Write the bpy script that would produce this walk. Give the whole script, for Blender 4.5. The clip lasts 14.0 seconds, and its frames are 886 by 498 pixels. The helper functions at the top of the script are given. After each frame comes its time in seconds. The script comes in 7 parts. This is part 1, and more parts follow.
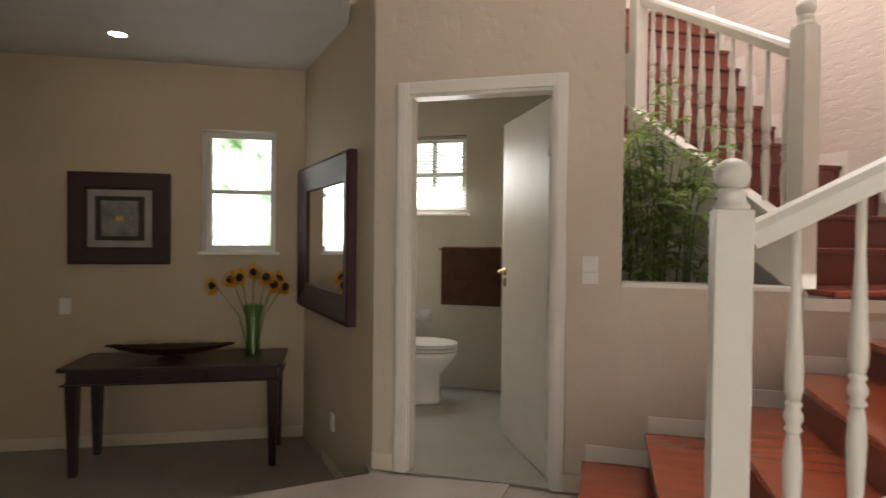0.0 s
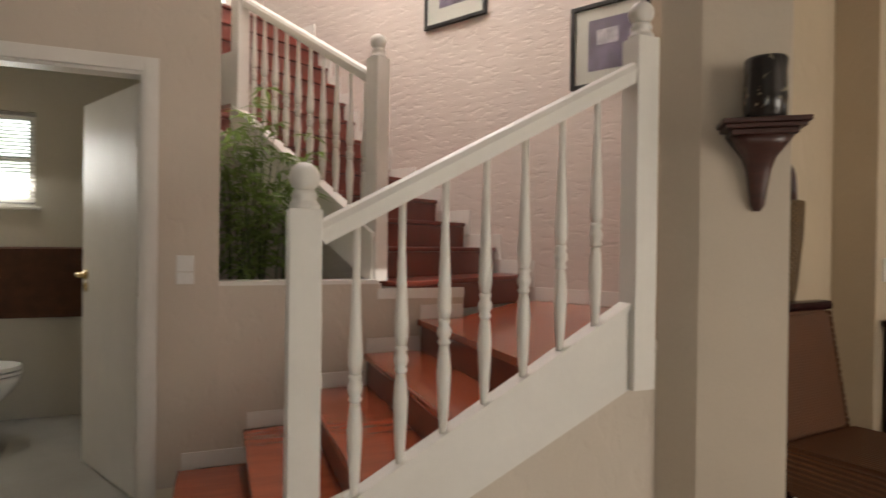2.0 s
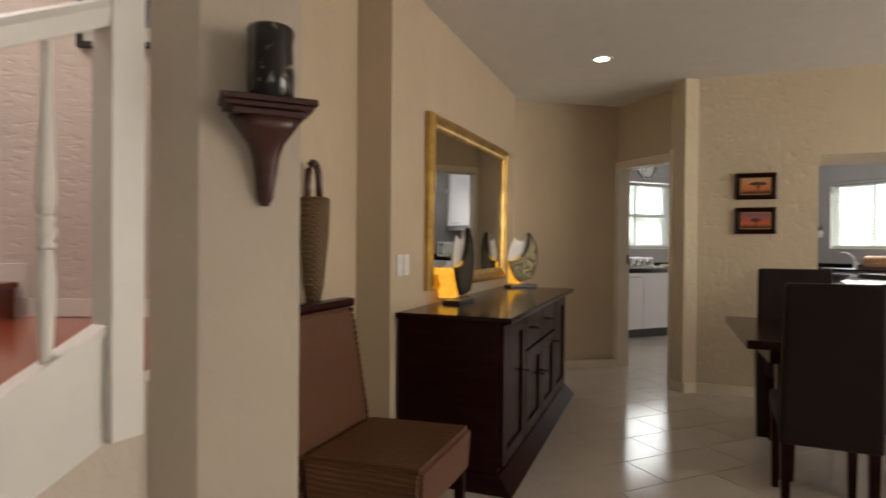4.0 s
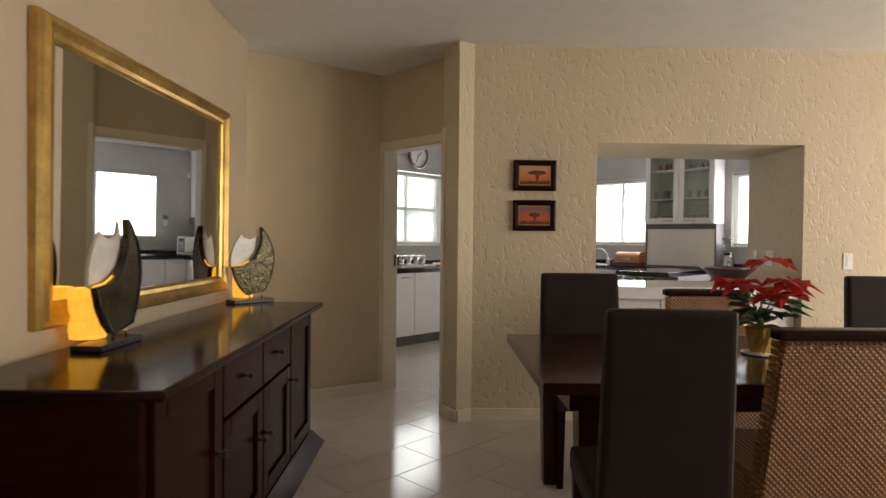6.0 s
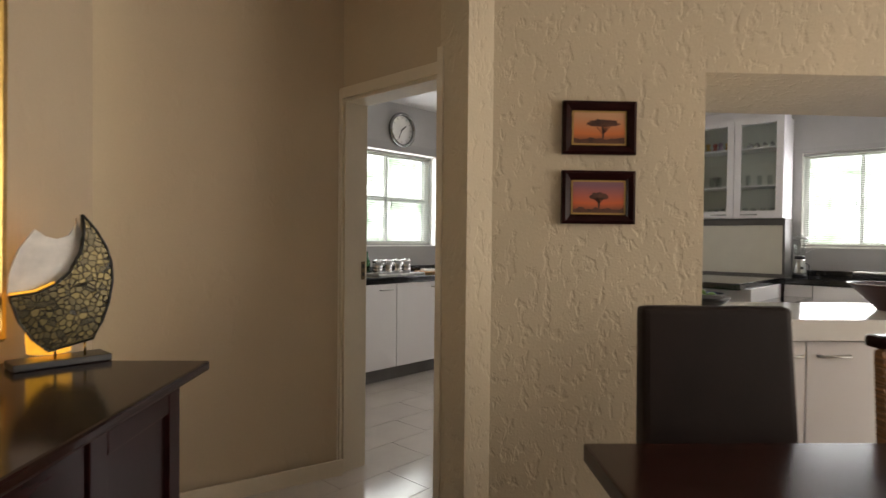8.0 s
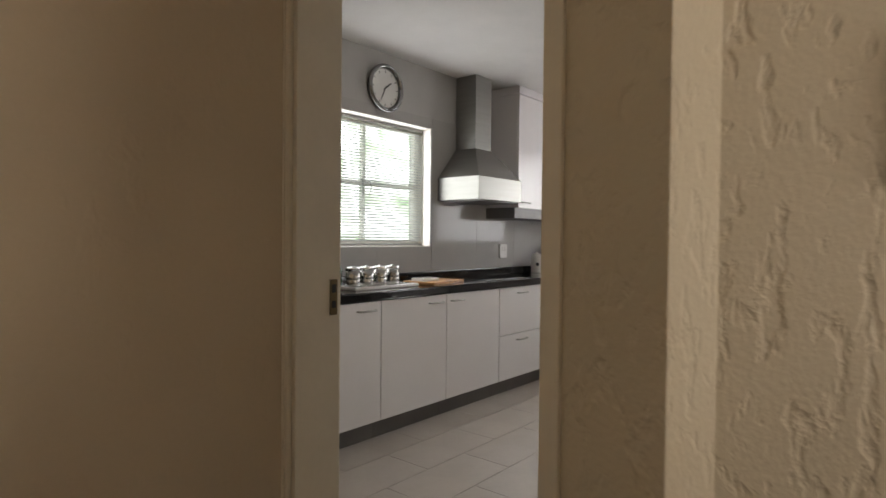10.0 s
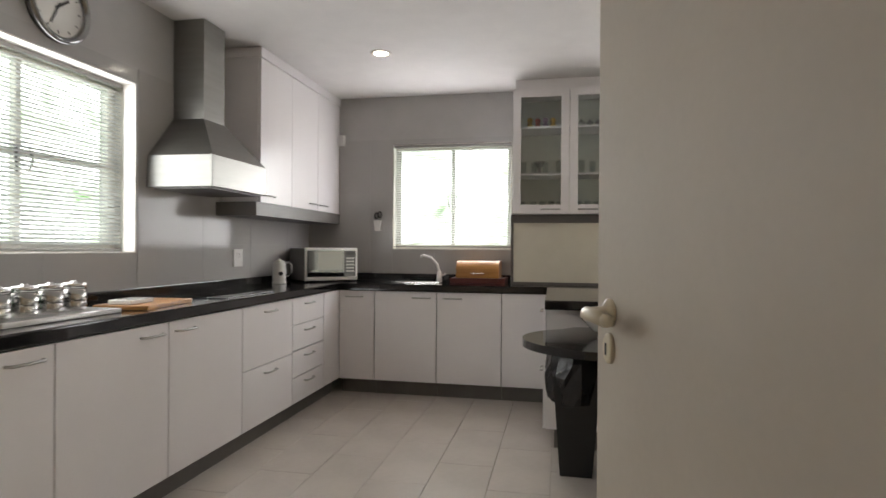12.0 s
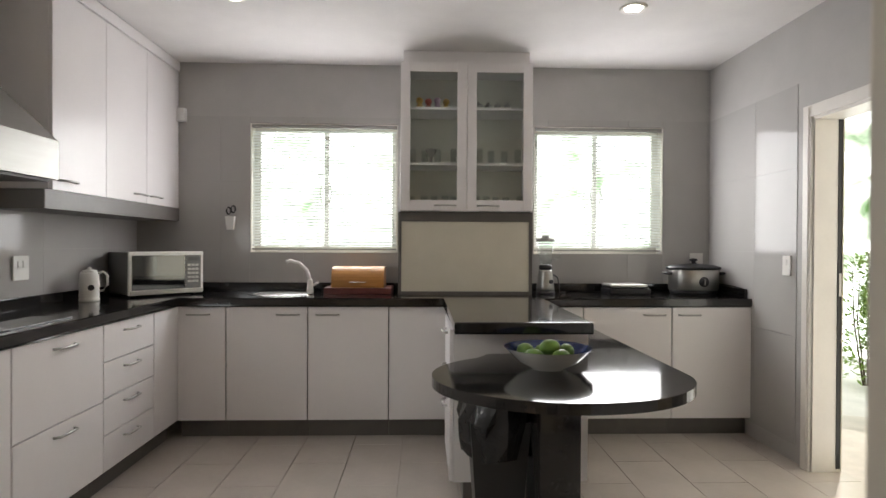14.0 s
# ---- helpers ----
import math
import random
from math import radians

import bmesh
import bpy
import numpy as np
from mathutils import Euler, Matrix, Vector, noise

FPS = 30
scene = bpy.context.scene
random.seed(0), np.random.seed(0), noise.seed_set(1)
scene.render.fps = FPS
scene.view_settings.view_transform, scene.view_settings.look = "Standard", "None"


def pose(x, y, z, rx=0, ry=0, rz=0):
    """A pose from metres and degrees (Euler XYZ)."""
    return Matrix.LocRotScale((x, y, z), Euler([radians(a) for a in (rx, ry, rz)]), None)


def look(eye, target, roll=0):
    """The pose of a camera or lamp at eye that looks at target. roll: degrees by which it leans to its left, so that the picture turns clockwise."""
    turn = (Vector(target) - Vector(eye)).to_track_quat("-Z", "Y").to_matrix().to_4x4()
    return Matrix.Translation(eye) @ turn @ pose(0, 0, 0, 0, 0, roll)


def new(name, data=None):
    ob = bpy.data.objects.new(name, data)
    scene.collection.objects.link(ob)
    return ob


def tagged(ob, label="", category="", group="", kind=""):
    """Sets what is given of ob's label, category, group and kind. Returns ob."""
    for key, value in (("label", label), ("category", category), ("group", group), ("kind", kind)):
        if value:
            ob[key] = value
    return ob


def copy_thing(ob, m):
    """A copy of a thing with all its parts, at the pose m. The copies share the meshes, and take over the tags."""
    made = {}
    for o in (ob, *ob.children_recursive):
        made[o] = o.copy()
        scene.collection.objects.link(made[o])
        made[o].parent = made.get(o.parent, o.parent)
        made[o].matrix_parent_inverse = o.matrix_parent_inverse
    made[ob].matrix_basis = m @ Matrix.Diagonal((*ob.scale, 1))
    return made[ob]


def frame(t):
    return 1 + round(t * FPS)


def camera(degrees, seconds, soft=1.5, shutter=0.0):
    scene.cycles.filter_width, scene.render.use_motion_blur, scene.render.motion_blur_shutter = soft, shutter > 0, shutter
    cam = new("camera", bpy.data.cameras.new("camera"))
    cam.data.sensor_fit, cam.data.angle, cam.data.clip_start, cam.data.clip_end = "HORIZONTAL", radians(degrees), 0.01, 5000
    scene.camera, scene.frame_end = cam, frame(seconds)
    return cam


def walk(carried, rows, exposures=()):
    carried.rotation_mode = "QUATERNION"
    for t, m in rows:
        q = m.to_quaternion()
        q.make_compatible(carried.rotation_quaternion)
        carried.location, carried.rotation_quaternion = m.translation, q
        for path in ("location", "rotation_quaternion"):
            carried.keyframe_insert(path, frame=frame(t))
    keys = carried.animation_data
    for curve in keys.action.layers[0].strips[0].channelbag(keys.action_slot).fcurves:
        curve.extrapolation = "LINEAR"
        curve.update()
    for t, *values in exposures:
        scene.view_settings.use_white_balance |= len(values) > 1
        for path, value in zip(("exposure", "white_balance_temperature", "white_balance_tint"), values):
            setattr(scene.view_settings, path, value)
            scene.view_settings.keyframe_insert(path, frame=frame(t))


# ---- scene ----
# the walk
EXPOSURES = [(0.0, 0.22), (1.0, -0.04), (2.0, -0.10), (3.0, -0.06), (4.0, 0.02), (6.5, 0.12), (8.5, 0.08), (10.8, -0.14), (11.6, 0.12), (12.5, 0.17), (14.0, 0.16)]
cam = camera(74.7, 14.0, soft=1.5, shutter=0.4)
PATH = [
    (0, (4.897, -9.38, 1.229), (3.678, -10.965, 1.194), 0.6),
    (0.5, (4.936, -9.36, 1.225), (3.509, -10.76, 1.196), 0.6),
    (1, (4.932, -9.328, 1.216), (3.304, -10.489, 1.192), 0.9),
    (1.5, (4.909, -9.294, 1.209), (3.109, -10.165, 1.193), 0.7),
    (2, (4.872, -9.282, 1.215), (2.95, -9.835, 1.201), 0.7),
    (2.5, (4.804, -9.282, 1.211), (2.814, -9.48, 1.199), 0.6),
    (3, (4.705, -9.241, 1.219), (2.71, -9.098, 1.202), 0.4),
    (3.5, (4.576, -9.15, 1.236), (2.636, -8.666, 1.216), 0.5),
    (4, (4.468, -9.042, 1.236), (2.645, -8.219, 1.218), 0.5),
    (4.2, (4.399, -8.993, 1.236), (2.642, -8.039, 1.218), 0.4),
    (6.3, (3.429, -7.974, 1.275), (2.049, -6.527, 1.244), 0.5),
    (6.5, (3.316, -7.858, 1.275), (1.943, -6.404, 1.246), 0.4),
    (7, (3.016, -7.507, 1.282), (1.652, -6.044, 1.25), 0.4),
    (7.5, (2.685, -7.194, 1.269), (1.323, -5.731, 1.232), 0.5),
    (8, (2.349, -6.929, 1.274), (0.987, -5.466, 1.238), 0.6),
    (8.5, (2.038, -6.661, 1.279), (0.673, -5.199, 1.243), 0.5),
    (8.7, (1.914, -6.558, 1.272), (0.547, -5.099, 1.235), 0.5),
    (10.8, (0.743, -5.648, 1.258), (-0.25, -3.912, 1.228), 0.8),
    (11, (0.678, -5.598, 1.257), (-0.192, -3.797, 1.23), 0.8),
    (11.5, (0.508, -5.46, 1.235), (-0.096, -3.553, 1.215), 0.6),
    (12, (0.349, -5.235, 1.231), (-0.047, -3.275, 1.227), 0.4),
    (12.5, (0.24, -5.031, 1.249), (0.009, -3.044, 1.237), 0.4),
    (13, (0.186, -4.833, 1.26), (0.105, -2.835, 1.252), 0.2),
    (13.5, (0.136, -4.624, 1.282), (0.148, -2.624, 1.267), 0.3),
    (14, (0.121, -4.429, 1.281), (0.187, -2.43, 1.266), 0.3),
]
walk(cam, [(t, look(eye, target, roll)) for t, eye, target, roll in PATH], EXPOSURES)

# light: daylight through the openings and from added lamps, downlights in the ceilings
world = bpy.data.worlds.new("sky")
scene.world = world
world.use_nodes = True
wn = world.node_tree
sky = wn.nodes.new("ShaderNodeTexSky")
sky.sky_type, sky.sun_disc = "NISHITA", False
sky.sun_elevation, sky.sun_rotation = radians(52), radians(40)
wn.links.new(sky.outputs[0], wn.nodes["Background"].inputs[0])
wn.nodes["Background"].inputs[1].default_value = 0.14
sun_data = bpy.data.lights.new("sun", "SUN")
sun_data.energy, sun_data.angle, sun_data.color = 3.0, radians(0.5), (1.0, 0.95, 0.88)
sun = new("sun", sun_data)
sun.matrix_basis = pose(0, 0, 9, 38, 0, 140)


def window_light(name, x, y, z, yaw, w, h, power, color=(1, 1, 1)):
    """Area lamp added for sky light at an opening; it shines along the yaw's heading."""
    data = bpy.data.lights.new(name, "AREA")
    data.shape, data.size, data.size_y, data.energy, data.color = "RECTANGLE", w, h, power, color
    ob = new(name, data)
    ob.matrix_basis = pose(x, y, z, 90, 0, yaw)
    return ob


# ---------------------------------------------------------------- materials
def material(name, color, rough=0.6, metal=0.0, vary=0.12, scale=6.0, fine=60.0, bump=0.15, depth=0.002, coat=0.0,
             stretch=(1, 1, 1), dark=None, per_object=0.0, emit=None, power=0.0):
    m = bpy.data.materials.new(name)
    m.use_nodes = True
    n, l = m.node_tree.nodes, m.node_tree.links
    b = n["Principled BSDF"]
    b.inputs["Roughness"].default_value, b.inputs["Metallic"].default_value = rough, metal
    b.inputs["Coat Weight"].default_value = coat
    b.inputs["Coat Roughness"].default_value = 0.12
    co, mp = n.new("ShaderNodeTexCoord"), n.new("ShaderNodeMapping")
    mp.inputs["Scale"].default_value = stretch
    l.new(co.outputs["Object"], mp.inputs["Vector"])
    big, small = n.new("ShaderNodeTexNoise"), n.new("ShaderNodeTexNoise")
    big.inputs["Scale"].default_value, small.inputs["Scale"].default_value = scale, fine
    big.inputs["Detail"].default_value, small.inputs["Detail"].default_value = 4, 3
    for t in (big, small):
        l.new(mp.outputs[0], t.inputs["Vector"])
    mix = n.new("ShaderNodeMix")
    mix.data_type = "RGBA"
    c = Vector(color)
    d = Vector(dark) if dark else c * (1 - 2.2 * vary)
    mix.inputs["A"].default_value = (*d, 1)
    mix.inputs["B"].default_value = (*[min(1, v * (1 + vary)) for v in color], 1)
    add = n.new("ShaderNodeMath")
    add.operation = "MULTIPLY_ADD"
    l.new(small.outputs["Fac"], add.inputs[0])
    add.inputs[1].default_value = 0.4
    sub = n.new("ShaderNodeMath")
    sub.operation = "MULTIPLY_ADD"
    l.new(big.outputs["Fac"], sub.inputs[0])
    sub.inputs[1].default_value, sub.inputs[2].default_value = 1.4, -0.4
    l.new(sub.outputs[0], add.inputs[2])
    if per_object:
        info, more = n.new("ShaderNodeObjectInfo"), n.new("ShaderNodeMath")
        more.operation = "MULTIPLY_ADD"
        l.new(info.outputs["Random"], more.inputs[0])
        more.inputs[1].default_value = per_object
        l.new(add.outputs[0], more.inputs[2])
        add = more
    l.new(add.outputs[0], mix.inputs["Factor"])
    l.new(mix.outputs["Result"], b.inputs["Base Color"])
    rr = n.new("ShaderNodeMath")
    rr.operation = "MULTIPLY_ADD"
    l.new(big.outputs["Fac"], rr.inputs[0])
    rr.inputs[1].default_value, rr.inputs[2].default_value = 0.18 * (0.2 + rough), rough - 0.09 * (0.2 + rough)
    l.new(rr.outputs[0], b.inputs["Roughness"])
    if bump:
        bp = n.new("ShaderNodeBump")
        bp.inputs["Strength"].default_value, bp.inputs["Distance"].default_value = bump, depth
        l.new(small.outputs["Fac"], bp.inputs["Height"])
        l.new(bp.outputs[0], b.inputs["Normal"])
    if emit:
        b.inputs["Emission Color"].default_value = (*emit, 1)
        b.inputs["Emission Strength"].default_value = power
    return m


def plaster(name, color, strength, size, depth=0.006, courses=0.0):
    """Painted render with trowel pits: long soft scratches over a fine grain; courses: the rows of bricks that show through."""
    m = material(name, color, 0.75, vary=0.05, scale=2.2, fine=90, bump=0.0)
    n, l = m.node_tree.nodes, m.node_tree.links
    b = n["Principled BSDF"]
    co, mp = n.new("ShaderNodeTexCoord"), n.new("ShaderNodeMapping")
    mp.inputs["Scale"].default_value = (1.0, 1.0, 0.62) if not courses else (0.6, 0.6, 1.5)
    l.new(co.outputs["Object"], mp.inputs["Vector"])
    warp = n.new("ShaderNodeTexNoise")
    warp.inputs["Scale"].default_value, warp.inputs["Detail"].default_value = size, 5
    warp.inputs["Distortion"].default_value = 0.3
    l.new(mp.outputs[0], warp.inputs["Vector"])
    ramp = n.new("ShaderNodeValToRGB")
    ramp.color_ramp.elements[0].position, ramp.color_ramp.elements[1].position = 0.33, 0.47
    l.new(warp.outputs["Fac"], ramp.inputs[0])
    grain = n.new("ShaderNodeTexNoise")
    grain.inputs["Scale"].default_value, grain.inputs["Detail"].default_value = size * 4, 4
    l.new(co.outputs["Object"], grain.inputs["Vector"])
    mx = n.new("ShaderNodeMath")
    mx.operation = "MULTIPLY_ADD"
    l.new(grain.outputs["Fac"], mx.inputs[0])
    mx.inputs[1].default_value = 0.35
    l.new(ramp.outputs[0], mx.inputs[2])
    out = mx
    if courses:
        wave = n.new("ShaderNodeTexWave")
        wave.bands_direction = "Z"
        wave.inputs["Scale"].default_value, wave.inputs["Distortion"].default_value = courses, 1.5
        wave.inputs["Detail"].default_value = 2
        l.new(co.outputs["Object"], wave.inputs["Vector"])
        m2 = n.new("ShaderNodeMath")
        m2.operation = "MULTIPLY_ADD"
        l.new(wave.outputs["Fac"], m2.inputs[0])
        m2.inputs[1].default_value = 0.22
        l.new(mx.outputs[0], m2.inputs[2])
        out = m2
    bp = n.new("ShaderNodeBump")
    bp.inputs["Strength"].default_value, bp.inputs["Distance"].default_value = strength, depth
    l.new(out.outputs[0], bp.inputs["Height"])
    l.new(bp.outputs[0], b.inputs["Normal"])
    return m


def glass(name, tint=(1, 1, 1), rough=0.0):
    m = bpy.data.materials.new(name)
    m.use_nodes = True
    b = m.node_tree.nodes["Principled BSDF"]
    b.inputs["Base Color"].default_value, b.inputs["Transmission Weight"].default_value = (*tint, 1), 1.0
    b.inputs["Roughness"].default_value, b.inputs["IOR"].default_value = rough, 1.45
    return m


def thin_glass(name, tint=(0.95, 0.97, 0.96), sheen=0.05):
    """Window glass: clear, with a faint mirror gloss."""
    m = bpy.data.materials.new(name)
    m.use_nodes = True
    n, l = m.node_tree.nodes, m.node_tree.links
    n.clear()
    out, mix = n.new("ShaderNodeOutputMaterial"), n.new("ShaderNodeMixShader")
    clear, gloss = n.new("ShaderNodeBsdfTransparent"), n.new("ShaderNodeBsdfGlossy")
    gloss.inputs["Roughness"].default_value = 0.02
    clear.inputs["Color"].default_value = (*tint, 1)
    mix.inputs[0].default_value = sheen
    l.new(clear.outputs[0], mix.inputs[1])
    l.new(gloss.outputs[0], mix.inputs[2])
    l.new(mix.outputs[0], out.inputs[0])
    return m


def mirror_glass():
    m = material("mirror_glass", (0.86, 0.88, 0.87), 0.02, 1.0, vary=0.0, bump=0.0)
    return m


def leafy(name, color, through_light=0.35):
    m = material(name, color, 0.45, vary=0.3, scale=9, fine=40, bump=0.2)
    b = m.node_tree.nodes["Principled BSDF"]
    b.inputs["Subsurface Weight"].default_value = 0.0
    n, l = m.node_tree.nodes, m.node_tree.links
    tr, mix, out = n.new("ShaderNodeBsdfTranslucent"), n.new("ShaderNodeMixShader"), n["Material Output"]
    tr.inputs["Color"].default_value = (*[min(0.9, v * 1.6) for v in color], 1)
    mix.inputs[0].default_value = through_light
    l.new(b.outputs[0], mix.inputs[1])
    l.new(tr.outputs[0], mix.inputs[2])
    l.new(mix.outputs[0], out.inputs[0])
    return m


def glow(name, color, power):
    m = bpy.data.materials.new(name)
    m.use_nodes = True
    b = m.node_tree.nodes["Principled BSDF"]
    b.inputs["Emission Color"].default_value, b.inputs["Emission Strength"].default_value = (*color, 1), power
    b.inputs["Base Color"].default_value = (*color, 1)
    return m


BEIGE = (0.535, 0.435, 0.31)
M_WALL = plaster("beige_plaster", BEIGE, 0.32, 11.0, 0.004)
M_ROUGH = plaster("rough_beige_plaster", (0.60, 0.51, 0.37), 0.5, 26.0, 0.007)
M_ENTRY = plaster("pale_entry_plaster", (0.60, 0.525, 0.44), 0.3, 14.0, 0.005)
M_PILLAR = plaster("pale_pillar_plaster", (0.60, 0.52, 0.42), 0.25, 12.0, 0.004)
M_STAIRWALL = plaster("pink_stair_plaster", (0.65, 0.575, 0.52), 0.34, 16.0, 0.007, courses=4.2)
M_CEIL = material("ceiling_paint", (0.72, 0.70, 0.68), 0.8, vary=0.03, bump=0.05)
M_WHITE = material("white_gloss_paint", (0.76, 0.73, 0.68), 0.42, vary=0.04, scale=5, bump=0.08, depth=0.001)
M_CREAM = material("cream_frame_paint", (0.70, 0.62, 0.49), 0.6, vary=0.05, scale=4, bump=0.08, depth=0.001)
M_TILE = material("cream_floor_tile", (0.54, 0.49, 0.435), 0.14, vary=0.06, scale=3, fine=30, bump=0.02, per_object=0.25)
M_GROUT = material("tile_grout", (0.45, 0.41, 0.36), 0.9, vary=0.1)
M_KTILE = material("grey_wall_tile", (0.43, 0.42, 0.405), 0.10, vary=0.04, scale=1.5, fine=7, bump=0.10, per_object=0.08)
M_KTILE.node_tree.nodes["Principled BSDF"].inputs["Specular IOR Level"].default_value = 0.2
M_KWALL = material("grey_kitchen_paint", (0.43, 0.42, 0.405), 0.6, vary=0.04)
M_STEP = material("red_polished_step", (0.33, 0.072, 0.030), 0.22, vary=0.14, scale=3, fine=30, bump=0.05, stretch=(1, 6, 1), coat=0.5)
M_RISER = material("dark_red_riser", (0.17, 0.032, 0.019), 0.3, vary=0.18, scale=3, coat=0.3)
M_DARKTOP = material("polished_mahogany_top", (0.022, 0.007, 0.006), 0.15, vary=0.22, scale=4, fine=45, bump=0.008, stretch=(1, 1, 8), coat=0.12)
M_DARK = material("dark_mahogany", (0.024, 0.0065, 0.0065), 0.24, vary=0.22, scale=4, fine=45, bump=0.012, stretch=(1, 1, 8), coat=0.03)
M_WENGE = material("table_veneer", (0.034, 0.013, 0.010), 0.2, vary=0.3, scale=4, fine=60, bump=0.04, stretch=(1, 7, 1), coat=0.12)
M_LEATHER = material("black_brown_leather", (0.020, 0.012, 0.010), 0.62, vary=0.2, scale=5, fine=160, bump=0.25, depth=0.001)
for mm, level in ((M_LEATHER, 0.2), (M_DARK, 0.09), (M_WENGE, 0.18), (M_DARKTOP, 0.12)):
    mm.node_tree.nodes["Principled BSDF"].inputs["Specular IOR Level"].default_value = level
M_GRANITE = material("black_granite", (0.018, 0.017, 0.017), 0.07, vary=0.4, scale=60, fine=220, bump=0.0, coat=0.3)
M_CAB = material("white_cabinet_lacquer", (0.785, 0.76, 0.762), 0.3, vary=0.02, scale=3, bump=0.02)
# carcass coloured dark to give the shade in the gaps between fronts
M_CARC = material("gap_shade_carcass", (0.16, 0.155, 0.15), 0.6, vary=0.05)
M_KICK = material("grey_plinth", (0.13, 0.12, 0.11), 0.45, vary=0.1)
M_STEEL = material("brushed_steel", (0.44, 0.435, 0.415), 0.34, 1.0, vary=0.06, scale=4, fine=120, bump=0.05, stretch=(1, 1, 12))
M_HOOD = material("satin_hood_steel", (0.30, 0.295, 0.275), 0.42, 1.0, vary=0.06, scale=3, fine=140, bump=0.05, stretch=(1, 1, 12))
M_POLISH = material("polished_steel", (0.48, 0.47, 0.455), 0.16, 1.0, vary=0.05, bump=0.0)
M_CHROME = material("chrome", (0.75, 0.75, 0.75), 0.1, 1.0, vary=0.02, bump=0.0)
M_BRASS = material("brass", (0.62, 0.47, 0.22), 0.25, 1.0, vary=0.05, bump=0.0)
M_GOLD = material("gold_leaf_frame", (0.62, 0.40, 0.12), 0.33, 0.85, vary=0.25, scale=9, fine=70, bump=0.2, depth=0.002)
M_GLASS = thin_glass("window_glass")
M_TUMBLER = thin_glass("clear_tumbler_glass", (0.95, 0.965, 0.96), 0.06)
M_MIRROR = mirror_glass()
M_BLACK = material("black_plastic", (0.015, 0.015, 0.016), 0.35, vary=0.1, bump=0.02)
M_PLASTIC = material("white_plastic", (0.75, 0.74, 0.71), 0.35, vary=0.02, bump=0.0)
M_BLIND = leafy("white_blind_slat", (0.85, 0.85, 0.84), 0.6)
M_RAIL = material("grey_blind_rail", (0.34, 0.33, 0.31), 0.5, vary=0.06, bump=0.0)
M_CERAMIC = material("white_ceramic", (0.80, 0.79, 0.76), 0.08, vary=0.02, bump=0.0, coat=0.4)
M_TREE = material("print_tree", (0.03, 0.015, 0.01), 0.6)
M_LAMP = glow("downlight_bulb", (1.0, 0.90, 0.74), 22.0)


# ---------------------------------------------------------------- building blocks
def box(bm, x0, y0, z0, x1, y1, z1, bevel=0.0):
    x0, x1, y0, y1, z0, z1 = min(x0, x1), max(x0, x1), min(y0, y1), max(y0, y1), min(z0, z1), max(z0, z1)
    v = [bm.verts.new((x, y, z)) for z in (z0, z1) for x, y in ((x0, y0), (x1, y0), (x1, y1), (x0, y1))]
    fs = [bm.faces.new([v[i] for i in q]) for q in ((3, 2, 1, 0), (4, 5, 6, 7), (0, 1, 5, 4), (1, 2, 6, 5), (2, 3, 7, 6), (3, 0, 4, 7))]
    if bevel:
        es = list({e for f in fs for e in f.edges})
        bmesh.ops.bevel(bm, geom=es, offset=bevel, segments=2, profile=0.6, affect="EDGES")
    return bm


def prism(bm, pts, z0, z1):
    """An upright prism over a plan outline, counter-clockwise."""
    low, top = [bm.verts.new((x, y, z0)) for x, y in pts], [bm.verts.new((x, y, z1)) for x, y in pts]
    bm.faces.new(low[::-1]), bm.faces.new(top)
    for i in range(len(pts)):
        j = (i + 1) % len(pts)
        bm.faces.new((low[i], low[j], top[j], top[i]))
    return bm


def hull_between(bm, a, b):
    """A solid between two outlines with the same number of corners."""
    va, vb = [bm.verts.new(p) for p in a], [bm.verts.new(p) for p in b]
    bm.faces.new(va[::-1]), bm.faces.new(vb)
    for i in range(len(a)):
        j = (i + 1) % len(a)
        bm.faces.new((va[i], va[j], vb[j], vb[i]))
    return bm


def loft(bm, rings):
    """One closed skin over rings with the same number of corners."""
    rows = [[bm.verts.new(p) for p in r] for r in rings]
    n = len(rows[0])
    for a, b in zip(rows, rows[1:]):
        for i in range(n):
            f = bm.faces.new((a[i], a[(i + 1) % n], b[(i + 1) % n], b[i]))
            f.smooth = True
    bm.faces.new(rows[0][::-1]), bm.faces.new(rows[-1])
    return bm


def lathe(bm, profile, n=20, m=Matrix(), smooth=True, close=True):
    """A turned shape about z, from rows of (radius, height)."""
    rings = []
    for r, z in profile:
        rings.append([bm.verts.new(m @ Vector((r * math.cos(2 * math.pi * i / n), r * math.sin(2 * math.pi * i / n), z))) for i in range(n)])
    for a, b in zip(rings, rings[1:]):
        for i in range(n):
            j = (i + 1) % n
            f = bm.faces.new((a[i], a[j], b[j], b[i]))
            f.smooth = smooth
    if close:
        bm.faces.new(rings[0][::-1]), bm.faces.new(rings[-1])
    return bm


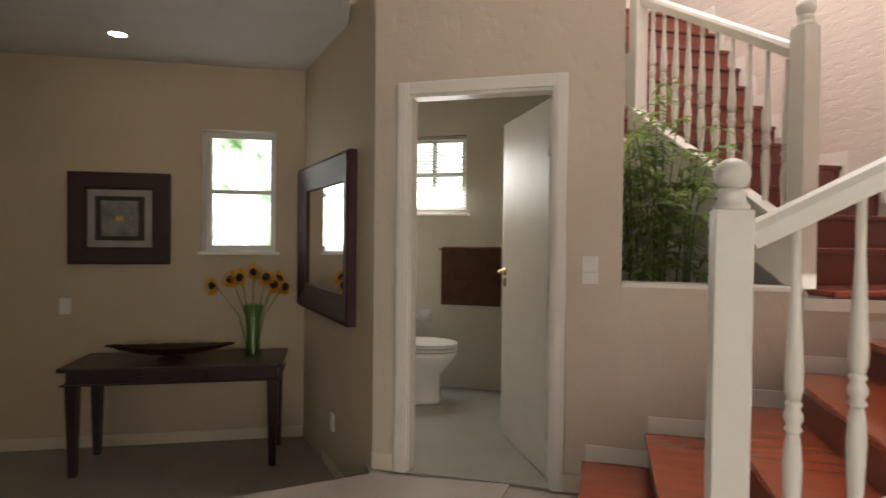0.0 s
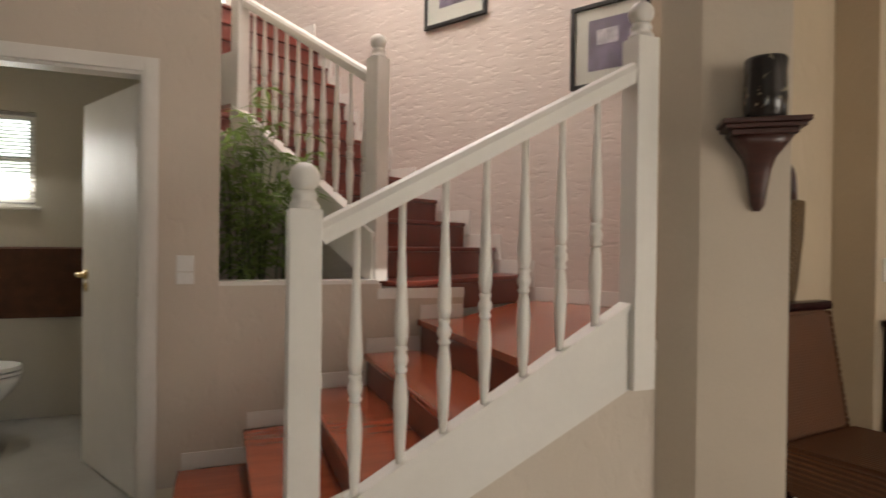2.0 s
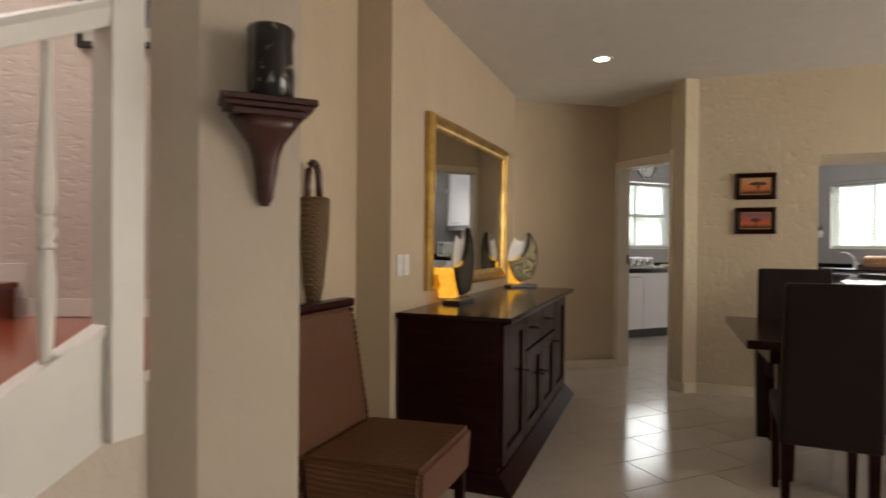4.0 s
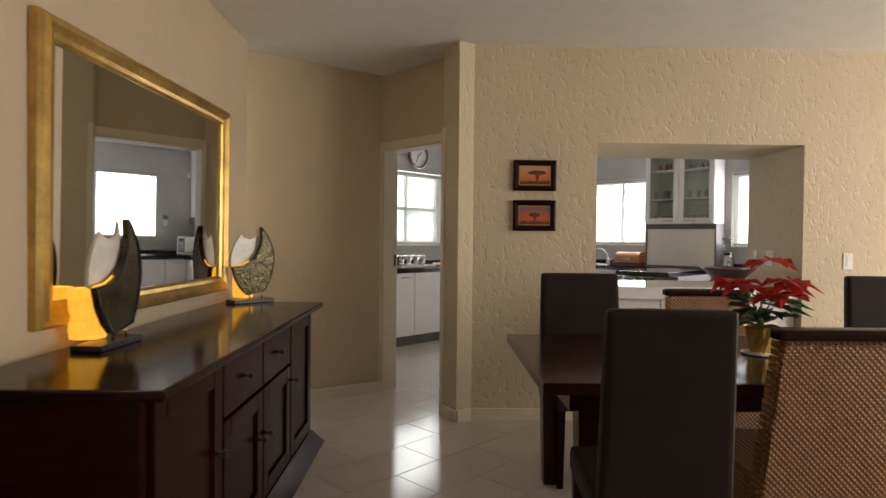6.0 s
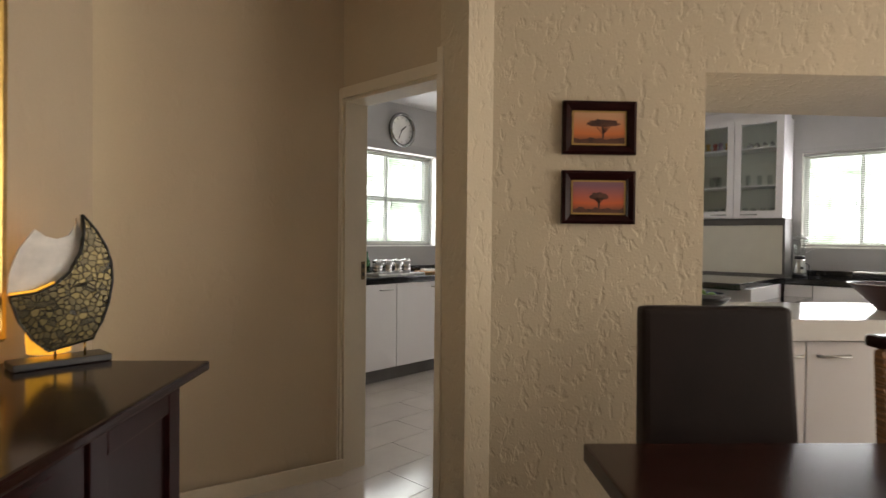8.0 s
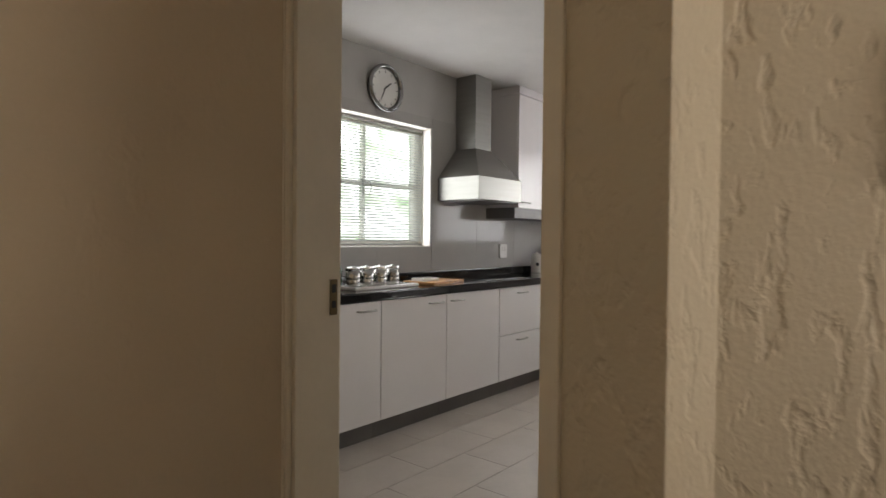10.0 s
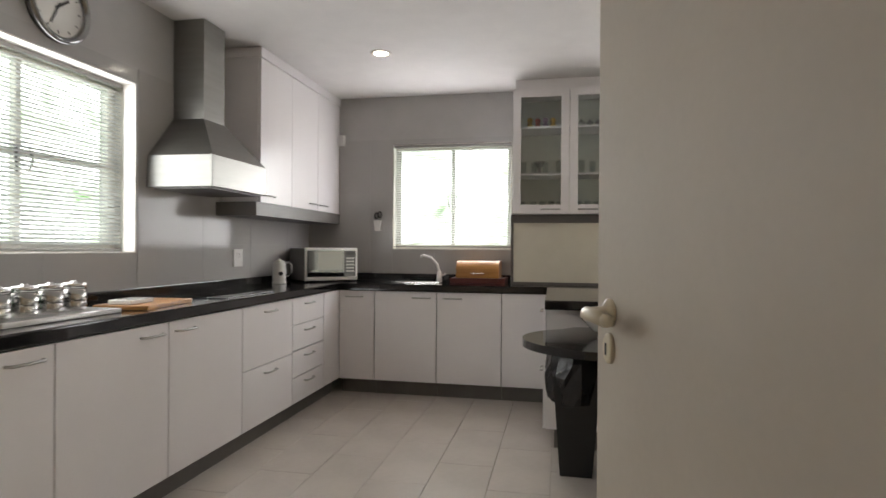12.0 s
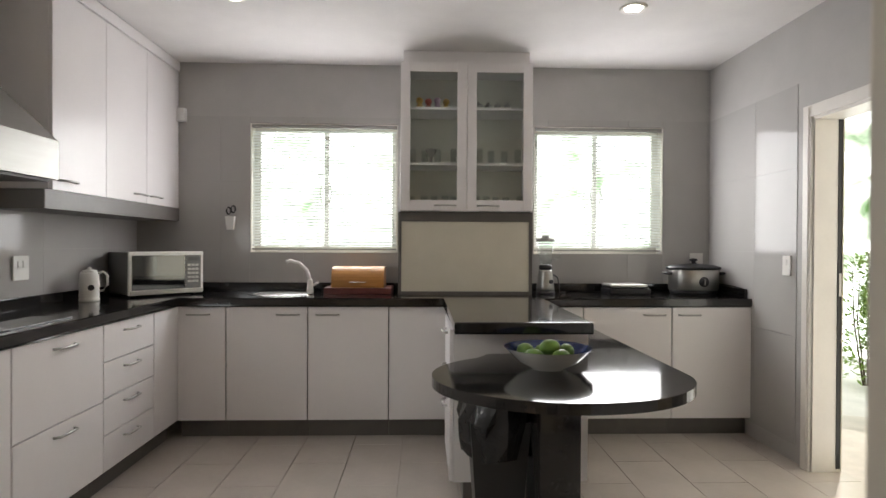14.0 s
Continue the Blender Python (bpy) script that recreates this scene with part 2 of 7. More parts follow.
def tube(bm, pts, r, n=8, r_end=None):
    """A round bar along points."""
    pts = [Vector(p) for p in pts]
    rings = []
    for k, p in enumerate(pts):
        d = (pts[min(k + 1, len(pts) - 1)] - pts[max(k - 1, 0)]).normalized()
        side = d.cross(Vector((0, 0, 1)) if abs(d.z) < 0.9 else Vector((1, 0, 0))).normalized()
        up = side.cross(d)
        rr = r if r_end is None else r + (r_end - r) * k / (len(pts) - 1)
        rings.append([bm.verts.new(p + rr * (math.cos(2 * math.pi * i / n) * side + math.sin(2 * math.pi * i / n) * up)) for i in range(n)])
    for a, b in zip(rings, rings[1:]):
        for i in range(n):
            f = bm.faces.new((a[i], a[(i + 1) % n], b[(i + 1) % n], b[i]))
            f.smooth = True
    bm.faces.new(rings[0][::-1]), bm.faces.new(rings[-1])
    return bm


def sphere(bm, c, rx, ry=None, rz=None, u=16, v=10):
    ry, rz = ry or rx, rz or rx
    made = bmesh.ops.create_uvsphere(bm, u_segments=u, v_segments=v, radius=1.0, matrix=Matrix.Translation(c) @ Matrix.Diagonal((rx, ry, rz, 1)))
    for vert in made["verts"]:
        for f in vert.link_faces:
            f.smooth = True
    return bm


def solid(name, bm, mat, parent=None, label="", m=None):
    bmesh.ops.recalc_face_normals(bm, faces=bm.faces)
    me = bpy.data.meshes.new(name)
    bm.to_mesh(me)
    bm.free()
    me.materials.append(mat)
    ob = new(name, me)
    if parent:
        ob.parent = parent
    if m is not None:
        ob.matrix_basis = m
    if label:
        ob["label"] = label
    return ob


def part(name, bm, mat, parent, label="", m=None):
    """ONE mesh under a thing or under a part."""
    return solid(name, bm, mat, parent, label, m)


def thing(name, m, label, category, group=""):
    ob = new(name)
    ob.matrix_basis = m
    return tagged(ob, label, category, group)


def B():
    return bmesh.new()


def structure(name, bm, mat, label="", category="", m=None):
    return tagged(solid(name, bm, mat, m=m), label, category, kind="structure")


def wall_between(name, p0, p1, thick, z0, z1, mat, openings=(), label="", category="wall"):
    """A wall whose face runs from p0 to p1, thick on the left of that way (minus: on its right); openings: (from, to, low, high)."""
    d = Vector((p1[0] - p0[0], p1[1] - p0[1]))
    length = d.length
    bm = B()
    cuts = sorted({0.0, length, *[v for a, b, _, _ in openings for v in (a, b)]})
    for a, b in zip(cuts, cuts[1:]):
        holes = sorted((lo, hi) for oa, ob_, lo, hi in openings if oa <= a + 1e-6 and ob_ >= b - 1e-6)
        z = z0
        for lo, hi in holes:
            if lo > z + 1e-4:
                box(bm, a, 0, z, b, thick, lo)
            z = hi
        if z < z1 - 1e-4:
            box(bm, a, 0, z, b, thick, z1)
    yaw = math.degrees(math.atan2(d.y, d.x))
    return structure(name, bm, mat, label, category, pose(p0[0], p0[1], 0, 0, 0, yaw))


R2 = math.sqrt(0.5)


def dining(u, v, z=0.0, turn=0.0):
    """Pose on the dining room's axes, which stand at 45 degrees to the kitchen's: u across, v ahead."""
    return pose((u - v) * R2, (u + v) * R2, z, 0, 0, 45 + turn)


STAIR = pose(2.711, -11.276, 0, 0, 0, 127)  # x: up the first flight; y: away from the hall, into the stairwell
HALL = pose(2.992, -13.63, -0.33, 0, 0, -26.8)  # x: along the window wall; y: into the hall

# ---------------------------------------------------------------- structure
M_CLOAK = material("pale_cloakroom_tile", (0.55, 0.52, 0.44), 0.15, vary=0.04, scale=2, bump=0.02)
H = 2.64  # ceiling of the kitchen and dining room

# kitchen shell
wall_between("wall_north", (-2.34, 0), (2.58, 0), 0.25, 0, H, M_KWALL, [(1.15, 2.26, 1.215, 2.19), (3.30, 4.305, 1.215, 2.19)],
             "grey tiled kitchen wall with two windows over the worktop")
wall_between("wall_west", (-2.03, -4.862), (-2.03, 0), 0.25, 0, H, M_KWALL, [(1.322, 2.534, 1.19, 2.16)],
             "grey tiled kitchen wall with a window beside the extractor hood")
wall_between("wall_east", (2.33, 0), (2.33, -2.53), 0.16, 0, H, M_KWALL, [(1.19, 2.01, 0, 2.03)],
             "grey tiled kitchen wall with the open back door")
wall_between("wall_kitchen_door", (-2.09, -5.0), (0.645, -5.0), 0.14, 0, H, M_WALL, [(1.897, 2.735, 0, 2.03)],
             "beige plastered wall with the kitchen doorway")
wall_between("wall_passage", (-0.44, -6.15), (-0.19, -5.0), 0.13, 0, H, M_WALL, (), "plain beige plastered wall beside the kitchen door")
bm = B()
prism(bm, [(0.647, -4.84), (0.647, -5.12), (0.672, -5.155), (0.865, -5.20), (0.890, -5.073), (1.505, -4.455), (1.0, -3.95), (0.75, -4.20), (0.75, -4.84)], 0, H)
structure("wall_pier", bm, M_ROUGH, "rough beige plastered pier beside the kitchen door", "wall")
bm = B()
prism(bm, [(2.545, -3.415), (5.2, -0.76), (4.9, -0.5), (2.58, -2.54), (2.33, -2.53), (2.02, -2.86)], 0, H)
structure("wall_serving", bm, M_ROUGH, "rough beige plastered wall beside the serving opening", "wall")
bm = B()
prism(bm, [(1.505, -4.455), (2.545, -3.415), (2.02, -2.86), (1.0, -3.95)], 1.965, H)
structure("wall_lintel", bm, M_ROUGH, "rough plastered beam over the serving opening", "wall")

# dining room: the mirror wall, the recess behind the chair, and what closes the room
def on_dining(u, v):
    return ((u - v) * R2, (u + v) * R2)


wall_between("wall_mirror", on_dining(-4.55, -6.84), on_dining(-4.55, -4.2), 0.2, 0, H, M_WALL, (), "smooth beige wall with the gilt mirror")
wall_between("wall_recess", on_dining(-4.75, -7.95), on_dining(-4.75, -6.84), 0.2, 0, H, M_WALL, (), "recessed beige wall behind the wicker chair")
# two walls out of view; their openings are added to let daylight in
wall_between("wall_dining_east", (5.2, -0.8), (9.2, -4.8), 0.25, 0, H, M_WALL, [(0.8, 4.6, 0.15, 2.3)], "plain beige wall out of view, wide opening added for daylight")
wall_between("wall_entrance", (9.2, -4.8), (9.2, -15.0), 0.25, -0.5, H, M_WALL, [(3.0, 5.6, 0.9, 2.3)], "plain beige wall out of view, opening added for daylight")
# added where it is never seen, to block the garden lamp from the hall
wall_between("wall_partition", (9.2, -7.4), (5.5, -7.4), 0.15, -0.5, H, M_WALL, (), "plain beige wall added out of view to keep garden light off the hall")
wall_between("wall_south", (9.2, -15.0), (4.88, -15.0), 0.25, -0.5, H, M_WALL, (), "plain beige wall closing the entrance")

# hall, two steps lower
wall_between("wall_hall_window", (4.882 + 1.8, -14.585 - 0.91), (2.992 - 0.18, -13.63 + 0.091), 0.22, -0.5, H, M_WALL,
             [(4.133 - 0.753, 4.133 - 0.217, 1.115, 2.04)], "plain beige hall wall with a narrow window")
wall_between("wall_hall_mirror", (2.97, -13.75), (3.30, -12.06), 0.12, -0.5, H, M_WALL, (), "plain beige hall wall with a mirror")
bm = B()
box(bm, -0.3, -0.3, 2.52, 7.0, 2.6, 2.60)
structure("ceiling_hall", bm, M_CEIL, "white plastered hall ceiling", "ceiling", pose(2.992, -13.63, 0, 0, 0, -26.8))

# wall with the cloakroom door; it drops to a low wall along the stairs
wall_between("wall_cloakroom", (3.30, -12.06), (2.711 - 0.285 * 0.602, -11.276 + 0.285 * 0.799), 0.09, -0.4, 5.2, M_ENTRY,
             [(0.178, 0.953, 0, 1.995)], "beige plastered wall with the cloakroom door and a light switch")
bm = B()
box(bm, 0.285, 0, -0.1, 1.06, 0.14, 1.01)
box(bm, 1.06, 0, -0.1, 1.535, 0.14, 0.93)
structure("wall_planter", bm, M_ENTRY, "low beige wall between the stairs and the planter", "wall", STAIR)
bm = B()
box(bm, 0.285, -0.012, 1.01, 1.05, 0.15, 1.03)
structure("trim", bm, M_WHITE, "white ledge on the low wall", "trim", STAIR)
bm = B()
box(bm, -2.7, 1.75, -0.1, -1.465, 1.9, 2.6)
box(bm, -0.889, 1.75, -0.1, 0.179, 1.9, 2.6)
box(bm, -1.465, 1.75, -0.1, -0.889, 1.9, 1.443)
box(bm, -1.465, 1.75, 2.08, -0.889, 1.9, 2.6)
box(bm, 0.18, 0.092, -0.1, 0.284, 1.9, 5.2)
structure("wall_cloakroom_back", bm, M_CLOAK, "pale tiled cloakroom walls", "wall", STAIR)
bm = B()
prism(bm, [(-0.96, 0.092), (0.179, 0.092), (0.179, 1.749), (-2.45, 1.749)], 2.44, 2.5)
structure("ceiling_cloakroom", bm, M_CEIL, "white cloakroom ceiling", "ceiling", STAIR)

bm = B()
prism(bm, [(-0.79, -0.004), (-0.03, -0.004), (0.178, 0.142), (0.178, 1.748), (-2.4, 1.748), (-0.96, 0.142), (-0.79, 0.142)], -0.01, 0.003)
structure("floor_cloakroom", bm, material("grey_cloakroom_floor", (0.40, 0.38, 0.34), 0.2, vary=0.06, scale=3, bump=0.02), "pale cloakroom floor tiles", "floor", STAIR)

# stairwell
FLIGHT = pose(0.70, -9.72, 0, 0, 0, -113)  # x: up the second flight; y: from the picture wall to the banister
bm = B()
box(bm, -0.92, -0.2, 0, 3.7, 0.0, 5.2)
structure("wall_stairs", bm, M_STAIRWALL, "pale pink rough plastered stairwell wall", "wall", FLIGHT)
bm = B()
box(bm, 3.5, 0.0, 0, 3.7, 1.5, 2.7)
# upper sides, out of view, added to keep sun from leaking into the stairwell
box(bm, 3.5, 0.0, 2.7, 3.7, 4.6, 5.2)
box(bm, -1.1, 4.6, 2.75, 3.7, 4.7, 5.2)
box(bm, -1.1, -0.2, 2.75, -0.925, 4.6, 5.2)
structure("wall_stairs_end", bm, M_STAIRWALL, "pale pink wall above the stairs, upper sides added unseen against the sun", "wall", FLIGHT)
bm = B()
box(bm, -2.3, -0.3, 5.2, 5.0, 4.5, 5.3)
structure("ceiling_stairs", bm, M_CEIL, "white stairwell ceiling", "ceiling", FLIGHT)
bm = B()
box(bm, 0.46, -1.235, 0, 1.78, -1.30, 0.42)
hull_between(bm, [(0.46, -1.235, 0.42), (1.78, -1.235, 0.42), (1.78, -1.235, 0.88), (0.47, -1.235, 0.43)],
             [(0.46, -1.30, 0.42), (1.78, -1.30, 0.42), (1.78, -1.30, 0.88), (0.47, -1.30, 0.43)])
structure("wall_under_stairs", bm, M_ENTRY, "plain beige wall under the stair stringer", "wall", STAIR)
bm = B()
prism(bm, [(2.80, -9.0), (2.80, -8.735), (2.3, -8.71), (0.8, -8.6), (0.95, -8.98), (2.72, -9.12)], 0, H)
structure("wall_column", bm, M_PILLAR, "beige plastered pillar at the foot of the stairwell", "wall")

# floors and ceilings
bm = B()
prism(bm, [(-2.3, 0.2), (-2.3, -6.6), (0, -7.2), (-0.5, -12.3), (1.9, -13.4), (2.75, -13.5), (3.36, -11.97), (9.2, -13.2), (9.2, -4.8), (5.2, -0.8), (2.6, 0.2)], -0.45, -0.012)
structure("floor", bm, M_GROUT, "cream floor tiles with thin grey joints", "floor")
bm = B()
box(bm, -0.3, -0.3, -0.12, 7.0, 4.6, 0.0)
structure("floor_hall", bm, material("hall_floor_tile", (0.30, 0.265, 0.225), 0.3, vary=0.12, scale=3, fine=30, bump=0.03), "grey-beige hall floor two steps lower", "floor", HALL)
bm = B()
prism(bm, [(-2.34, 0.25), (-2.34, -5.0), (-0.7, -5.0), (-0.7, -6.4), (2.2, -9.2), (2.66, -9.18), (3.4, -9.9), (4.6, -11.6), (9.4, -13.2),
           (9.4, -4.8), (5.2, -0.6), (2.58, 0.25)][::-1], H, H + 0.1)
structure("ceiling", bm, M_CEIL, "white plastered ceiling", "ceiling")
bm = B()
prism(bm, [(3.2, -12.2), (4.6, -11.6), (9.4, -13.2), (9.4, -15.3), (5.0, -15.3)], H, H + 0.1)
structure("ceiling_entrance", bm, M_CEIL, "white plastered ceiling", "ceiling")
bm = B()
box(bm, -90, -90, -0.9, 90, 90, -0.6)
structure("ground", bm, material("lawn", (0.07, 0.12, 0.03), 0.9, vary=0.3, scale=3, bump=0.3), "green lawn around the house", "ground")

# ---------------------------------------------------------------- windows, blinds, doors
def garden_backdrop(name, m, w, h, power, green=0.5):
    """Distant sunlit garden: a glowing sheet with soft foliage, outside a window."""
    mat = bpy.data.materials.new(name)
    mat.use_nodes = True
    n, l = mat.node_tree.nodes, mat.node_tree.links
    n.clear()
    out, em, co = n.new("ShaderNodeOutputMaterial"), n.new("ShaderNodeEmission"), n.new("ShaderNodeTexCoord")
    a, ramp = n.new("ShaderNodeTexNoise"), n.new("ShaderNodeValToRGB")
    a.inputs["Scale"].default_value, a.inputs["Detail"].default_value, a.inputs["Distortion"].default_value = 2.6, 9, 0.6
    l.new(co.outputs["Object"], a.inputs["Vector"])
    e = ramp.color_ramp.elements
    e[0].position, e[0].color = 0.30, (0.05, 0.11, 0.03, 1)
    e[1].position, e[1].color = 0.62 - 0.16 * green + 0.08, (1.0, 1.0, 1.0, 1)
    mid = e.new(0.40 + 0.06 * green)
    mid.color = (0.40, 0.45, 0.36, 1)
    l.new(a.outputs["Fac"], ramp.inputs[0])
    l.new(ramp.outputs[0], em.inputs[0])
    em.inputs[1].default_value = power
    l.new(em.outputs[0], out.inputs[0])
    bm = B()
    box(bm, -w / 2, 0, 0, w / 2, 0.02, h)
    ob = structure("backdrop", bm, mat, "bright sunlit garden foliage outside", "backdrop", m)
    return ob


def window(name, m, w, h, panes, label, depth=0.2, handles=True, sill=True, reveal=False):
    """A white painted window in its opening: local x across, z up from the sill, y outward; panes: columns and rows."""
    e = tagged(new(name), label, "window", kind="structure")
    e.matrix_basis = m
    y0, y1, f = depth - 0.10, depth - 0.05, 0.032
    bm = B()
    box(bm, 0, y0, 0, f, y1, h), box(bm, w - f, y0, 0, w, y1, h)
    box(bm, f, y0, 0, w - f, y1, f), box(bm, f, y0, h - f, w - f, y1, h)
    part("window_frame", bm, M_WHITE, e)
    if reveal:
        for x0, z0, x1, z1 in ((0.0008, 0.0008, 0.006, h - 0.0008), (w - 0.006, 0.0008, w - 0.0008, h - 0.0008), (0.0062, 0.0008, w - 0.0062, 0.006), (0.0062, h - 0.006, w - 0.0062, h - 0.0008)):
            bm = B()
            box(bm, x0, 0.002, z0, x1, y0 - 0.001, z1)
            part("reveal", bm, M_WHITE, e)
    cols, rows = panes
    cw, rh = (w - 2 * f) / cols, (h - 2 * f) / rows
    for c in range(cols):
        for r in range(rows):
            x0, z0 = f + c * cw, f + r * rh
            bm = B()
            s = 0.016
            box(bm, x0, y0 + 0.006, z0, x0 + s, y1 - 0.006, z0 + rh), box(bm, x0 + cw - s, y0 + 0.006, z0, x0 + cw, y1 - 0.006, z0 + rh)
            box(bm, x0 + s, y0 + 0.006, z0, x0 + cw - s, y1 - 0.006, z0 + s), box(bm, x0 + s, y0 + 0.006, z0 + rh - s, x0 + cw - s, y1 - 0.006, z0 + rh)
            part("glazing_bar", bm, M_WHITE, e)
            bm = B()
            box(bm, x0 + s, y0 + 0.022, z0 + s, x0 + cw - s, y0 + 0.026, z0 + rh - s)
            pane = part("pane", bm, M_GLASS, e)
            pane.visible_shadow = False
    if sill:
        bm = B()
        box(bm, -0.03, -0.03, -0.025, w + 0.03, depth - 0.1, -0.002, 0.004)
        part("window_sill", bm, M_WHITE, e)
    if handles:
        for s in (-1, 1):
            bm = B()
            tube(bm, [(w / 2 + s * 0.03, y0 - 0.02, h * 0.40), (w / 2 + s * 0.045, y0 - 0.03, h * 0.46), (w / 2 + s * 0.035, y0 - 0.02, h * 0.52)], 0.006)
            part("window_handle", bm, M_BLACK, e, "black window handle")
    return e


def blind(m, w, h, label, slats, tilt, pitch=0.025):
    """A venetian blind: head rail, slats, bottom rail and cords."""
    e = thing("venetian_blind", m, label, "blind", "venetian blinds")
    bm = B()
    box(bm, 0, -0.014, h - 0.024, w, 0.014, h, 0.003)
    part("head_rail", bm, M_RAIL, e, "grey metal head rail")
    me = None
    for k in range(slats):
        z = h - 0.05 - pitch * k
        if me is None:
            bm = B()
            rows = [(-0.0125, -0.001), (0.0, 0.0015), (0.0125, -0.001)]
            up = [[bm.verts.new((x, y, zz)) for y, zz in rows] for x in (0.003, w - 0.003)]
            lo = [[bm.verts.new((x, y, zz - 0.0006)) for y, zz in rows] for x in (0.003, w - 0.003)]
            for i in (0, 1):
                bm.faces.new((up[0][i], up[1][i], up[1][i + 1], up[0][i + 1]))
                bm.faces.new((lo[0][i], lo[0][i + 1], lo[1][i + 1], lo[1][i]))
            ob = part("slat", bm, M_BLIND, e)
            me = ob.data
        else:
            ob = new("slat", me)
            ob.parent = e
        ob.matrix_basis = pose(0, 0, z, tilt, 0, 0)
    bm = B()
    box(bm, 0.002, -0.013, h - 0.055 - pitch * slats - 0.012, w - 0.002, 0.013, h - 0.055 - pitch * slats, 0.003)
    part("bottom_rail", bm, M_RAIL, e)
    for x in (0.12 * w, 0.5 * w, 0.88 * w):
        bm = B()
        tube(bm, [(x, -0.014, h - 0.03), (x, -0.014, h - 0.06 - pitch * slats)], 0.001, 4)
        part("cord", bm, M_BLIND, e)
    return e


window("window_1", pose(-1.19, 0, 1.215), 1.11, 0.975, (2, 1), "white window with a venetian blind over the sink", 0.2, True, False, True)
window("window_2", pose(0.96, 0, 1.215), 1.005, 0.975, (2, 1), "white window with a venetian blind beside the glazed cabinet", 0.2, True, False, True)
window("window_3", pose(-2.03, -3.54, 1.19, 0, 0, 90), 1.212, 0.97, (2, 2), "white window with a venetian blind beside the extractor hood", 0.24, True, False, True)
blind(pose(-1.182, 0.025, 1.222), 1.094, 0.962, "white venetian blind lowered with open slats", 41, 38, 0.0215)
blind(pose(0.968, 0.025, 1.222), 0.989, 0.962, "white venetian blind lowered with open slats", 41, 38, 0.0215)
blind(pose(-2.13, -3.532, 1.198, 0, 0, 90), 1.196, 0.955, "white venetian blind lowered with open slats", 41, 38, 0.0215)
garden_backdrop("garden_north", pose(0.4, 3.2, -0.6), 14, 6, 7.5, 0.25)
garden_backdrop("garden_west", pose(-5.4, -3.0, -0.6, 0, 0, 90), 12, 6, 6.0, 0.8)
garden_backdrop("garden_east", pose(6.2, 0.6, -0.6, 0, 0, -62), 5.5, 5, 3.4, 0.8)
# unseen glow sheet behind the added entrance opening
garden_backdrop("unseen_entrance_glow", pose(14.0, -8.0, -0.6, 0, 0, 90), 16, 6, 2.5, 0.7)
window("window_4", HALL @ pose(0.753, 0, 1.445, 0, 0, 180), 0.536, 0.925, (1, 2), "white sash window over the hall table", 0.2, False, True, True)
garden_backdrop("garden_south", HALL @ pose(0.8, -3.6, -0.4, 0, 0, 180), 7, 5, 4.2, 0.75)
window("window_5", STAIR @ pose(-1.465, 1.75, 1.443), 0.576, 0.637, (2, 2), "small white cloakroom window with a blind", 0.14, False)
blind(STAIR @ pose(-1.462, 1.765, 1.445), 0.57, 0.63, "small white venetian blind with open slats", 22, 28)
garden_backdrop("garden_cloakroom", STAIR @ pose(-1.2, 3.4, 0), 3, 4, 5.0, 0.2)


def lever(parent, m, mat, label):
    """A lever handle with its rose and key plate; local x toward the hinge, y out of the leaf."""
    h = part("handle", lathe(B(), [(0.027, 0.0), (0.027, 0.006), (0.022, 0.010), (0.013, 0.016), (0.011, 0.045)], 20, pose(0, 0, 0, -90, 0, 0)), mat, parent, label, m)
    bm = B()
    tube(bm, [(0, 0.045, 0), (0.02, 0.052, 0), (0.06, 0.054, 0.002), (0.115, 0.050, 0.0)], 0.0125, 10)
    sphere(bm, (0.115, 0.05, 0), 0.0125, u=10, v=6)
    part("lever", bm, mat, h)
    bm = B()
    lathe(bm, [(0.023, 0.0), (0.023, 0.006), (0.019, 0.009)], 20, pose(0, 0, -0.066, -90, 0, 0) @ Matrix.Diagonal((1, 1.25, 1, 1)))
    part("key_plate", bm, mat, h)
    bm = B()
    box(bm, -0.0035, 0.0092, -0.078, 0.0035, 0.0105, -0.056)
    part("keyhole", bm, M_BLACK, h)
    return h


def door_leaf(name, m, w, h, mat, label, handle_mat, handle_label, inset=0.06, lift=1.03):
    """A plain flush door hung at the local origin; x along the leaf from the hinge, y its two faces."""
    e = tagged(new(name), label, "door", kind="structure")
    e.matrix_basis = m
    bm = B()
    box(bm, 0.003, -0.02, 0.008, w, 0.02, h, 0.002)
    leaf = part("leaf", bm, mat, e)
    lever(leaf, pose(w - inset, 0.02, lift, 0, 0, 0) @ Matrix.Diagonal((-1, 1, 1, 1)), handle_mat, handle_label)
    lever(leaf, pose(w - inset, -0.02, lift, 0, 0, 180), handle_mat, handle_label)
    for z in (0.25, 1.0, h - 0.25):
        bm = B()
        lathe(bm, [(0.007, -0.045), (0.007, 0.045)], 10, pose(0.0, 0.022, z))
        part("hinge", bm, mat, e)
    return e


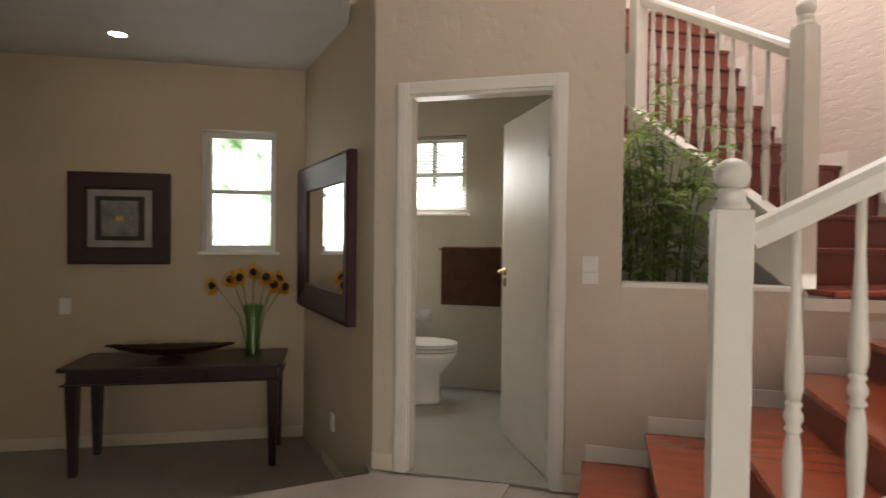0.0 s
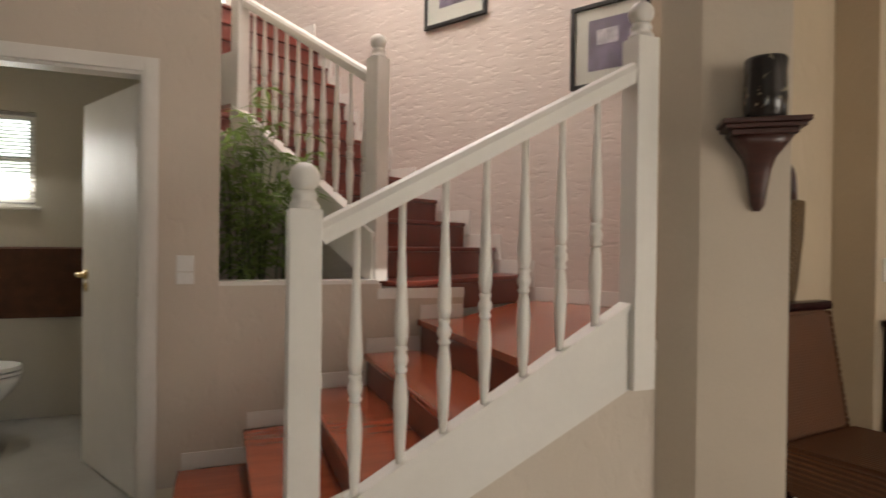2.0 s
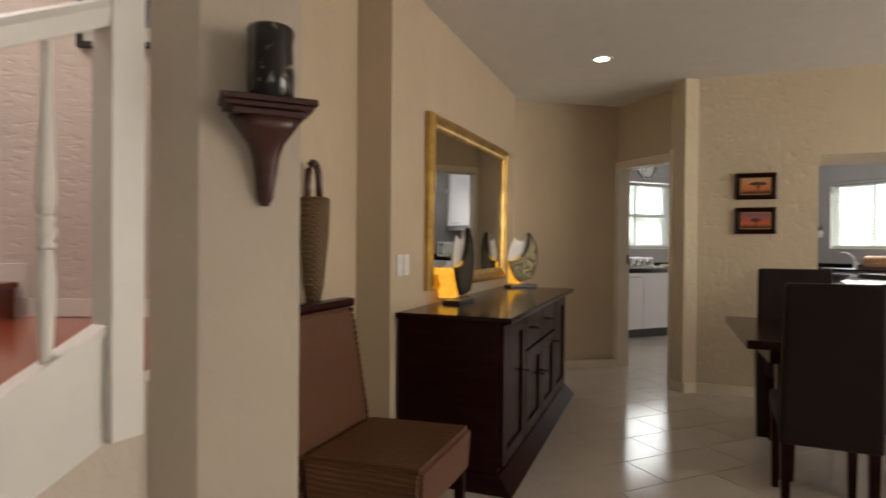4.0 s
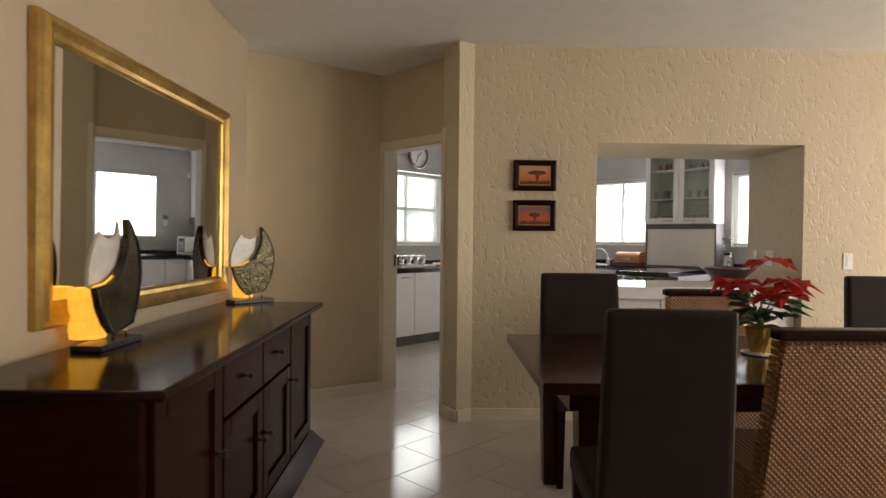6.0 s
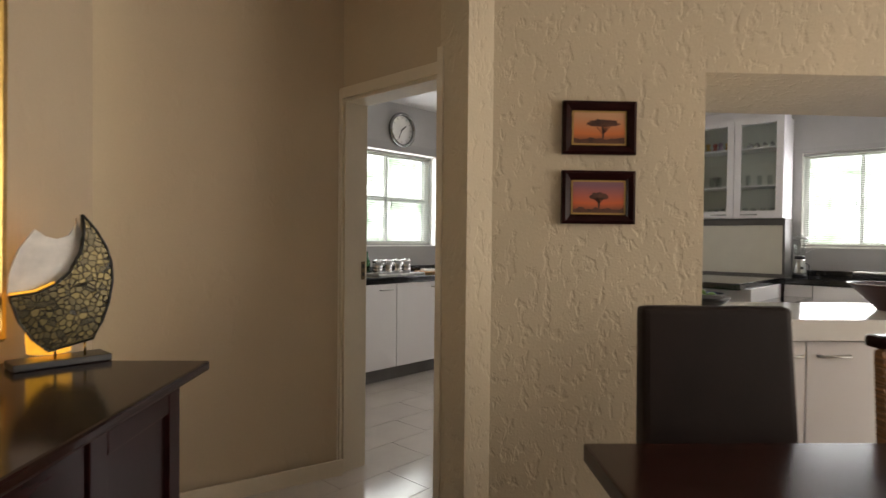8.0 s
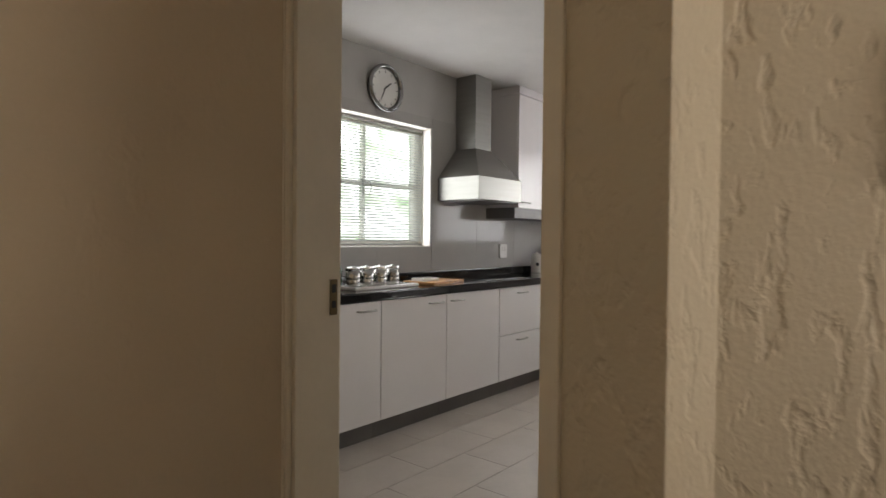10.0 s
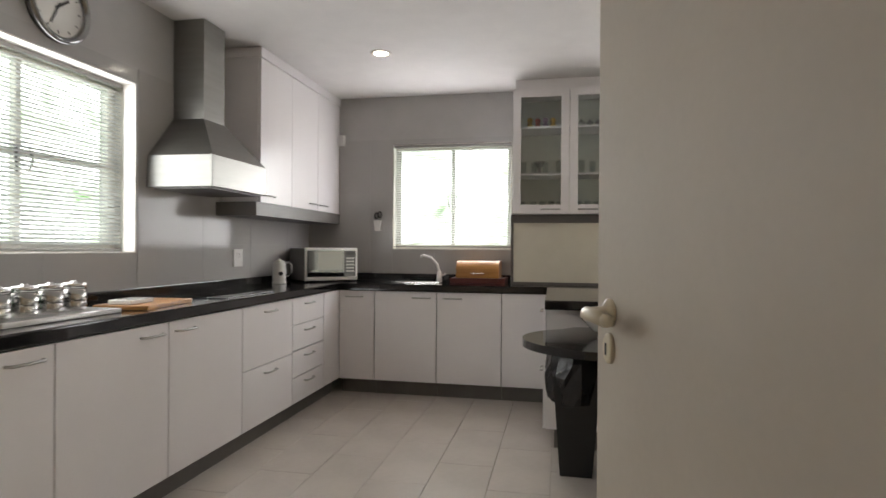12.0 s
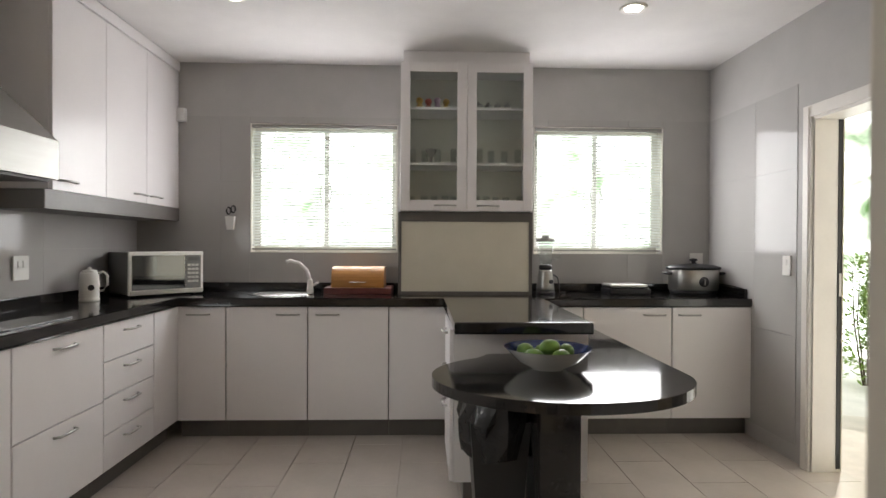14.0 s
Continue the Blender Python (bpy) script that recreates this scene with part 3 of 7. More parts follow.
def door_frame(name, m, w, h, depth, mat, label, face=0.065):
    """Jambs, head, stops and architraves of an opening: local x across, y through the wall from its front."""
    e = tagged(new(name), label, "door frame", kind="structure")
    e.matrix_basis = m
    for x0, x1 in ((-0.004, 0.028), (w - 0.028, w + 0.004)):
        bm = B()
        box(bm, x0, -0.004, 0, x1, depth + 0.004, h, 0.002)
        part("jamb", bm, mat, e)
    bm = B()
    box(bm, 0.028, -0.004, h - 0.028, w - 0.028, depth + 0.004, h + 0.004)
    part("head", bm, mat, e)
    for y0, y1 in ((-0.020, -0.0045), (depth + 0.0045, depth + 0.02)):
        for x0, x1 in ((-face + 0.01, 0.014), (w - 0.014, w + face - 0.01)):
            bm = B()
            box(bm, x0, y0, 0, x1, y1, h + face - 0.01, 0.004)
            box(bm, x0 + 0.012, y0 - 0.006 if y0 < 0 else y1, 0, x1 - 0.012, y0 if y0 < 0 else y1 + 0.006, h + face - 0.022, 0.003)
            part("architrave", bm, mat, e)
        bm = B()
        box(bm, 0.0145, y0, h - 0.014, w - 0.0145, y1, h + face - 0.01, 0.004)
        part("architrave", bm, mat, e)
    return e


door_frame("door_frame", pose(-0.193, -5.0, 0), 0.864, 2.03, 0.14, M_CREAM, "cream painted frame of the kitchen door", 0.055)
bm = B()
box(bm, -0.1645, -4.892, 1.042, -0.1622, -4.866, 1.142, 0.0006)
e = tagged(solid("strike_plate", bm, material("worn_bronze", (0.20, 0.15, 0.085), 0.38, 0.9)), "worn bronze strike plate in the door jamb", "strike plate")
bm = B()
box(bm, -0.1618, -4.886, 1.105, -0.1608, -4.872, 1.128)
box(bm, -0.1618, -4.886, 1.062, -0.1608, -4.872, 1.082)
part("latch_hole", bm, M_BLACK, e)
door_leaf("door_1", pose(0.662, -4.83, 0, 0, 0, 90 + 15.5), 0.822, 1.99, material("cream_door_paint", (0.55, 0.505, 0.44), 0.55, vary=0.05, scale=3, bump=0.05, depth=0.001), "open cream painted flush door into the kitchen", material("cream_plastic", (0.66, 0.60, 0.47), 0.35, vary=0.04, bump=0.0), "cream plastic lever handle", 0.072, 1.112)
door_frame("door_frame", STAIR @ pose(-0.80, 0, 0), 0.775, 1.99, 0.09, M_WHITE, "white painted frame of the cloakroom door", 0.06)
door_leaf("door_2", STAIR @ pose(-0.052, 0.112, 0, 0, 0, 180 - 62), 0.735, 1.95, M_WHITE, "open white flush cloakroom door", M_BRASS, "brass lever handle")
door_frame("door_frame", pose(2.33, -1.19, 0, 0, 0, -90), 0.82, 2.03, 0.16, M_WHITE, "white painted frame of the back door")
bm = B()
box(bm, 0, -0.02, 0.008, 0.80, 0.02, 2.0, 0.002)
e = tagged(new("door_3"), "white back door standing open to the garden", "door", kind="structure")
e.matrix_basis = pose(2.53, -2.02, 0, 0, 0, -40)
leaf = part("leaf", bm, M_WHITE, e)
lever(leaf, pose(0.74, 0.02, 1.03) @ Matrix.Diagonal((-1, 1, 1, 1)), M_BRASS, "brass lever handle")
bm = B()
box(bm, 2.462, -1.2235, 0.02, 2.486, -1.2185, 2.0)
structure("door_seal", bm, M_BLACK, "dark rubber seal in the back door rebate", "door seal")
bm = B()
box(bm, 2.468, -1.2265, 1.0, 2.482, -1.224, 1.13)
tagged(solid("strike_plate", bm, M_STEEL), "steel strike plate in the back door jamb", "strike plate")
bm = B()
box(bm, 2.5, -3.6, -0.62, 7.0, 3.0, -0.04)
structure("pavement", bm, material("pale_concrete", (0.55, 0.53, 0.49), 0.85, vary=0.12, scale=3, fine=60, bump=0.3), "pale concrete paving outside the back door", "pavement")
e = thing("garden_bush", pose(4.35, 0.95, -0.04), "low sunlit green bush beside the back door", "plant")
rng = random.Random(17)
leaves = B()
for k in range(1500):
    a, h = rng.uniform(0, 2 * math.pi), rng.random()
    rad = (0.20 + 0.18 * math.sin(h * 9 + 2 * math.cos(a * 3))) * (1 - 0.5 * h * h) * rng.uniform(0.6, 1.05)
    p = Vector((rad * math.cos(a), rad * math.sin(a), 0.06 + 1.2 * h))
    d = Vector((math.cos(a + rng.gauss(0, 0.7)), math.sin(a + rng.gauss(0, 0.7)), rng.uniform(-0.5, 0.8))).normalized()
    side = d.cross(Vector((0, 0, 1))).normalized() * rng.uniform(0.010, 0.02)
    v = [leaves.verts.new(q) for q in (p, p + d * 0.035 + side, p + d * 0.08, p + d * 0.035 - side)]
    leaves.faces.new(v)
tagged(part("leaves", leaves, leafy("bush_leaf", (0.16, 0.24, 0.05)), e), kind="stuff")
for k in range(5):
    part("stem", tube(B(), [(0.02 * k - 0.04, 0, 0), (0.07 * k - 0.14, 0.05 * (k % 2), 0.6), (0.1 * k - 0.2, 0.03 * k - 0.05, 1.1)], 0.009, 6, 0.003), material("bush_stem", (0.10, 0.07, 0.04), 0.8), e)
bm = B()
box(bm, 0.668, -5.172, 0, 0.700, -5.160, 2.07, 0.002)
structure("trim", bm, M_CREAM, "cream painted edge moulding of the doorway", "trim")

# ---------------------------------------------------------------- kitchen
def bar_handle(parent, x, z, length, upright=False):
    bm = B()
    a, b = (x - length / 2, x + length / 2)
    if upright:
        tube(bm, [(x, -0.02, z - length / 2), (x, -0.045, z - length / 2 + 0.012), (x, -0.048, z), (x, -0.045, z + length / 2 - 0.012), (x, -0.02, z + length / 2)], 0.006)
    else:
        tube(bm, [(a, -0.018, z), (a + 0.012, -0.043, z), (x, -0.048, z), (b - 0.012, -0.043, z), (b, -0.018, z)], 0.006)
    return part("handle", bm, M_STEEL, parent, "brushed steel bar handle")


def base_unit(m, w, fronts, label, depth=0.52, group="white base cabinets"):
    """A base cabinet: local x across, front at y = 0; fronts: rows of (low, high, handle's x, handle's drop or None)."""
    e = thing("base_cabinet", m, label, "cabinet", group)
    bm = B()
    box(bm, 0.0, 0.004, 0.122, w, depth, 0.870)
    part("body", bm, M_CARC, e)
    bm = B()
    box(bm, 0, 0.05, 0.0, w, 0.065, 0.122)
    part("plinth", bm, M_KICK, e, "dark grey plinth")
    for z0, z1, hx in fronts:
        bm = B()
        box(bm, 0.003, -0.02, z0 + 0.001, w - 0.003, -0.002, z1 - 0.001, 0.002)
        d = part("drawer_front" if z1 - z0 < 0.45 else "door", bm, M_CAB, e)
        if hx is not None:
            bar_handle(d, hx, z1 - 0.05, 0.15)
    return e


def west(y0):
    return pose(-1.5, y0, 0, 0, 0, 90)


base_unit(west(-4.84), 1.424, [(0.124, 0.868, 1.30)], "white base cabinet beside the door under black granite")
base_unit(west(-3.414), 0.636, [(0.124, 0.868, 0.52)], "white base cabinet with one door and a steel handle")
base_unit(west(-2.776), 0.654, [(0.124, 0.868, 0.12)], "white base cabinet with one door and a steel handle")
base_unit(west(-2.12), 0.648, [(0.124, 0.482, 0.33), (0.486, 0.868, 0.33)], "white base cabinet with two deep drawers")
base_unit(west(-1.47), 0.543, [(0.124, 0.305, 0.27), (0.309, 0.492, 0.27), (0.496, 0.676, 0.27), (0.68, 0.868, 0.27)], "white base cabinet with four drawers")
base_unit(west(-0.925), 0.343, [(0.124, 0.868, None)], "white corner filler panel of the base cabinets")
for x0, x1, hx, label in ((-1.478, -1.17, 0.13, "narrow white base cabinet in the corner"), (-1.168, -0.64, 0.40, "white base cabinet under the sink"),
                          (-0.638, -0.109, 0.13, "white base cabinet under the bread bin"), (-0.107, 0.27, None, "white base cabinet beside the peninsula"),
                          (0.95, 1.185, None, "narrow white base cabinet behind the peninsula"), (1.187, 1.783, 0.48, "white base cabinet under the blender"),
                          (1.785, 2.326, 0.12, "white base cabinet under the slow cooker")):
    base_unit(pose(x0, -0.58, 0), x1 - x0, [(0.124, 0.868, hx)], label)

# peninsula, with its drawers facing the hob
e = thing("peninsula_cabinet", pose(0.27, -0.60, 0, 0, 0, -90), "white peninsula cabinet with drawers under black granite", "cabinet")
bm = B()
box(bm, 0.02, 0.0, 0.122, 1.01, 0.66, 0.870)
part("body", bm, M_CAB, e)
bm = B()
box(bm, 0.02, 0.05, 0, 0.98, 0.62, 0.122)
part("plinth", bm, M_KICK, e, "dark grey plinth")
for z0, z1 in ((0.124, 0.482), (0.486, 0.676), (0.68, 0.868)):
    bm = B()
    box(bm, 0.40, -0.02, z0, 1.0, -0.002, z1, 0.002)
    d = part("drawer_front", bm, M_CAB, e)
    bar_handle(d, 0.7, z1 - 0.05, 0.15)

# granite
def slab(name, pts, z0, z1, label, bevel=0.01):
    bm = prism(B(), pts, z0, z1)
    es = [ed for ed in bm.edges if abs(ed.verts[0].co.z - ed.verts[1].co.z) < 1e-5]
    bmesh.ops.bevel(bm, geom=es, offset=bevel, segments=3, profile=0.6, affect="EDGES")
    return tagged(solid(name, bm, M_GRANITE), label, "worktop")


slab("worktop", [(-2.026, -4.82), (-1.475, -4.82), (-1.475, -0.605), (0.262, -0.605), (0.262, -1.80), (0.90, -1.80), (0.90, -0.605), (2.345, -0.605),
                 (2.345, -0.005), (-2.026, -0.005)], 0.872, 0.928, "polished black granite worktop along the walls and peninsula")
bm = B()
box(bm, -2.026, -4.8, 0.9285, -2.006, -0.03, 0.990, 0.004)
box(bm, -2.026, -0.028, 0.9285, -0.07, -0.008, 0.990, 0.004)
box(bm, 0.90, -0.028, 0.9285, 2.325, -0.008, 0.990, 0.004)
box(bm, 2.305, -0.55, 0.9285, 2.325, -0.03, 0.990, 0.004)
tagged(solid("upstand", bm, M_GRANITE), "low black granite upstand against the tiles", "upstand", kind="structure")
arc = [(0.672 + 0.517 * math.cos(a), -2.12 + 0.425 * math.sin(a)) for a in [radians(v) for v in range(122, 361, 4)]]
e = thing("breakfast_table", pose(0, 0, 0), "round-ended black granite breakfast table joined to the peninsula", "table")
bm = prism(B(), arc + [(1.189, -0.63), (0.96, -0.63), (0.96, -1.66), (0.42, -1.66)], 0.722, 0.762)
es = [ed for ed in bm.edges if abs(ed.verts[0].co.z - ed.verts[1].co.z) < 1e-5]
bmesh.ops.bevel(bm, geom=es, offset=0.015, segments=3, profile=0.5, affect="EDGES")
part("tabletop", bm, M_GRANITE, e)
bm = B()
box(bm, 0.565, -2.24, 0.0, 0.725, -1.95, 0.7215, 0.006)
part("leg", bm, M_GRANITE, e)

# waste bin with a bag
e = thing("waste_bin", pose(0.44, -1.93, 0), "black plastic waste bin lined with a black bag", "bin")
bm = B()
hull_between(bm, [(-0.085, -0.1, 0), (0.085, -0.1, 0), (0.085, 0.1, 0), (-0.085, 0.1, 0)], [(-0.125, -0.14, 0.55), (0.125, -0.14, 0.55), (0.125, 0.14, 0.55), (-0.125, 0.14, 0.55)])
part("bin_body", bm, M_BLACK, e)
bm = B()
rng = random.Random(4)
ringz = (0.40, 0.47, 0.55, 0.62, 0.655)
rows = []
for z in ringz:
    k = 0.145 + 0.02 * math.sin((z - 0.4) * 12)
    rows.append([bm.verts.new((k * math.cos(a) * (1.0 + rng.uniform(-0.09, 0.09)), 1.05 * k * math.sin(a) * (1.0 + rng.uniform(-0.09, 0.09)), z + rng.uniform(-0.012, 0.012)))
                 for a in [2 * math.pi * i / 22 for i in range(22)]])
for a, b in zip(rows, rows[1:]):
    for i in range(22):
        bm.faces.new((a[i], a[(i + 1) % 22], b[(i + 1) % 22], b[i]))
part("bin_bag", bm, material("bin_bag", (0.02, 0.02, 0.021), 0.25, vary=0.2, fine=25, bump=0.6, depth=0.01), e, "crumpled black plastic bag")

# wall cabinets beside the hood
e = thing("wall_cabinet", pose(-1.74, -1.49, 0, 0, 0, 90), "tall white wall cabinets with three doors beside the hood", "cabinet")
bm = B()
box(bm, 0.0, 0.0, 1.55, 1.485, 0.286, 2.57)
part("body", bm, M_CAB, e)
for a, b, hx in ((0.0, 0.49, 0.12), (0.49, 0.985, 0.40), (0.985, 1.485, 0.12)):
    bm = B()
    box(bm, a + 0.0025, -0.02, 1.545, b - 0.0025, -0.0005, 2.56, 0.002)
    d = part("door", bm, M_CAB, e)
    bar_handle(d, a + hx, 1.595, 0.15)
bm = B()
box(bm, -0.012, -0.03, 2.565, 1.485, 0.286, 2.635, 0.004)
part("cornice", bm, M_CAB, e)
bm = B()
box(bm, -0.065, -0.025, 1.447, 1.485, 0.286, 1.543, 0.003)
part("pelmet", bm, M_KICK, e, "grey light pelmet under the cabinets")

# extractor hood
e = thing("extractor_hood", pose(-2.028, -1.939, 0), "brushed steel chimney extractor hood over the hob", "extractor hood")
bm = B()
box(bm, 0, -0.309, 1.575, 0.428, 0.309, 1.76, 0.003)
part("canopy", bm, M_HOOD, e)
bm = B()
hull_between(bm, [(0, -0.305, 1.7605), (0.424, -0.305, 1.7605), (0.424, 0.305, 1.7605), (0, 0.305, 1.7605)],
             [(0, -0.075, 2.02), (0.215, -0.075, 2.02), (0.215, 0.155, 2.02), (0, 0.155, 2.02)])
part("slope", bm, M_HOOD, e)
bm = B()
box(bm, 0, -0.072, 2.0205, 0.212, 0.152, 2.639, 0.002)
part("chimney", bm, M_HOOD, e)
bm = B()
box(bm, 0.03, -0.28, 1.565, 0.40, 0.28, 1.5745)
part("grease_filter", bm, M_KICK, e, "dark mesh filter")

# glazed cabinet
M_BACK = material("cabinet_inside", (0.72, 0.73, 0.66), 0.5, vary=0.05)
e = thing("glazed_cabinet", pose(-0.045, -0.37, 0), "white wall cabinet with two glazed doors and crockery", "cabinet")
bm = B()
W = 0.925
for bx in ((0, 0.002, 1.515, 0.018, 0.365, 2.55), (W - 0.018, 0.002, 1.515, W, 0.365, 2.55), (0.018, 0.002, 1.515, W - 0.018, 0.365, 1.533),
           (0.018, 0.002, 2.532, W - 0.018, 0.365, 2.55)):
    box(bm, *bx)
part("body", bm, M_CAB, e)
bm = B()
box(bm, 0.018, 0.353, 1.533, W - 0.018, 0.365, 2.532)
part("back_panel", bm, M_BACK, e)
bm = B()
box(bm, 0.02, 0.02, 2.553, W - 0.02, 0.365, 2.637)
part("cornice", bm, M_CAB, e)
for z in (1.86, 2.25):
    bm = B()
    box(bm, 0.0185, 0.03, z - 0.018, W - 0.0185, 0.35, z)
    part("shelf", bm, M_CAB, e)
for x0 in (0.0, W / 2):
    x1 = x0 + W / 2
    bm = B()
    box(bm, x0 + 0.002, -0.02, 1.518, x0 + 0.068, 0, 2.548, 0.002), box(bm, x1 - 0.068, -0.02, 1.518, x1 - 0.002, 0, 2.548, 0.002)
    box(bm, x0 + 0.068, -0.02, 1.518, x1 - 0.068, 0, 1.592, 0.002), box(bm, x0 + 0.068, -0.02, 2.482, x1 - 0.068, 0, 2.548, 0.002)
    d = part("door", bm, M_CAB, e)
    bm = B()
    box(bm, x0 + 0.068, -0.012, 1.592, x1 - 0.068, -0.008, 2.482)
    g = part("pane", bm, M_GLASS, d)
    g.visible_shadow = False
    bar_handle(d, x1 - 0.15 if x0 == 0 else x0 + 0.15, 1.553, 0.15)
rng = random.Random(9)
M_TOY = [material("ornament_yellow", (0.62, 0.38, 0.05), 0.4), material("ornament_red", (0.45, 0.08, 0.05), 0.4), material("ornament_lilac", (0.42, 0.28, 0.40), 0.4)]
for k in range(4):
    bm = B()
    x = -0.045 + 0.13 + 0.065 * k
    lathe(bm, [(0.022, 0), (0.03, 0.02), (0.026, 0.045), (0.012, 0.055), (0.024, 0.07), (0.026, 0.09), (0.010, 0.105)], 12, pose(x, -0.18 + 0.03 * (k % 2), 2.2505))
    tagged(solid("ornament", bm, M_TOY[k % 3]), "small coloured pottery ornament on the cabinet shelf", "ornament", "ornaments on the shelf")
for k in range(4):
    bm = B()
    x = -0.045 + 0.56 + 0.07 * k
    r = 0.035 if k == 0 else 0.025
    lathe(bm, [(r * 0.6, 0), (r, 0.015), (r * 1.1, 0.035), (r * 0.9, 0.05), (r * 0.3, 0.06), (r * 0.2, 0.075)], 14, pose(x, -0.2, 2.2505))
    tagged(solid("teapot", bm, M_STEEL), "small pewter pot on the cabinet shelf", "pot", "pewter pots on the shelf")
for z, n, h in ((1.8605, 9, 0.11), (1.5335, 11, 0.10)):
    for k in range(n):
        bm = B()
        x = 0.08 + 0.77 * k / (n - 1) - 0.045 + rng.uniform(-0.01, 0.01)
        if abs(x + 0.045 - W / 2) < 0.03:
            continue
        lathe(bm, [(0.022, 0), (0.026, h), (0.0245, h), (0.0205, 0.004)], 12, pose(x, -0.2 + rng.uniform(-0.06, 0.05), z), close=False)
        tagged(solid("drinking_glass", bm, M_TUMBLER), "clear drinking glass on the cabinet shelf", "glass", "drinking glasses")
bm = B()
lathe(bm, [(0.03, 0), (0.012, 0.02), (0.012, 0.06), (0.04, 0.10), (0.045, 0.12), (0.042, 0.12), (0.01, 0.065)], 14, pose(0.17, -0.16, 1.8605), close=False)
tagged(solid("goblet", bm, M_STEEL), "dark pewter goblet among the glasses", "goblet")

# appliance shutter under it
e = thing("appliance_shutter", pose(-0.06, -0.33, 0), "cream roller shutter in a grey frame on the worktop", "shutter")
bm = B()
box(bm, 0, 0, 1.445, 0.95, 0.32, 1.513, 0.002)
part("top_rail", bm, M_KICK, e, "grey rail")
for x0, x1 in ((0, 0.022), (0.928, 0.95)):
    bm = B()
    box(bm, x0, 0, 0.9285, x1, 0.32, 1.4445, 0.002)
    part("side_panel", bm, M_KICK, e)
bm = B()
box(bm, 0.022, 0.012, 0.95, 0.928, 0.022, 1.4445)
part("shutter", bm, material("cream_shutter", (0.66, 0.62, 0.52), 0.4, vary=0.03), e)
bm = B()
box(bm, 0.022, 0.006, 0.9285, 0.928, 0.03, 0.949)
part("bottom_rail", bm, M_KICK, e)

# on the worktop
M_SMOKE = material("dark_mirror_glass", (0.16, 0.165, 0.16), 0.04, 1.0, vary=0.02, bump=0.0)
e = thing("microwave_oven", pose(-1.595, -0.48, 0.9285, 0, 0, 47.5), "silver white microwave oven with a dark mirrored door", "microwave")
bm = B()
box(bm, -0.243, 0.022, 0.014, 0.243, 0.36, 0.292, 0.008)
part("case", bm, material("grey_case_enamel", (0.15, 0.148, 0.145), 0.4, vary=0.04), e, "grey enamelled case")
bm = B()
box(bm, -0.247, 0.0, 0.012, 0.247, 0.021, 0.297, 0.005)
part("door", bm, M_PLASTIC, e)
bm = B()
box(bm, -0.228, -0.004, 0.045, 0.115, -0.0006, 0.272, 0.001)
part("door_window", bm, M_SMOKE, e, "dark mirrored glass")
bm = B()
box(bm, 0.118, -0.0035, 0.045, 0.228, -0.0006, 0.272, 0.001)
panel = part("control_panel", bm, material("silver_panel", (0.16, 0.16, 0.16), 0.2, 0.5, vary=0.04), e, "silver control panel")
bm = B()
box(bm, 0.135, -0.005, 0.235, 0.212, -0.004, 0.258)
part("display", bm, M_BLACK, panel)
for r in range(5):
    for c in range(3):
        bm = B()
        box(bm, 0.135 + 0.027 * c, -0.0055, 0.085 + 0.028 * r, 0.157 + 0.027 * c, -0.004, 0.100 + 0.028 * r)
        part("button", bm, M_STEEL, panel)
bm = B()
box(bm, -0.24, -0.007, 0.016, 0.24, -0.001, 0.040, 0.002)
part("trim_strip", bm, M_STEEL, e, "brushed steel strip")
for x in (-0.2, 0.2):
    for y in (0.05, 0.32):
        part("foot", lathe(B(), [(0.014, 0.0), (0.014, 0.0135)], 10, pose(x, y, 0)), M_BLACK, e)

e = thing("kettle", pose(-1.895, -0.86, 0.9285), "white electric jug kettle with a dial", "kettle")
bm = B()
lathe(bm, [(0.054, 0), (0.058, 0.012), (0.052, 0.02), (0.054, 0.03), (0.055, 0.10), (0.050, 0.165), (0.046, 0.175)], 22)
part("jug", bm, M_PLASTIC, e)
bm = B()
lathe(bm, [(0.046, 0.1755), (0.036, 0.189), (0.012, 0.192), (0.010, 0.205)], 18)
part("lid", bm, M_PLASTIC, e)
bm = B()
tube(bm, [(0.046, 0.01, 0.165), (0.075, 0.015, 0.178), (0.098, 0.02, 0.155), (0.098, 0.02, 0.10), (0.075, 0.015, 0.065), (0.05, 0.01, 0.06)], 0.006)
part("handle", bm, M_PLASTIC, e)
bm = B()
lathe(bm, [(0.018, 0), (0.016, 0.01)], 14, pose(0.034, -0.042, 0.085, 90, 0, 38))
part("dial", bm, M_BLACK, e)

e = thing("sink", pose(-0.88, -0.30, 0.9285), "round steel sink set into the granite", "sink")
bm = B()
lathe(bm, [(0.20, 0.004), (0.215, 0.006), (0.225, 0.0005), (0.19, 0.0045)], 30, Matrix.Diagonal((1.05, 0.85, 1, 1)), close=False)
part("rim", bm, M_CHROME, e)
bm = B()
lathe(bm, [(0.188, 0.0035), (0.0, 0.0015)], 30, Matrix.Diagonal((1.05, 0.85, 1, 1)), close=False)
part("basin", bm, M_STEEL, e)
e = thing("tap", pose(-0.70, -0.20, 0.9285), "white sink mixer tap with a long spout", "tap")
bm = B()
lathe(bm, [(0.026, 0), (0.024, 0.03), (0.019, 0.09), (0.012, 0.10)], 16)
part("base", bm, M_PLASTIC, e)
bm = B()
tube(bm, [(0, 0, 0.09), (-0.02, -0.01, 0.16), (-0.07, -0.03, 0.215), (-0.13, -0.06, 0.235), (-0.155, -0.07, 0.22)], 0.012, 10)
part("spout", bm, M_PLASTIC, e)
bm = B()
tube(bm, [(0.02, 0, 0.055), (0.06, 0.0, 0.075)], 0.008)
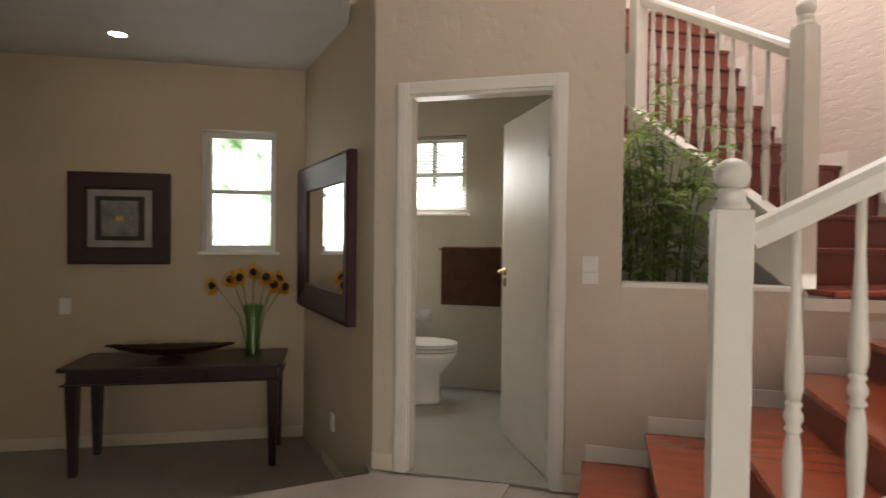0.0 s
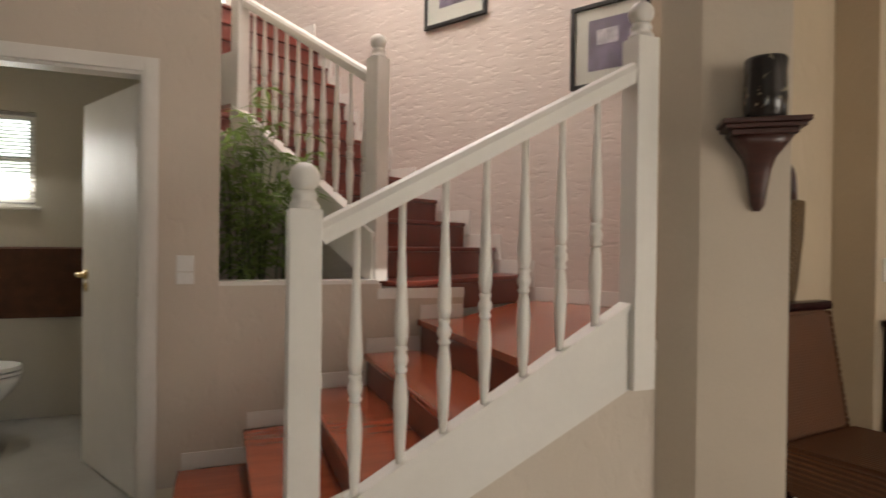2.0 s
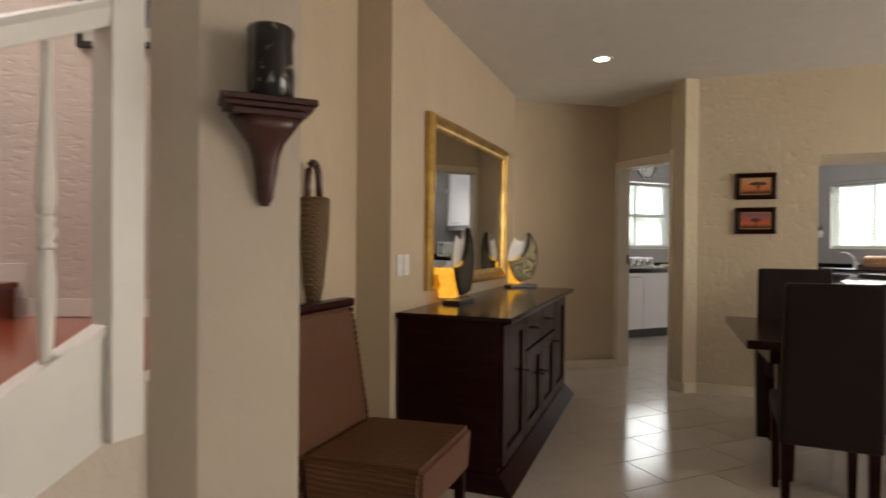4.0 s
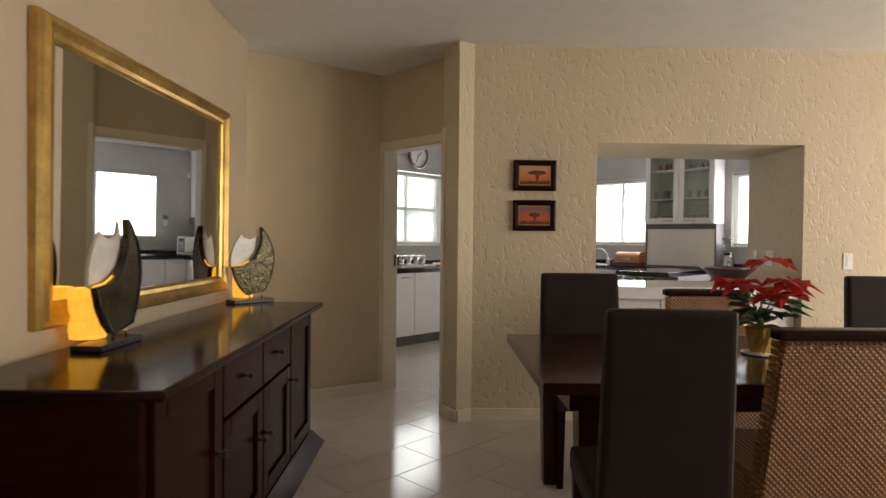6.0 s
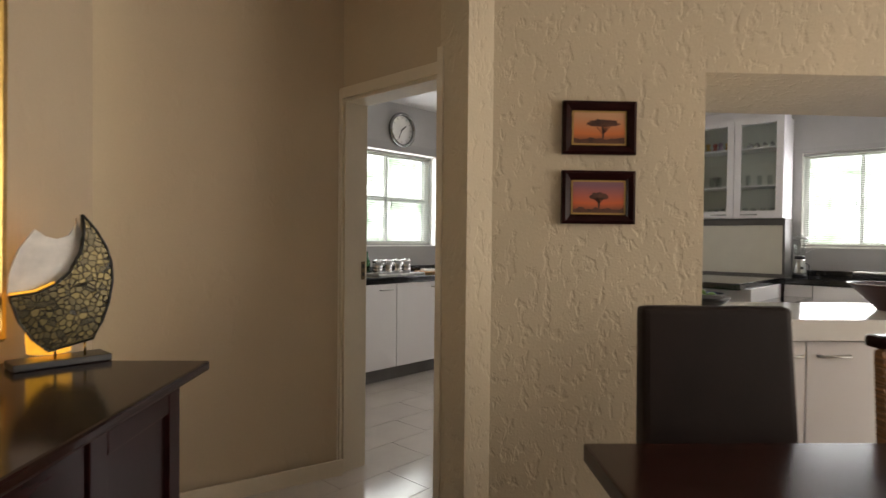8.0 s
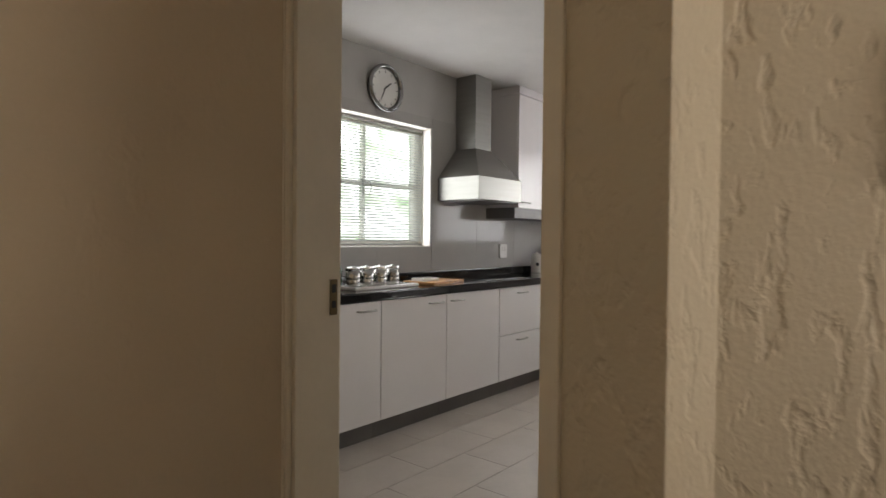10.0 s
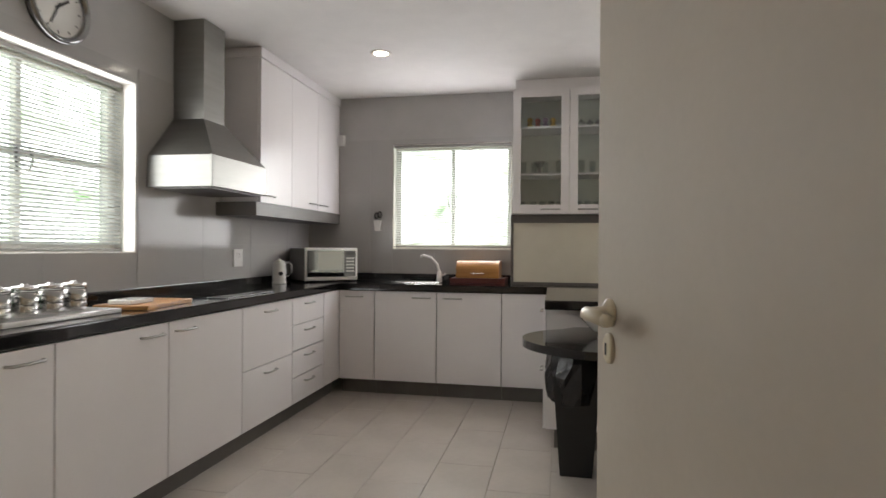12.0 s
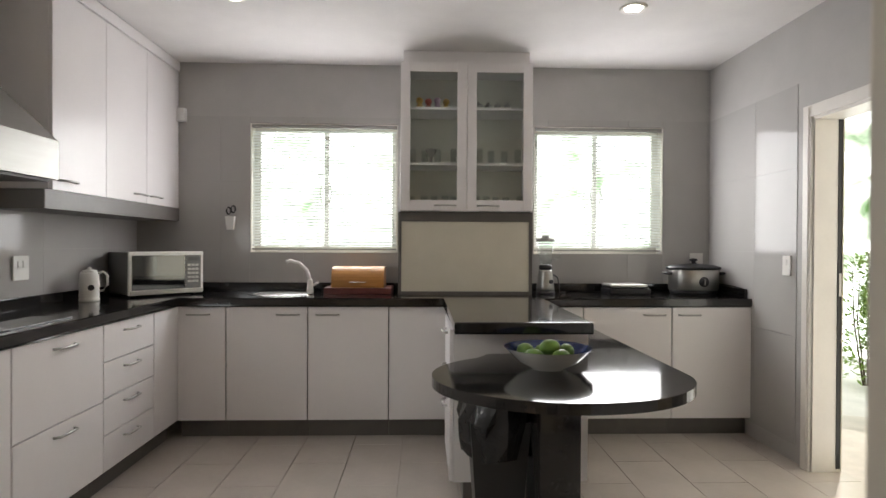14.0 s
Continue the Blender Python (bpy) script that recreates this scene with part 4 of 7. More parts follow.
part("lever", bm, M_PLASTIC, e)

M_PINE = material("varnished_pine", (0.50, 0.23, 0.06), 0.35, vary=0.2, scale=3, fine=30, bump=0.05, stretch=(1, 8, 8))
M_RED = material("red_board", (0.13, 0.03, 0.025), 0.4, vary=0.2)
e = thing("bread_bin", pose(-0.345, -0.20, 0.9285), "varnished wooden roll-top bread bin on a red board", "bread bin")
bm = B()
box(bm, -0.235, -0.14, 0.0, 0.24, 0.14, 0.045, 0.005)
part("board", bm, M_RED, e, "dark red wooden board")
bm = B()
prof = [(-0.12, 0.046)] + [(-0.12 + 0.09 * (1 - math.cos(a)), 0.10 + 0.09 * math.sin(a)) for a in [radians(v) for v in range(0, 91, 15)]] + [(0.12, 0.19), (0.12, 0.046)]
hull_between(bm, [(-0.185, y, z) for y, z in prof], [(0.185, y, z) for y, z in prof])
part("bin_body", bm, M_PINE, e)
bm = B()
tube(bm, [(-0.06, -0.122, 0.085), (-0.055, -0.135, 0.085), (0.055, -0.135, 0.085), (0.06, -0.122, 0.085)], 0.004)
part("handle", bm, M_CHROME, e)

e = thing("blender", pose(1.005, -0.24, 0.9285), "steel based blender with a clear glass jug", "blender")
bm = B()
lathe(bm, [(0.066, 0), (0.068, 0.006), (0.066, 0.022)], 24)
part("foot_ring", bm, M_BLACK, e)
bm = B()
lathe(bm, [(0.066, 0.0225), (0.064, 0.05), (0.056, 0.11), (0.048, 0.16), (0.046, 0.175)], 24)
part("base", bm, M_STEEL, e)
bm = B()
lathe(bm, [(0.046, 0.1755), (0.048, 0.20), (0.044, 0.21)], 24)
part("collar", bm, M_BLACK, e)
bm = B()
lathe(bm, [(0.040, 0.211), (0.046, 0.235), (0.066, 0.375), (0.0635, 0.375), (0.043, 0.238), (0.036, 0.216)], 24, close=False)
part("jug", bm, M_TUMBLER, e, "clear glass jug")
bm = B()
lathe(bm, [(0.067, 0.3755), (0.067, 0.398), (0.03, 0.402), (0.028, 0.42), (0.0, 0.421)], 24, close=False)
part("lid", bm, material("grey_lid", (0.32, 0.32, 0.31), 0.4, vary=0.05), e, "pale grey lid")
bm = B()
tube(bm, [(0.066, 0.0, 0.36), (0.105, 0.0, 0.35), (0.105, 0.0, 0.27), (0.055, 0.0, 0.25)], 0.007)
part("jug_handle", bm, M_TUMBLER, e)
bm = B()
lathe(bm, [(0.016, 0), (0.014, 0.012)], 14, pose(0.028, -0.052, 0.09, 84, 0, 28))
part("dial", bm, M_BLACK, e)
bm = B()
tube(bm, [(0.055, -0.01, 0.14), (0.085, -0.02, 0.12), (0.09, -0.04, 0.06), (0.10, -0.03, 0.008), (0.16, 0.06, 0.006)], 0.005)
part("cable", bm, M_BLACK, e)

e = thing("sandwich_press", pose(1.60, -0.22, 0.9285), "flat black and steel sandwich press", "sandwich press")
bm = B()
box(bm, -0.15, -0.11, 0.0, 0.15, 0.11, 0.045, 0.012)
part("base", bm, M_BLACK, e)
bm = B()
box(bm, -0.145, -0.105, 0.047, 0.13, 0.105, 0.075, 0.012)
part("lid", bm, M_STEEL, e)
bm = B()
tube(bm, [(0.13, -0.05, 0.06), (0.19, -0.04, 0.062), (0.19, 0.04, 0.062), (0.13, 0.05, 0.06)], 0.007)
part("handle", bm, M_BLACK, e)

e = thing("slow_cooker", pose(2.105, -0.22, 0.9285), "oval steel slow cooker with a black lid", "slow cooker")
OV = Matrix.Diagonal((1.15, 0.85, 1, 1))
bm = B()
lathe(bm, [(0.135, 0.0), (0.145, 0.006), (0.15, 0.030)], 30, OV)
part("base", bm, M_BLACK, e, "black plastic base")
bm = B()
lathe(bm, [(0.152, 0.0305), (0.157, 0.04), (0.160, 0.175), (0.158, 0.182)], 30, OV)
part("pot", bm, M_STEEL, e)
bm = B()
lathe(bm, [(0.170, 0.1825), (0.172, 0.195), (0.168, 0.20), (0.12, 0.214), (0.03, 0.222), (0.012, 0.226), (0.012, 0.238), (0.026, 0.246), (0.024, 0.258), (0.0, 0.262)], 30, OV)
part("lid", bm, M_BLACK, e, "black lid with a knob")
bm = B()
lathe(bm, [(0.036, 0), (0.036, 0.006), (0.022, 0.008), (0.020, 0.018)], 20, pose(0.015, -0.131, 0.095, 90, 0, 0))
part("dial", bm, M_BLACK, e)
bm = B()
box(bm, -0.004, -0.0225, 0.0, 0.004, 0.0225, 0.024, 0.001)
part("dial_grip", bm, M_STEEL, e, "", pose(0.015, -0.131, 0.095, 90, 0, 0))
for s in (-1, 1):
    bm = B()
    tube(bm, [(s * 0.178, -0.045, 0.15), (s * 0.212, -0.035, 0.152), (s * 0.212, 0.035, 0.152), (s * 0.178, 0.045, 0.15)], 0.010)
    part("handle", bm, M_BLACK, e)
bm = B()
tube(bm, [(0.095, 0.213, 0.235), (0.13, 0.17, 0.20), (0.17, 0.13, 0.10), (0.19, 0.0, 0.072), (0.195, -0.20, 0.070), (0.19, -0.31, 0.062)], 0.005)
part("cable", bm, M_BLACK, e, "black power cable")

# canisters on a tray, chopping boards, hob, bottles by the west window
e = thing("canister_tray", pose(-1.70, -3.24, 0.9285, 0, 0, 90), "white serving tray on the worktop", "tray")
bm = B()
box(bm, -0.29, -0.11, 0.0, 0.29, 0.11, 0.022, 0.008)
part("tray", bm, M_CERAMIC, e)
for k in range(4):
    c = thing("canister", pose(-1.70, -3.455 + 0.118 * k, 0.951), "polished steel storage canister on the tray", "canister", "steel canisters")
    bm = B()
    lathe(bm, [(0.045, 0), (0.047, 0.004), (0.047, 0.04), (0.0462, 0.042), (0.047, 0.044), (0.047, 0.098)], 24)
    part("can", bm, M_POLISH, c)
    bm = B()
    lathe(bm, [(0.0485, 0.0985), (0.0485, 0.116), (0.046, 0.119), (0.012, 0.121), (0.012, 0.128)], 24)
    part("lid", bm, M_CHROME, c)
for k, (y, z, w, d, h) in enumerate(((-2.66, 0.9285, 0.42, 0.27, 0.022), (-2.76, 0.951, 0.17, 0.12, 0.022))):
    bm = B()
    box(bm, -d / 2, -w / 2, 0, d / 2, w / 2, h, 0.005)
    tagged(solid("chopping_board", bm, M_PINE if k == 0 else M_CERAMIC, m=pose(-1.70, y, z, 0, 0, 8 - 5 * k)), ("pale wooden chopping board", "small white board")[k] + " on the granite", "chopping board")
bm = B()
box(bm, -0.26, -0.29, 0.0, 0.26, 0.29, 0.006, 0.002)
tagged(solid("hob", bm, material("hob_glass", (0.012, 0.012, 0.012), 0.03, vary=0.0, bump=0.0), m=pose(-1.79, -1.93, 0.9285)), "black glass hob in the granite", "hob")
for k, (x, y, c) in enumerate(((-1.90, -3.42, (0.02, 0.10, 0.03)), (-1.94, -3.54, (0.02, 0.07, 0.02)))):
    bm = B()
    lathe(bm, [(0.034, 0), (0.036, 0.01), (0.036, 0.12), (0.014, 0.17), (0.014, 0.21), (0.016, 0.215)], 18)
    tagged(solid("bottle", bm, glass("green_glass", tuple(min(1, v * 4) for v in c)), m=pose(x, y, 0.9285)), "green glass bottle on the worktop", "bottle", "green bottles")

# fruit bowl
e = thing("fruit_bowl", pose(0.645, -2.0, 0.7625), "blue and white ceramic bowl of green limes", "bowl")
bm = B()
lathe(bm, [(0.07, 0.0), (0.075, 0.006), (0.13, 0.035), (0.175, 0.082), (0.184, 0.090)], 36, close=False)
part("bowl_outside", bm, M_CERAMIC, e)
bm = B()
lathe(bm, [(0.184, 0.0902), (0.170, 0.082), (0.12, 0.034), (0.0, 0.012)], 36, close=False)
part("bowl_inside", bm, material("blue_glaze", (0.035, 0.055, 0.16), 0.12, vary=0.3, scale=14), e, "deep blue glaze")
M_LIME = material("lime_skin", (0.16, 0.30, 0.05), 0.35, vary=0.25, scale=8, fine=120, bump=0.3)
for x, y, z in ((-0.065, -0.035, 0.055), (0.045, -0.055, 0.055), (-0.005, 0.055, 0.058), (0.085, 0.03, 0.064), (0.01, 0.0, 0.088), (-0.085, 0.045, 0.064)):
    bm = B()
    sphere(bm, (0, 0, 0), 0.045, 0.034, 0.034, 14, 9)
    tagged(solid("lime", bm, M_LIME, m=pose(0.645 + x, -2.0 + y, 0.7625 + z, 0, 0, 700 * x)), "green lime in the ceramic bowl", "fruit", "limes")

# on the walls: clock, sockets, scissors, sensor
e = thing("wall_clock", pose(-2.026, -2.875, 2.375, 90, 0, 90), "round chrome wall clock with a pale face", "clock")
bm = B()
lathe(bm, [(0.135, 0), (0.172, 0.0), (0.176, 0.03), (0.160, 0.045), (0.146, 0.03), (0.142, 0.012)], 48, close=False)
part("rim", bm, material("dark_chrome", (0.30, 0.30, 0.295), 0.14, 1.0, vary=0.03, bump=0.0), e)
bm = B()
lathe(bm, [(0.143, 0.004), (0.143, 0.010)], 48)
part("face", bm, material("clock_face", (0.80, 0.79, 0.76), 0.5, vary=0.03), e)
for a, r, w in ((52, 0.075, 0.006), (205, 0.10, 0.004)):
    bm = B()
    box(bm, -w, -0.02, 0.0115, w, r, 0.014)
    part("clock_hand", bm, M_BLACK, e, "", pose(0, 0, 0, 0, 0, -a))
for k in range(12):
    bm = B()
    box(bm, -0.003, 0.115, 0.0115, 0.003, 0.132, 0.013)
    part("hour_mark", bm, M_KICK, e, "", pose(0, 0, 0, 0, 0, 30 * k))


def wall_plate(m, w, h, rockers, label, name="light_switch", category="switch"):
    e = thing(name, m, label, category, "switch plates")
    bm = B()
    box(bm, -w / 2, -0.010, -h / 2, w / 2, 0, h / 2, 0.003)
    part("plate", bm, M_PLASTIC, e)
    for x, z in rockers:
        bm = B()
        box(bm, x - 0.012, -0.015, z - 0.018, x + 0.012, -0.0105, z + 0.018, 0.002)
        part("rocker", bm, M_PLASTIC, e)
    return e


wall_plate(pose(-2.024, -1.275, 1.145, 0, 0, 90), 0.12, 0.13, [(0.02, 0.02), (-0.02, 0.02)], "white switch plate on the grey tiles")
wall_plate(pose(2.324, -0.985, 1.165, 0, 0, -90), 0.075, 0.12, [(0, 0.02)], "white switch plate beside the back door")
wall_plate(pose(2.225, -0.006, 1.165), 0.10, 0.12, [(0, 0)], "white socket with a plug behind the slow cooker", "socket", "socket")
e = thing("scissors_holder", pose(-1.33, -0.004, 1.385), "pale plastic holder with black handled scissors", "scissors")
bm = B()
hull_between(bm, [(-0.025, -0.03, 0), (0.025, -0.03, 0), (0.025, 0, 0), (-0.025, 0, 0)], [(-0.035, -0.04, 0.10), (0.035, -0.04, 0.10), (0.035, 0, 0.10), (-0.035, 0, 0.10)])
part("holder", bm, M_CERAMIC, e)
for s in (-1, 1):
    bm = B()
    ring = [(0.004 + s * 0.017 + 0.016 * math.cos(a), -0.02, 0.148 + s * 0.006 + 0.026 * math.sin(a)) for a in [radians(v) for v in range(0, 361, 30)]]
    tube(bm, ring, 0.006, 6)
    part("scissor_handle", bm, M_BLACK, e)
bm = B()
hull_between(bm, [(-0.035, -0.05, 0), (0.035, -0.05, 0), (0.04, 0, 0), (-0.04, 0, 0)], [(-0.03, -0.035, 0.10), (0.03, -0.035, 0.10), (0.04, 0, 0.10), (-0.04, 0, 0.10)])
tagged(solid("alarm_detector", bm, M_PLASTIC, m=pose(-1.70, -0.004, 2.19)), "small white alarm detector in the corner", "detector")


def downlight(x, y, z, power=5):
    e = thing("downlight", pose(x, y, z), "round recessed ceiling downlight, lit", "downlight", "ceiling downlights")
    bm = B()
    lathe(bm, [(0.05, -0.004), (0.072, -0.012), (0.078, -0.004), (0.078, 0.0)], 28, close=False)
    part("trim_ring", bm, M_WHITE, e)
    bm = B()
    lathe(bm, [(0.0, -0.006), (0.05, -0.006), (0.05, -0.002)], 24, close=False)
    part("bulb", bm, M_LAMP, e)
    data = bpy.data.lights.new("downlight_beam", "SPOT")
    data.energy, data.spot_size, data.spot_blend, data.shadow_soft_size, data.color = power, radians(110), 0.7, 0.05, (1.0, 0.80, 0.56)
    ob = new("downlight_beam", data)
    ob.matrix_basis = pose(x, y, z - 0.02)
    return e


for x, y in ((-0.935, -1.2), (1.312, -1.14), (0.96, -6.16)):
    downlight(x, y, H, 5 if y < -5 else 3)
downlight(4.28, -13.62, 2.52, 0.6)

window_light("window_light_north", -0.635, -0.004, 1.7, 180, 1.08, 0.94, 16.5, (1.0, 0.965, 1.0))
window_light("window_light_north", 1.462, -0.004, 1.7, 180, 0.98, 0.94, 16.5, (1.0, 0.965, 1.0))
window_light("window_light_west", -2.112, -2.934, 1.675, -90, 1.18, 0.93, 12, (0.98, 0.98, 1.0))
window_light("window_light_door", 2.48, -1.60, 1.05, 90, 0.75, 1.9, 3, (1.0, 0.98, 0.97))
# two lamps for the added, unseen openings of the dining and entrance walls
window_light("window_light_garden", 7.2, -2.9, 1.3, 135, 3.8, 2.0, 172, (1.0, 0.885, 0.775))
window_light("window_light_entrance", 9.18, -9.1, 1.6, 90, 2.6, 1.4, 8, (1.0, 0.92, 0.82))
# lamp added under the stairwell ceiling to brighten it; no window is built there
ob = window_light("window_light_stairs", 1.6, -11.4, 5.1, 0, 2.0, 2.0, 150, (1.0, 0.90, 0.85))
ob.matrix_basis = pose(1.6, -11.2, 5.15, 0, 0, 0)
ob = window_light("window_light_cloakroom", 0, 0, 0, 0, 0.5, 0.5, 11, (1.0, 0.98, 0.92))
ob.matrix_basis = STAIR @ pose(-1.17, 1.71, 1.72, -58, 0, 0)
ob = window_light("window_light_hall", 0, 0, 0, 0, 0.5, 0.9, 1.6, (1.0, 0.98, 0.92))
ob.matrix_basis = HALL @ pose(0.485, 0.01, 1.9, 90, 0, 0)

# ---------------------------------------------------------------- staircase
def stair_xy(s, n):
    """Plan place in the stairs' axes: s up the first flight, n out from the wall toward the hall."""
    return (2.711 - 0.6018 * s + 0.7986 * n, -11.276 + 0.7986 * s + 0.6018 * n)


staircase = tagged(new("staircase"), "polished red timber staircase with dark red risers", "staircase", kind="structure")
SX = [0.135, 0.42, 0.71, 1.0, 1.29]
RISE = 0.164
for k in range(5):
    z, x0 = RISE * (k + 1), SX[k]
    bm = B()
    box(bm, x0, -1.232, z - RISE, x0 + 0.02, -0.012, z - 0.032)
    part("riser", bm, M_RISER, staircase, "", STAIR)
    bm = B()
    if k < 4:
        box(bm, x0 - 0.022, -1.234, z - 0.03, SX[k + 1] + 0.019, -0.012, z, 0.008)
        part("tread", bm, M_STEP, staircase, "", STAIR)
    else:
        prism(bm, [stair_xy(x0 - 0.022, 1.234), stair_xy(1.60, 1.234), (2.70, -9.125), (0.985, -8.99), (0.62, -9.88), stair_xy(1.53, -0.01), stair_xy(x0 - 0.022, 0.012)][::-1], z - 0.03, z)
        part("landing", bm, M_STEP, staircase)
RISE2, GO2, Q0 = 0.19, 0.29, 0.15
for j in range(13):
    z, q = 0.82 + RISE2 * (j + 1), Q0 + GO2 * min(j, 6) + 0.13 * max(0, j - 6)
    left = 1.43 if j else 1.36
    bm = B()
    box(bm, q, 0.012, z - RISE2, q + 0.02, left, z - 0.032)
    part("riser", bm, M_RISER, staircase, "", FLIGHT)
    bm = B()
    box(bm, q - 0.022, 0.012, z - 0.03, q + GO2 + 0.019, left, z, 0.008)
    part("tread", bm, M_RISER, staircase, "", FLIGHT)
    bm = B()
    box(bm, q - 0.06, 0.0008, z, q + GO2 - 0.06, 0.011, z + 0.10, 0.002)
    box(bm, q - 0.06, 0.0008, z - RISE2 + 0.101, q - 0.0, 0.0112, z, 0.0)
    part("skirting", bm, M_WHITE, staircase, "", FLIGHT)
bm = B()
box(bm, -0.9, 0.0008, 0.823, 0.08, 0.011, 0.92, 0.002)
part("skirting", bm, M_WHITE, staircase, "", FLIGHT)
for k in range(5):
    z, x0 = RISE * (k + 1), SX[k]
    x1 = SX[k + 1] if k < 4 else 1.535
    bm = B()
    box(bm, x0 - 0.005, -0.011, z, x1 - 0.006, -0.0008, z + 0.075, 0.002)
    box(bm, x0 - 0.005, -0.0112, z - RISE + 0.076, x0 + 0.05, -0.0008, z)
    part("skirting", bm, M_WHITE, staircase, "", STAIR)
bm = B()
box(bm, 1.05, -0.011, 0.931, 1.535, -0.0008, 0.985, 0.002)
part("skirting", bm, M_WHITE, staircase, "", STAIR)

# the string along the open side of the first flight
bm = B()
hull_between(bm, [(0.50, -1.31, 0.40), (0.50, -1.252, 0.40), (1.63, -1.252, 1.035), (1.63, -1.31, 1.035)],
             [(0.50, -1.31, 0.20), (0.50, -1.252, 0.20), (1.63, -1.252, 0.745), (1.63, -1.31, 0.745)])
part("string", bm, M_WHITE, staircase, "white painted stair string", STAIR)
bm = B()
hull_between(bm, [(0.50, -1.318, 0.39), (0.50, -1.256, 0.39), (0.50, -1.256, 0.412), (0.50, -1.318, 0.412)],
             [(1.60, -1.318, 1.006), (1.60, -1.256, 1.006), (1.60, -1.256, 1.028), (1.60, -1.318, 1.028)])
part("string_cap", bm, M_WHITE, staircase, "", STAIR)


def newel(parent_m, z0, z1, label, w=0.044):
    e = thing("newel_post", parent_m, label, "newel post", "white newel posts")
    bm = B()
    box(bm, -w, -w, z0, w, w, z1, 0.004)
    part("shaft", bm, M_WHITE, e)
    bm = B()
    lathe(bm, [(0.042, z1), (0.043, z1 + 0.010), (0.036, z1 + 0.018), (0.032, z1 + 0.03), (0.037, z1 + 0.038), (0.032, z1 + 0.046), (0.03, z1 + 0.053)], 24)
    part("collar", bm, M_WHITE, e)
    bm = B()
    sphere(bm, (0, 0, z1 + 0.088), 0.043, 0.043, 0.041, 24, 14)
    part("ball_finial", bm, M_WHITE, e)
    return e


newel(STAIR @ pose(0.505, -1.30, 0), 0.0, 1.308, "white painted newel post with a ball top at the stair foot")
newel(STAIR @ pose(1.637, -1.295, 0), 0.73, 1.93, "white painted newel post with a ball top beside the pillar", 0.044)
newel(FLIGHT @ pose(0.19, 1.495, 0), 1.02, 2.20, "tall white newel post with a ball top at the turn")
newel(FLIGHT @ pose(1.50, 1.50, 0), 1.88, 3.12, "white newel post at the top of the second flight")


def handrail(m, a, b, y, label):
    e = thing("handrail", m, label, "handrail", "white handrails")
    d = Vector((b[0] - a[0], 0, b[1] - a[1])).normalized()
    up = Vector((-d.z, 0, d.x))
    prof = [(-0.026, -0.03), (0.026, -0.03), (0.031, -0.008), (0.034, 0.010), (0.026, 0.028), (0.010, 0.036), (-0.010, 0.036), (-0.026, 0.028), (-0.034, 0.010), (-0.031, -0.008)]
    bm = B()
    ends = [[Vector((p[0], y, p[1])) + Vector((0, sy, 0)) + up * u for sy, u in prof] for p in (a, b)]
    hull_between(bm, *ends)
    part("rail", bm, M_WHITE, e)
    return e


handrail(STAIR, (0.545, 1.238), (1.61, 1.812), -1.30, "smooth white painted handrail of the first flight")
handrail(FLIGHT, (0.17, 2.063), (1.47, 2.829), 1.49, "smooth white painted handrail of the second flight")


def baluster(m, h, parent_group):
    """A turned baluster: thin neck, rings at the middle, swelling foot."""
    e = thing("baluster", m, "slender turned white baluster", "baluster", parent_group)
    prof = [(0.013, 0.0), (0.013, 0.02), (0.015, 0.05), (0.020, 0.17), (0.022, 0.24), (0.018, 0.31), (0.014, 0.34), (0.021, 0.352), (0.015, 0.365), (0.022, 0.385),
            (0.022, 0.40), (0.015, 0.42), (0.020, 0.432), (0.015, 0.445), (0.021, 0.48), (0.021, 0.53), (0.016, 0.66), (0.011, 0.82), (0.011, 1.0)]
    for nm, a, b in (("foot", 0, 6), ("ring_collar", 6, 13), ("neck", 13, 18)):
        part(nm, lathe(B(), [(r, z * h) for r, z in prof[a:b + 1]], 14), M_WHITE, e)
    return e


first = baluster(STAIR @ pose(0.655, -1.288, 0.495), 0.78, "balusters of the first flight")
for k in range(1, 7):
    x = 0.655 + 0.1355 * k
    copy_thing(first, STAIR @ pose(x, -1.288, 0.495 + 0.1355 * k * 0.558))
for k in range(10):
    x = 0.29 + 0.118 * k
    m = FLIGHT @ pose(x, 1.49, 1.277 + (x - 0.16) * 0.634)
    if k == 0:
        second = baluster(m, 0.725, "balusters of the second flight")
    else:
        copy_thing(second, m)
bm = B()
pts = [(0.17, 1.0), (0.17, 1.25), (1.50, 2.10), (1.50, 1.78)]
hull_between(bm, [(x, 1.50, z) for x, z in pts], [(x, 1.545, z) for x, z in pts])
part("string", bm, M_WHITE, staircase, "white painted stair string", FLIGHT)
bm = B()
pts = [(0.16, 1.25), (0.16, 1.275), (1.50, 2.125), (1.50, 2.10)]
hull_between(bm, [(x, 1.475, z) for x, z in pts], [(x, 1.56, z) for x, z in pts])
part("string_cap", bm, M_WHITE, staircase, "", FLIGHT)
bm = B()
box(bm, 1.545, 1.48, 2.15, 2.8, 1.54, 2.50)
part("apron_board", bm, M_WHITE, staircase, "", FLIGHT)
bm = B()
hull_between(bm, [(0.2, 1.44, 0.6), (3.0, 1.44, 0.6), (3.0, 1.44, 2.75), (0.2, 1.44, 1.0)], [(0.2, 1.47, 0.6), (3.0, 1.47, 0.6), (3.0, 1.47, 2.75), (0.2, 1.47, 1.0)])
structure("wall_flight", bm, M_STAIRWALL, "plastered side of the second flight behind the planter", "wall", FLIGHT)

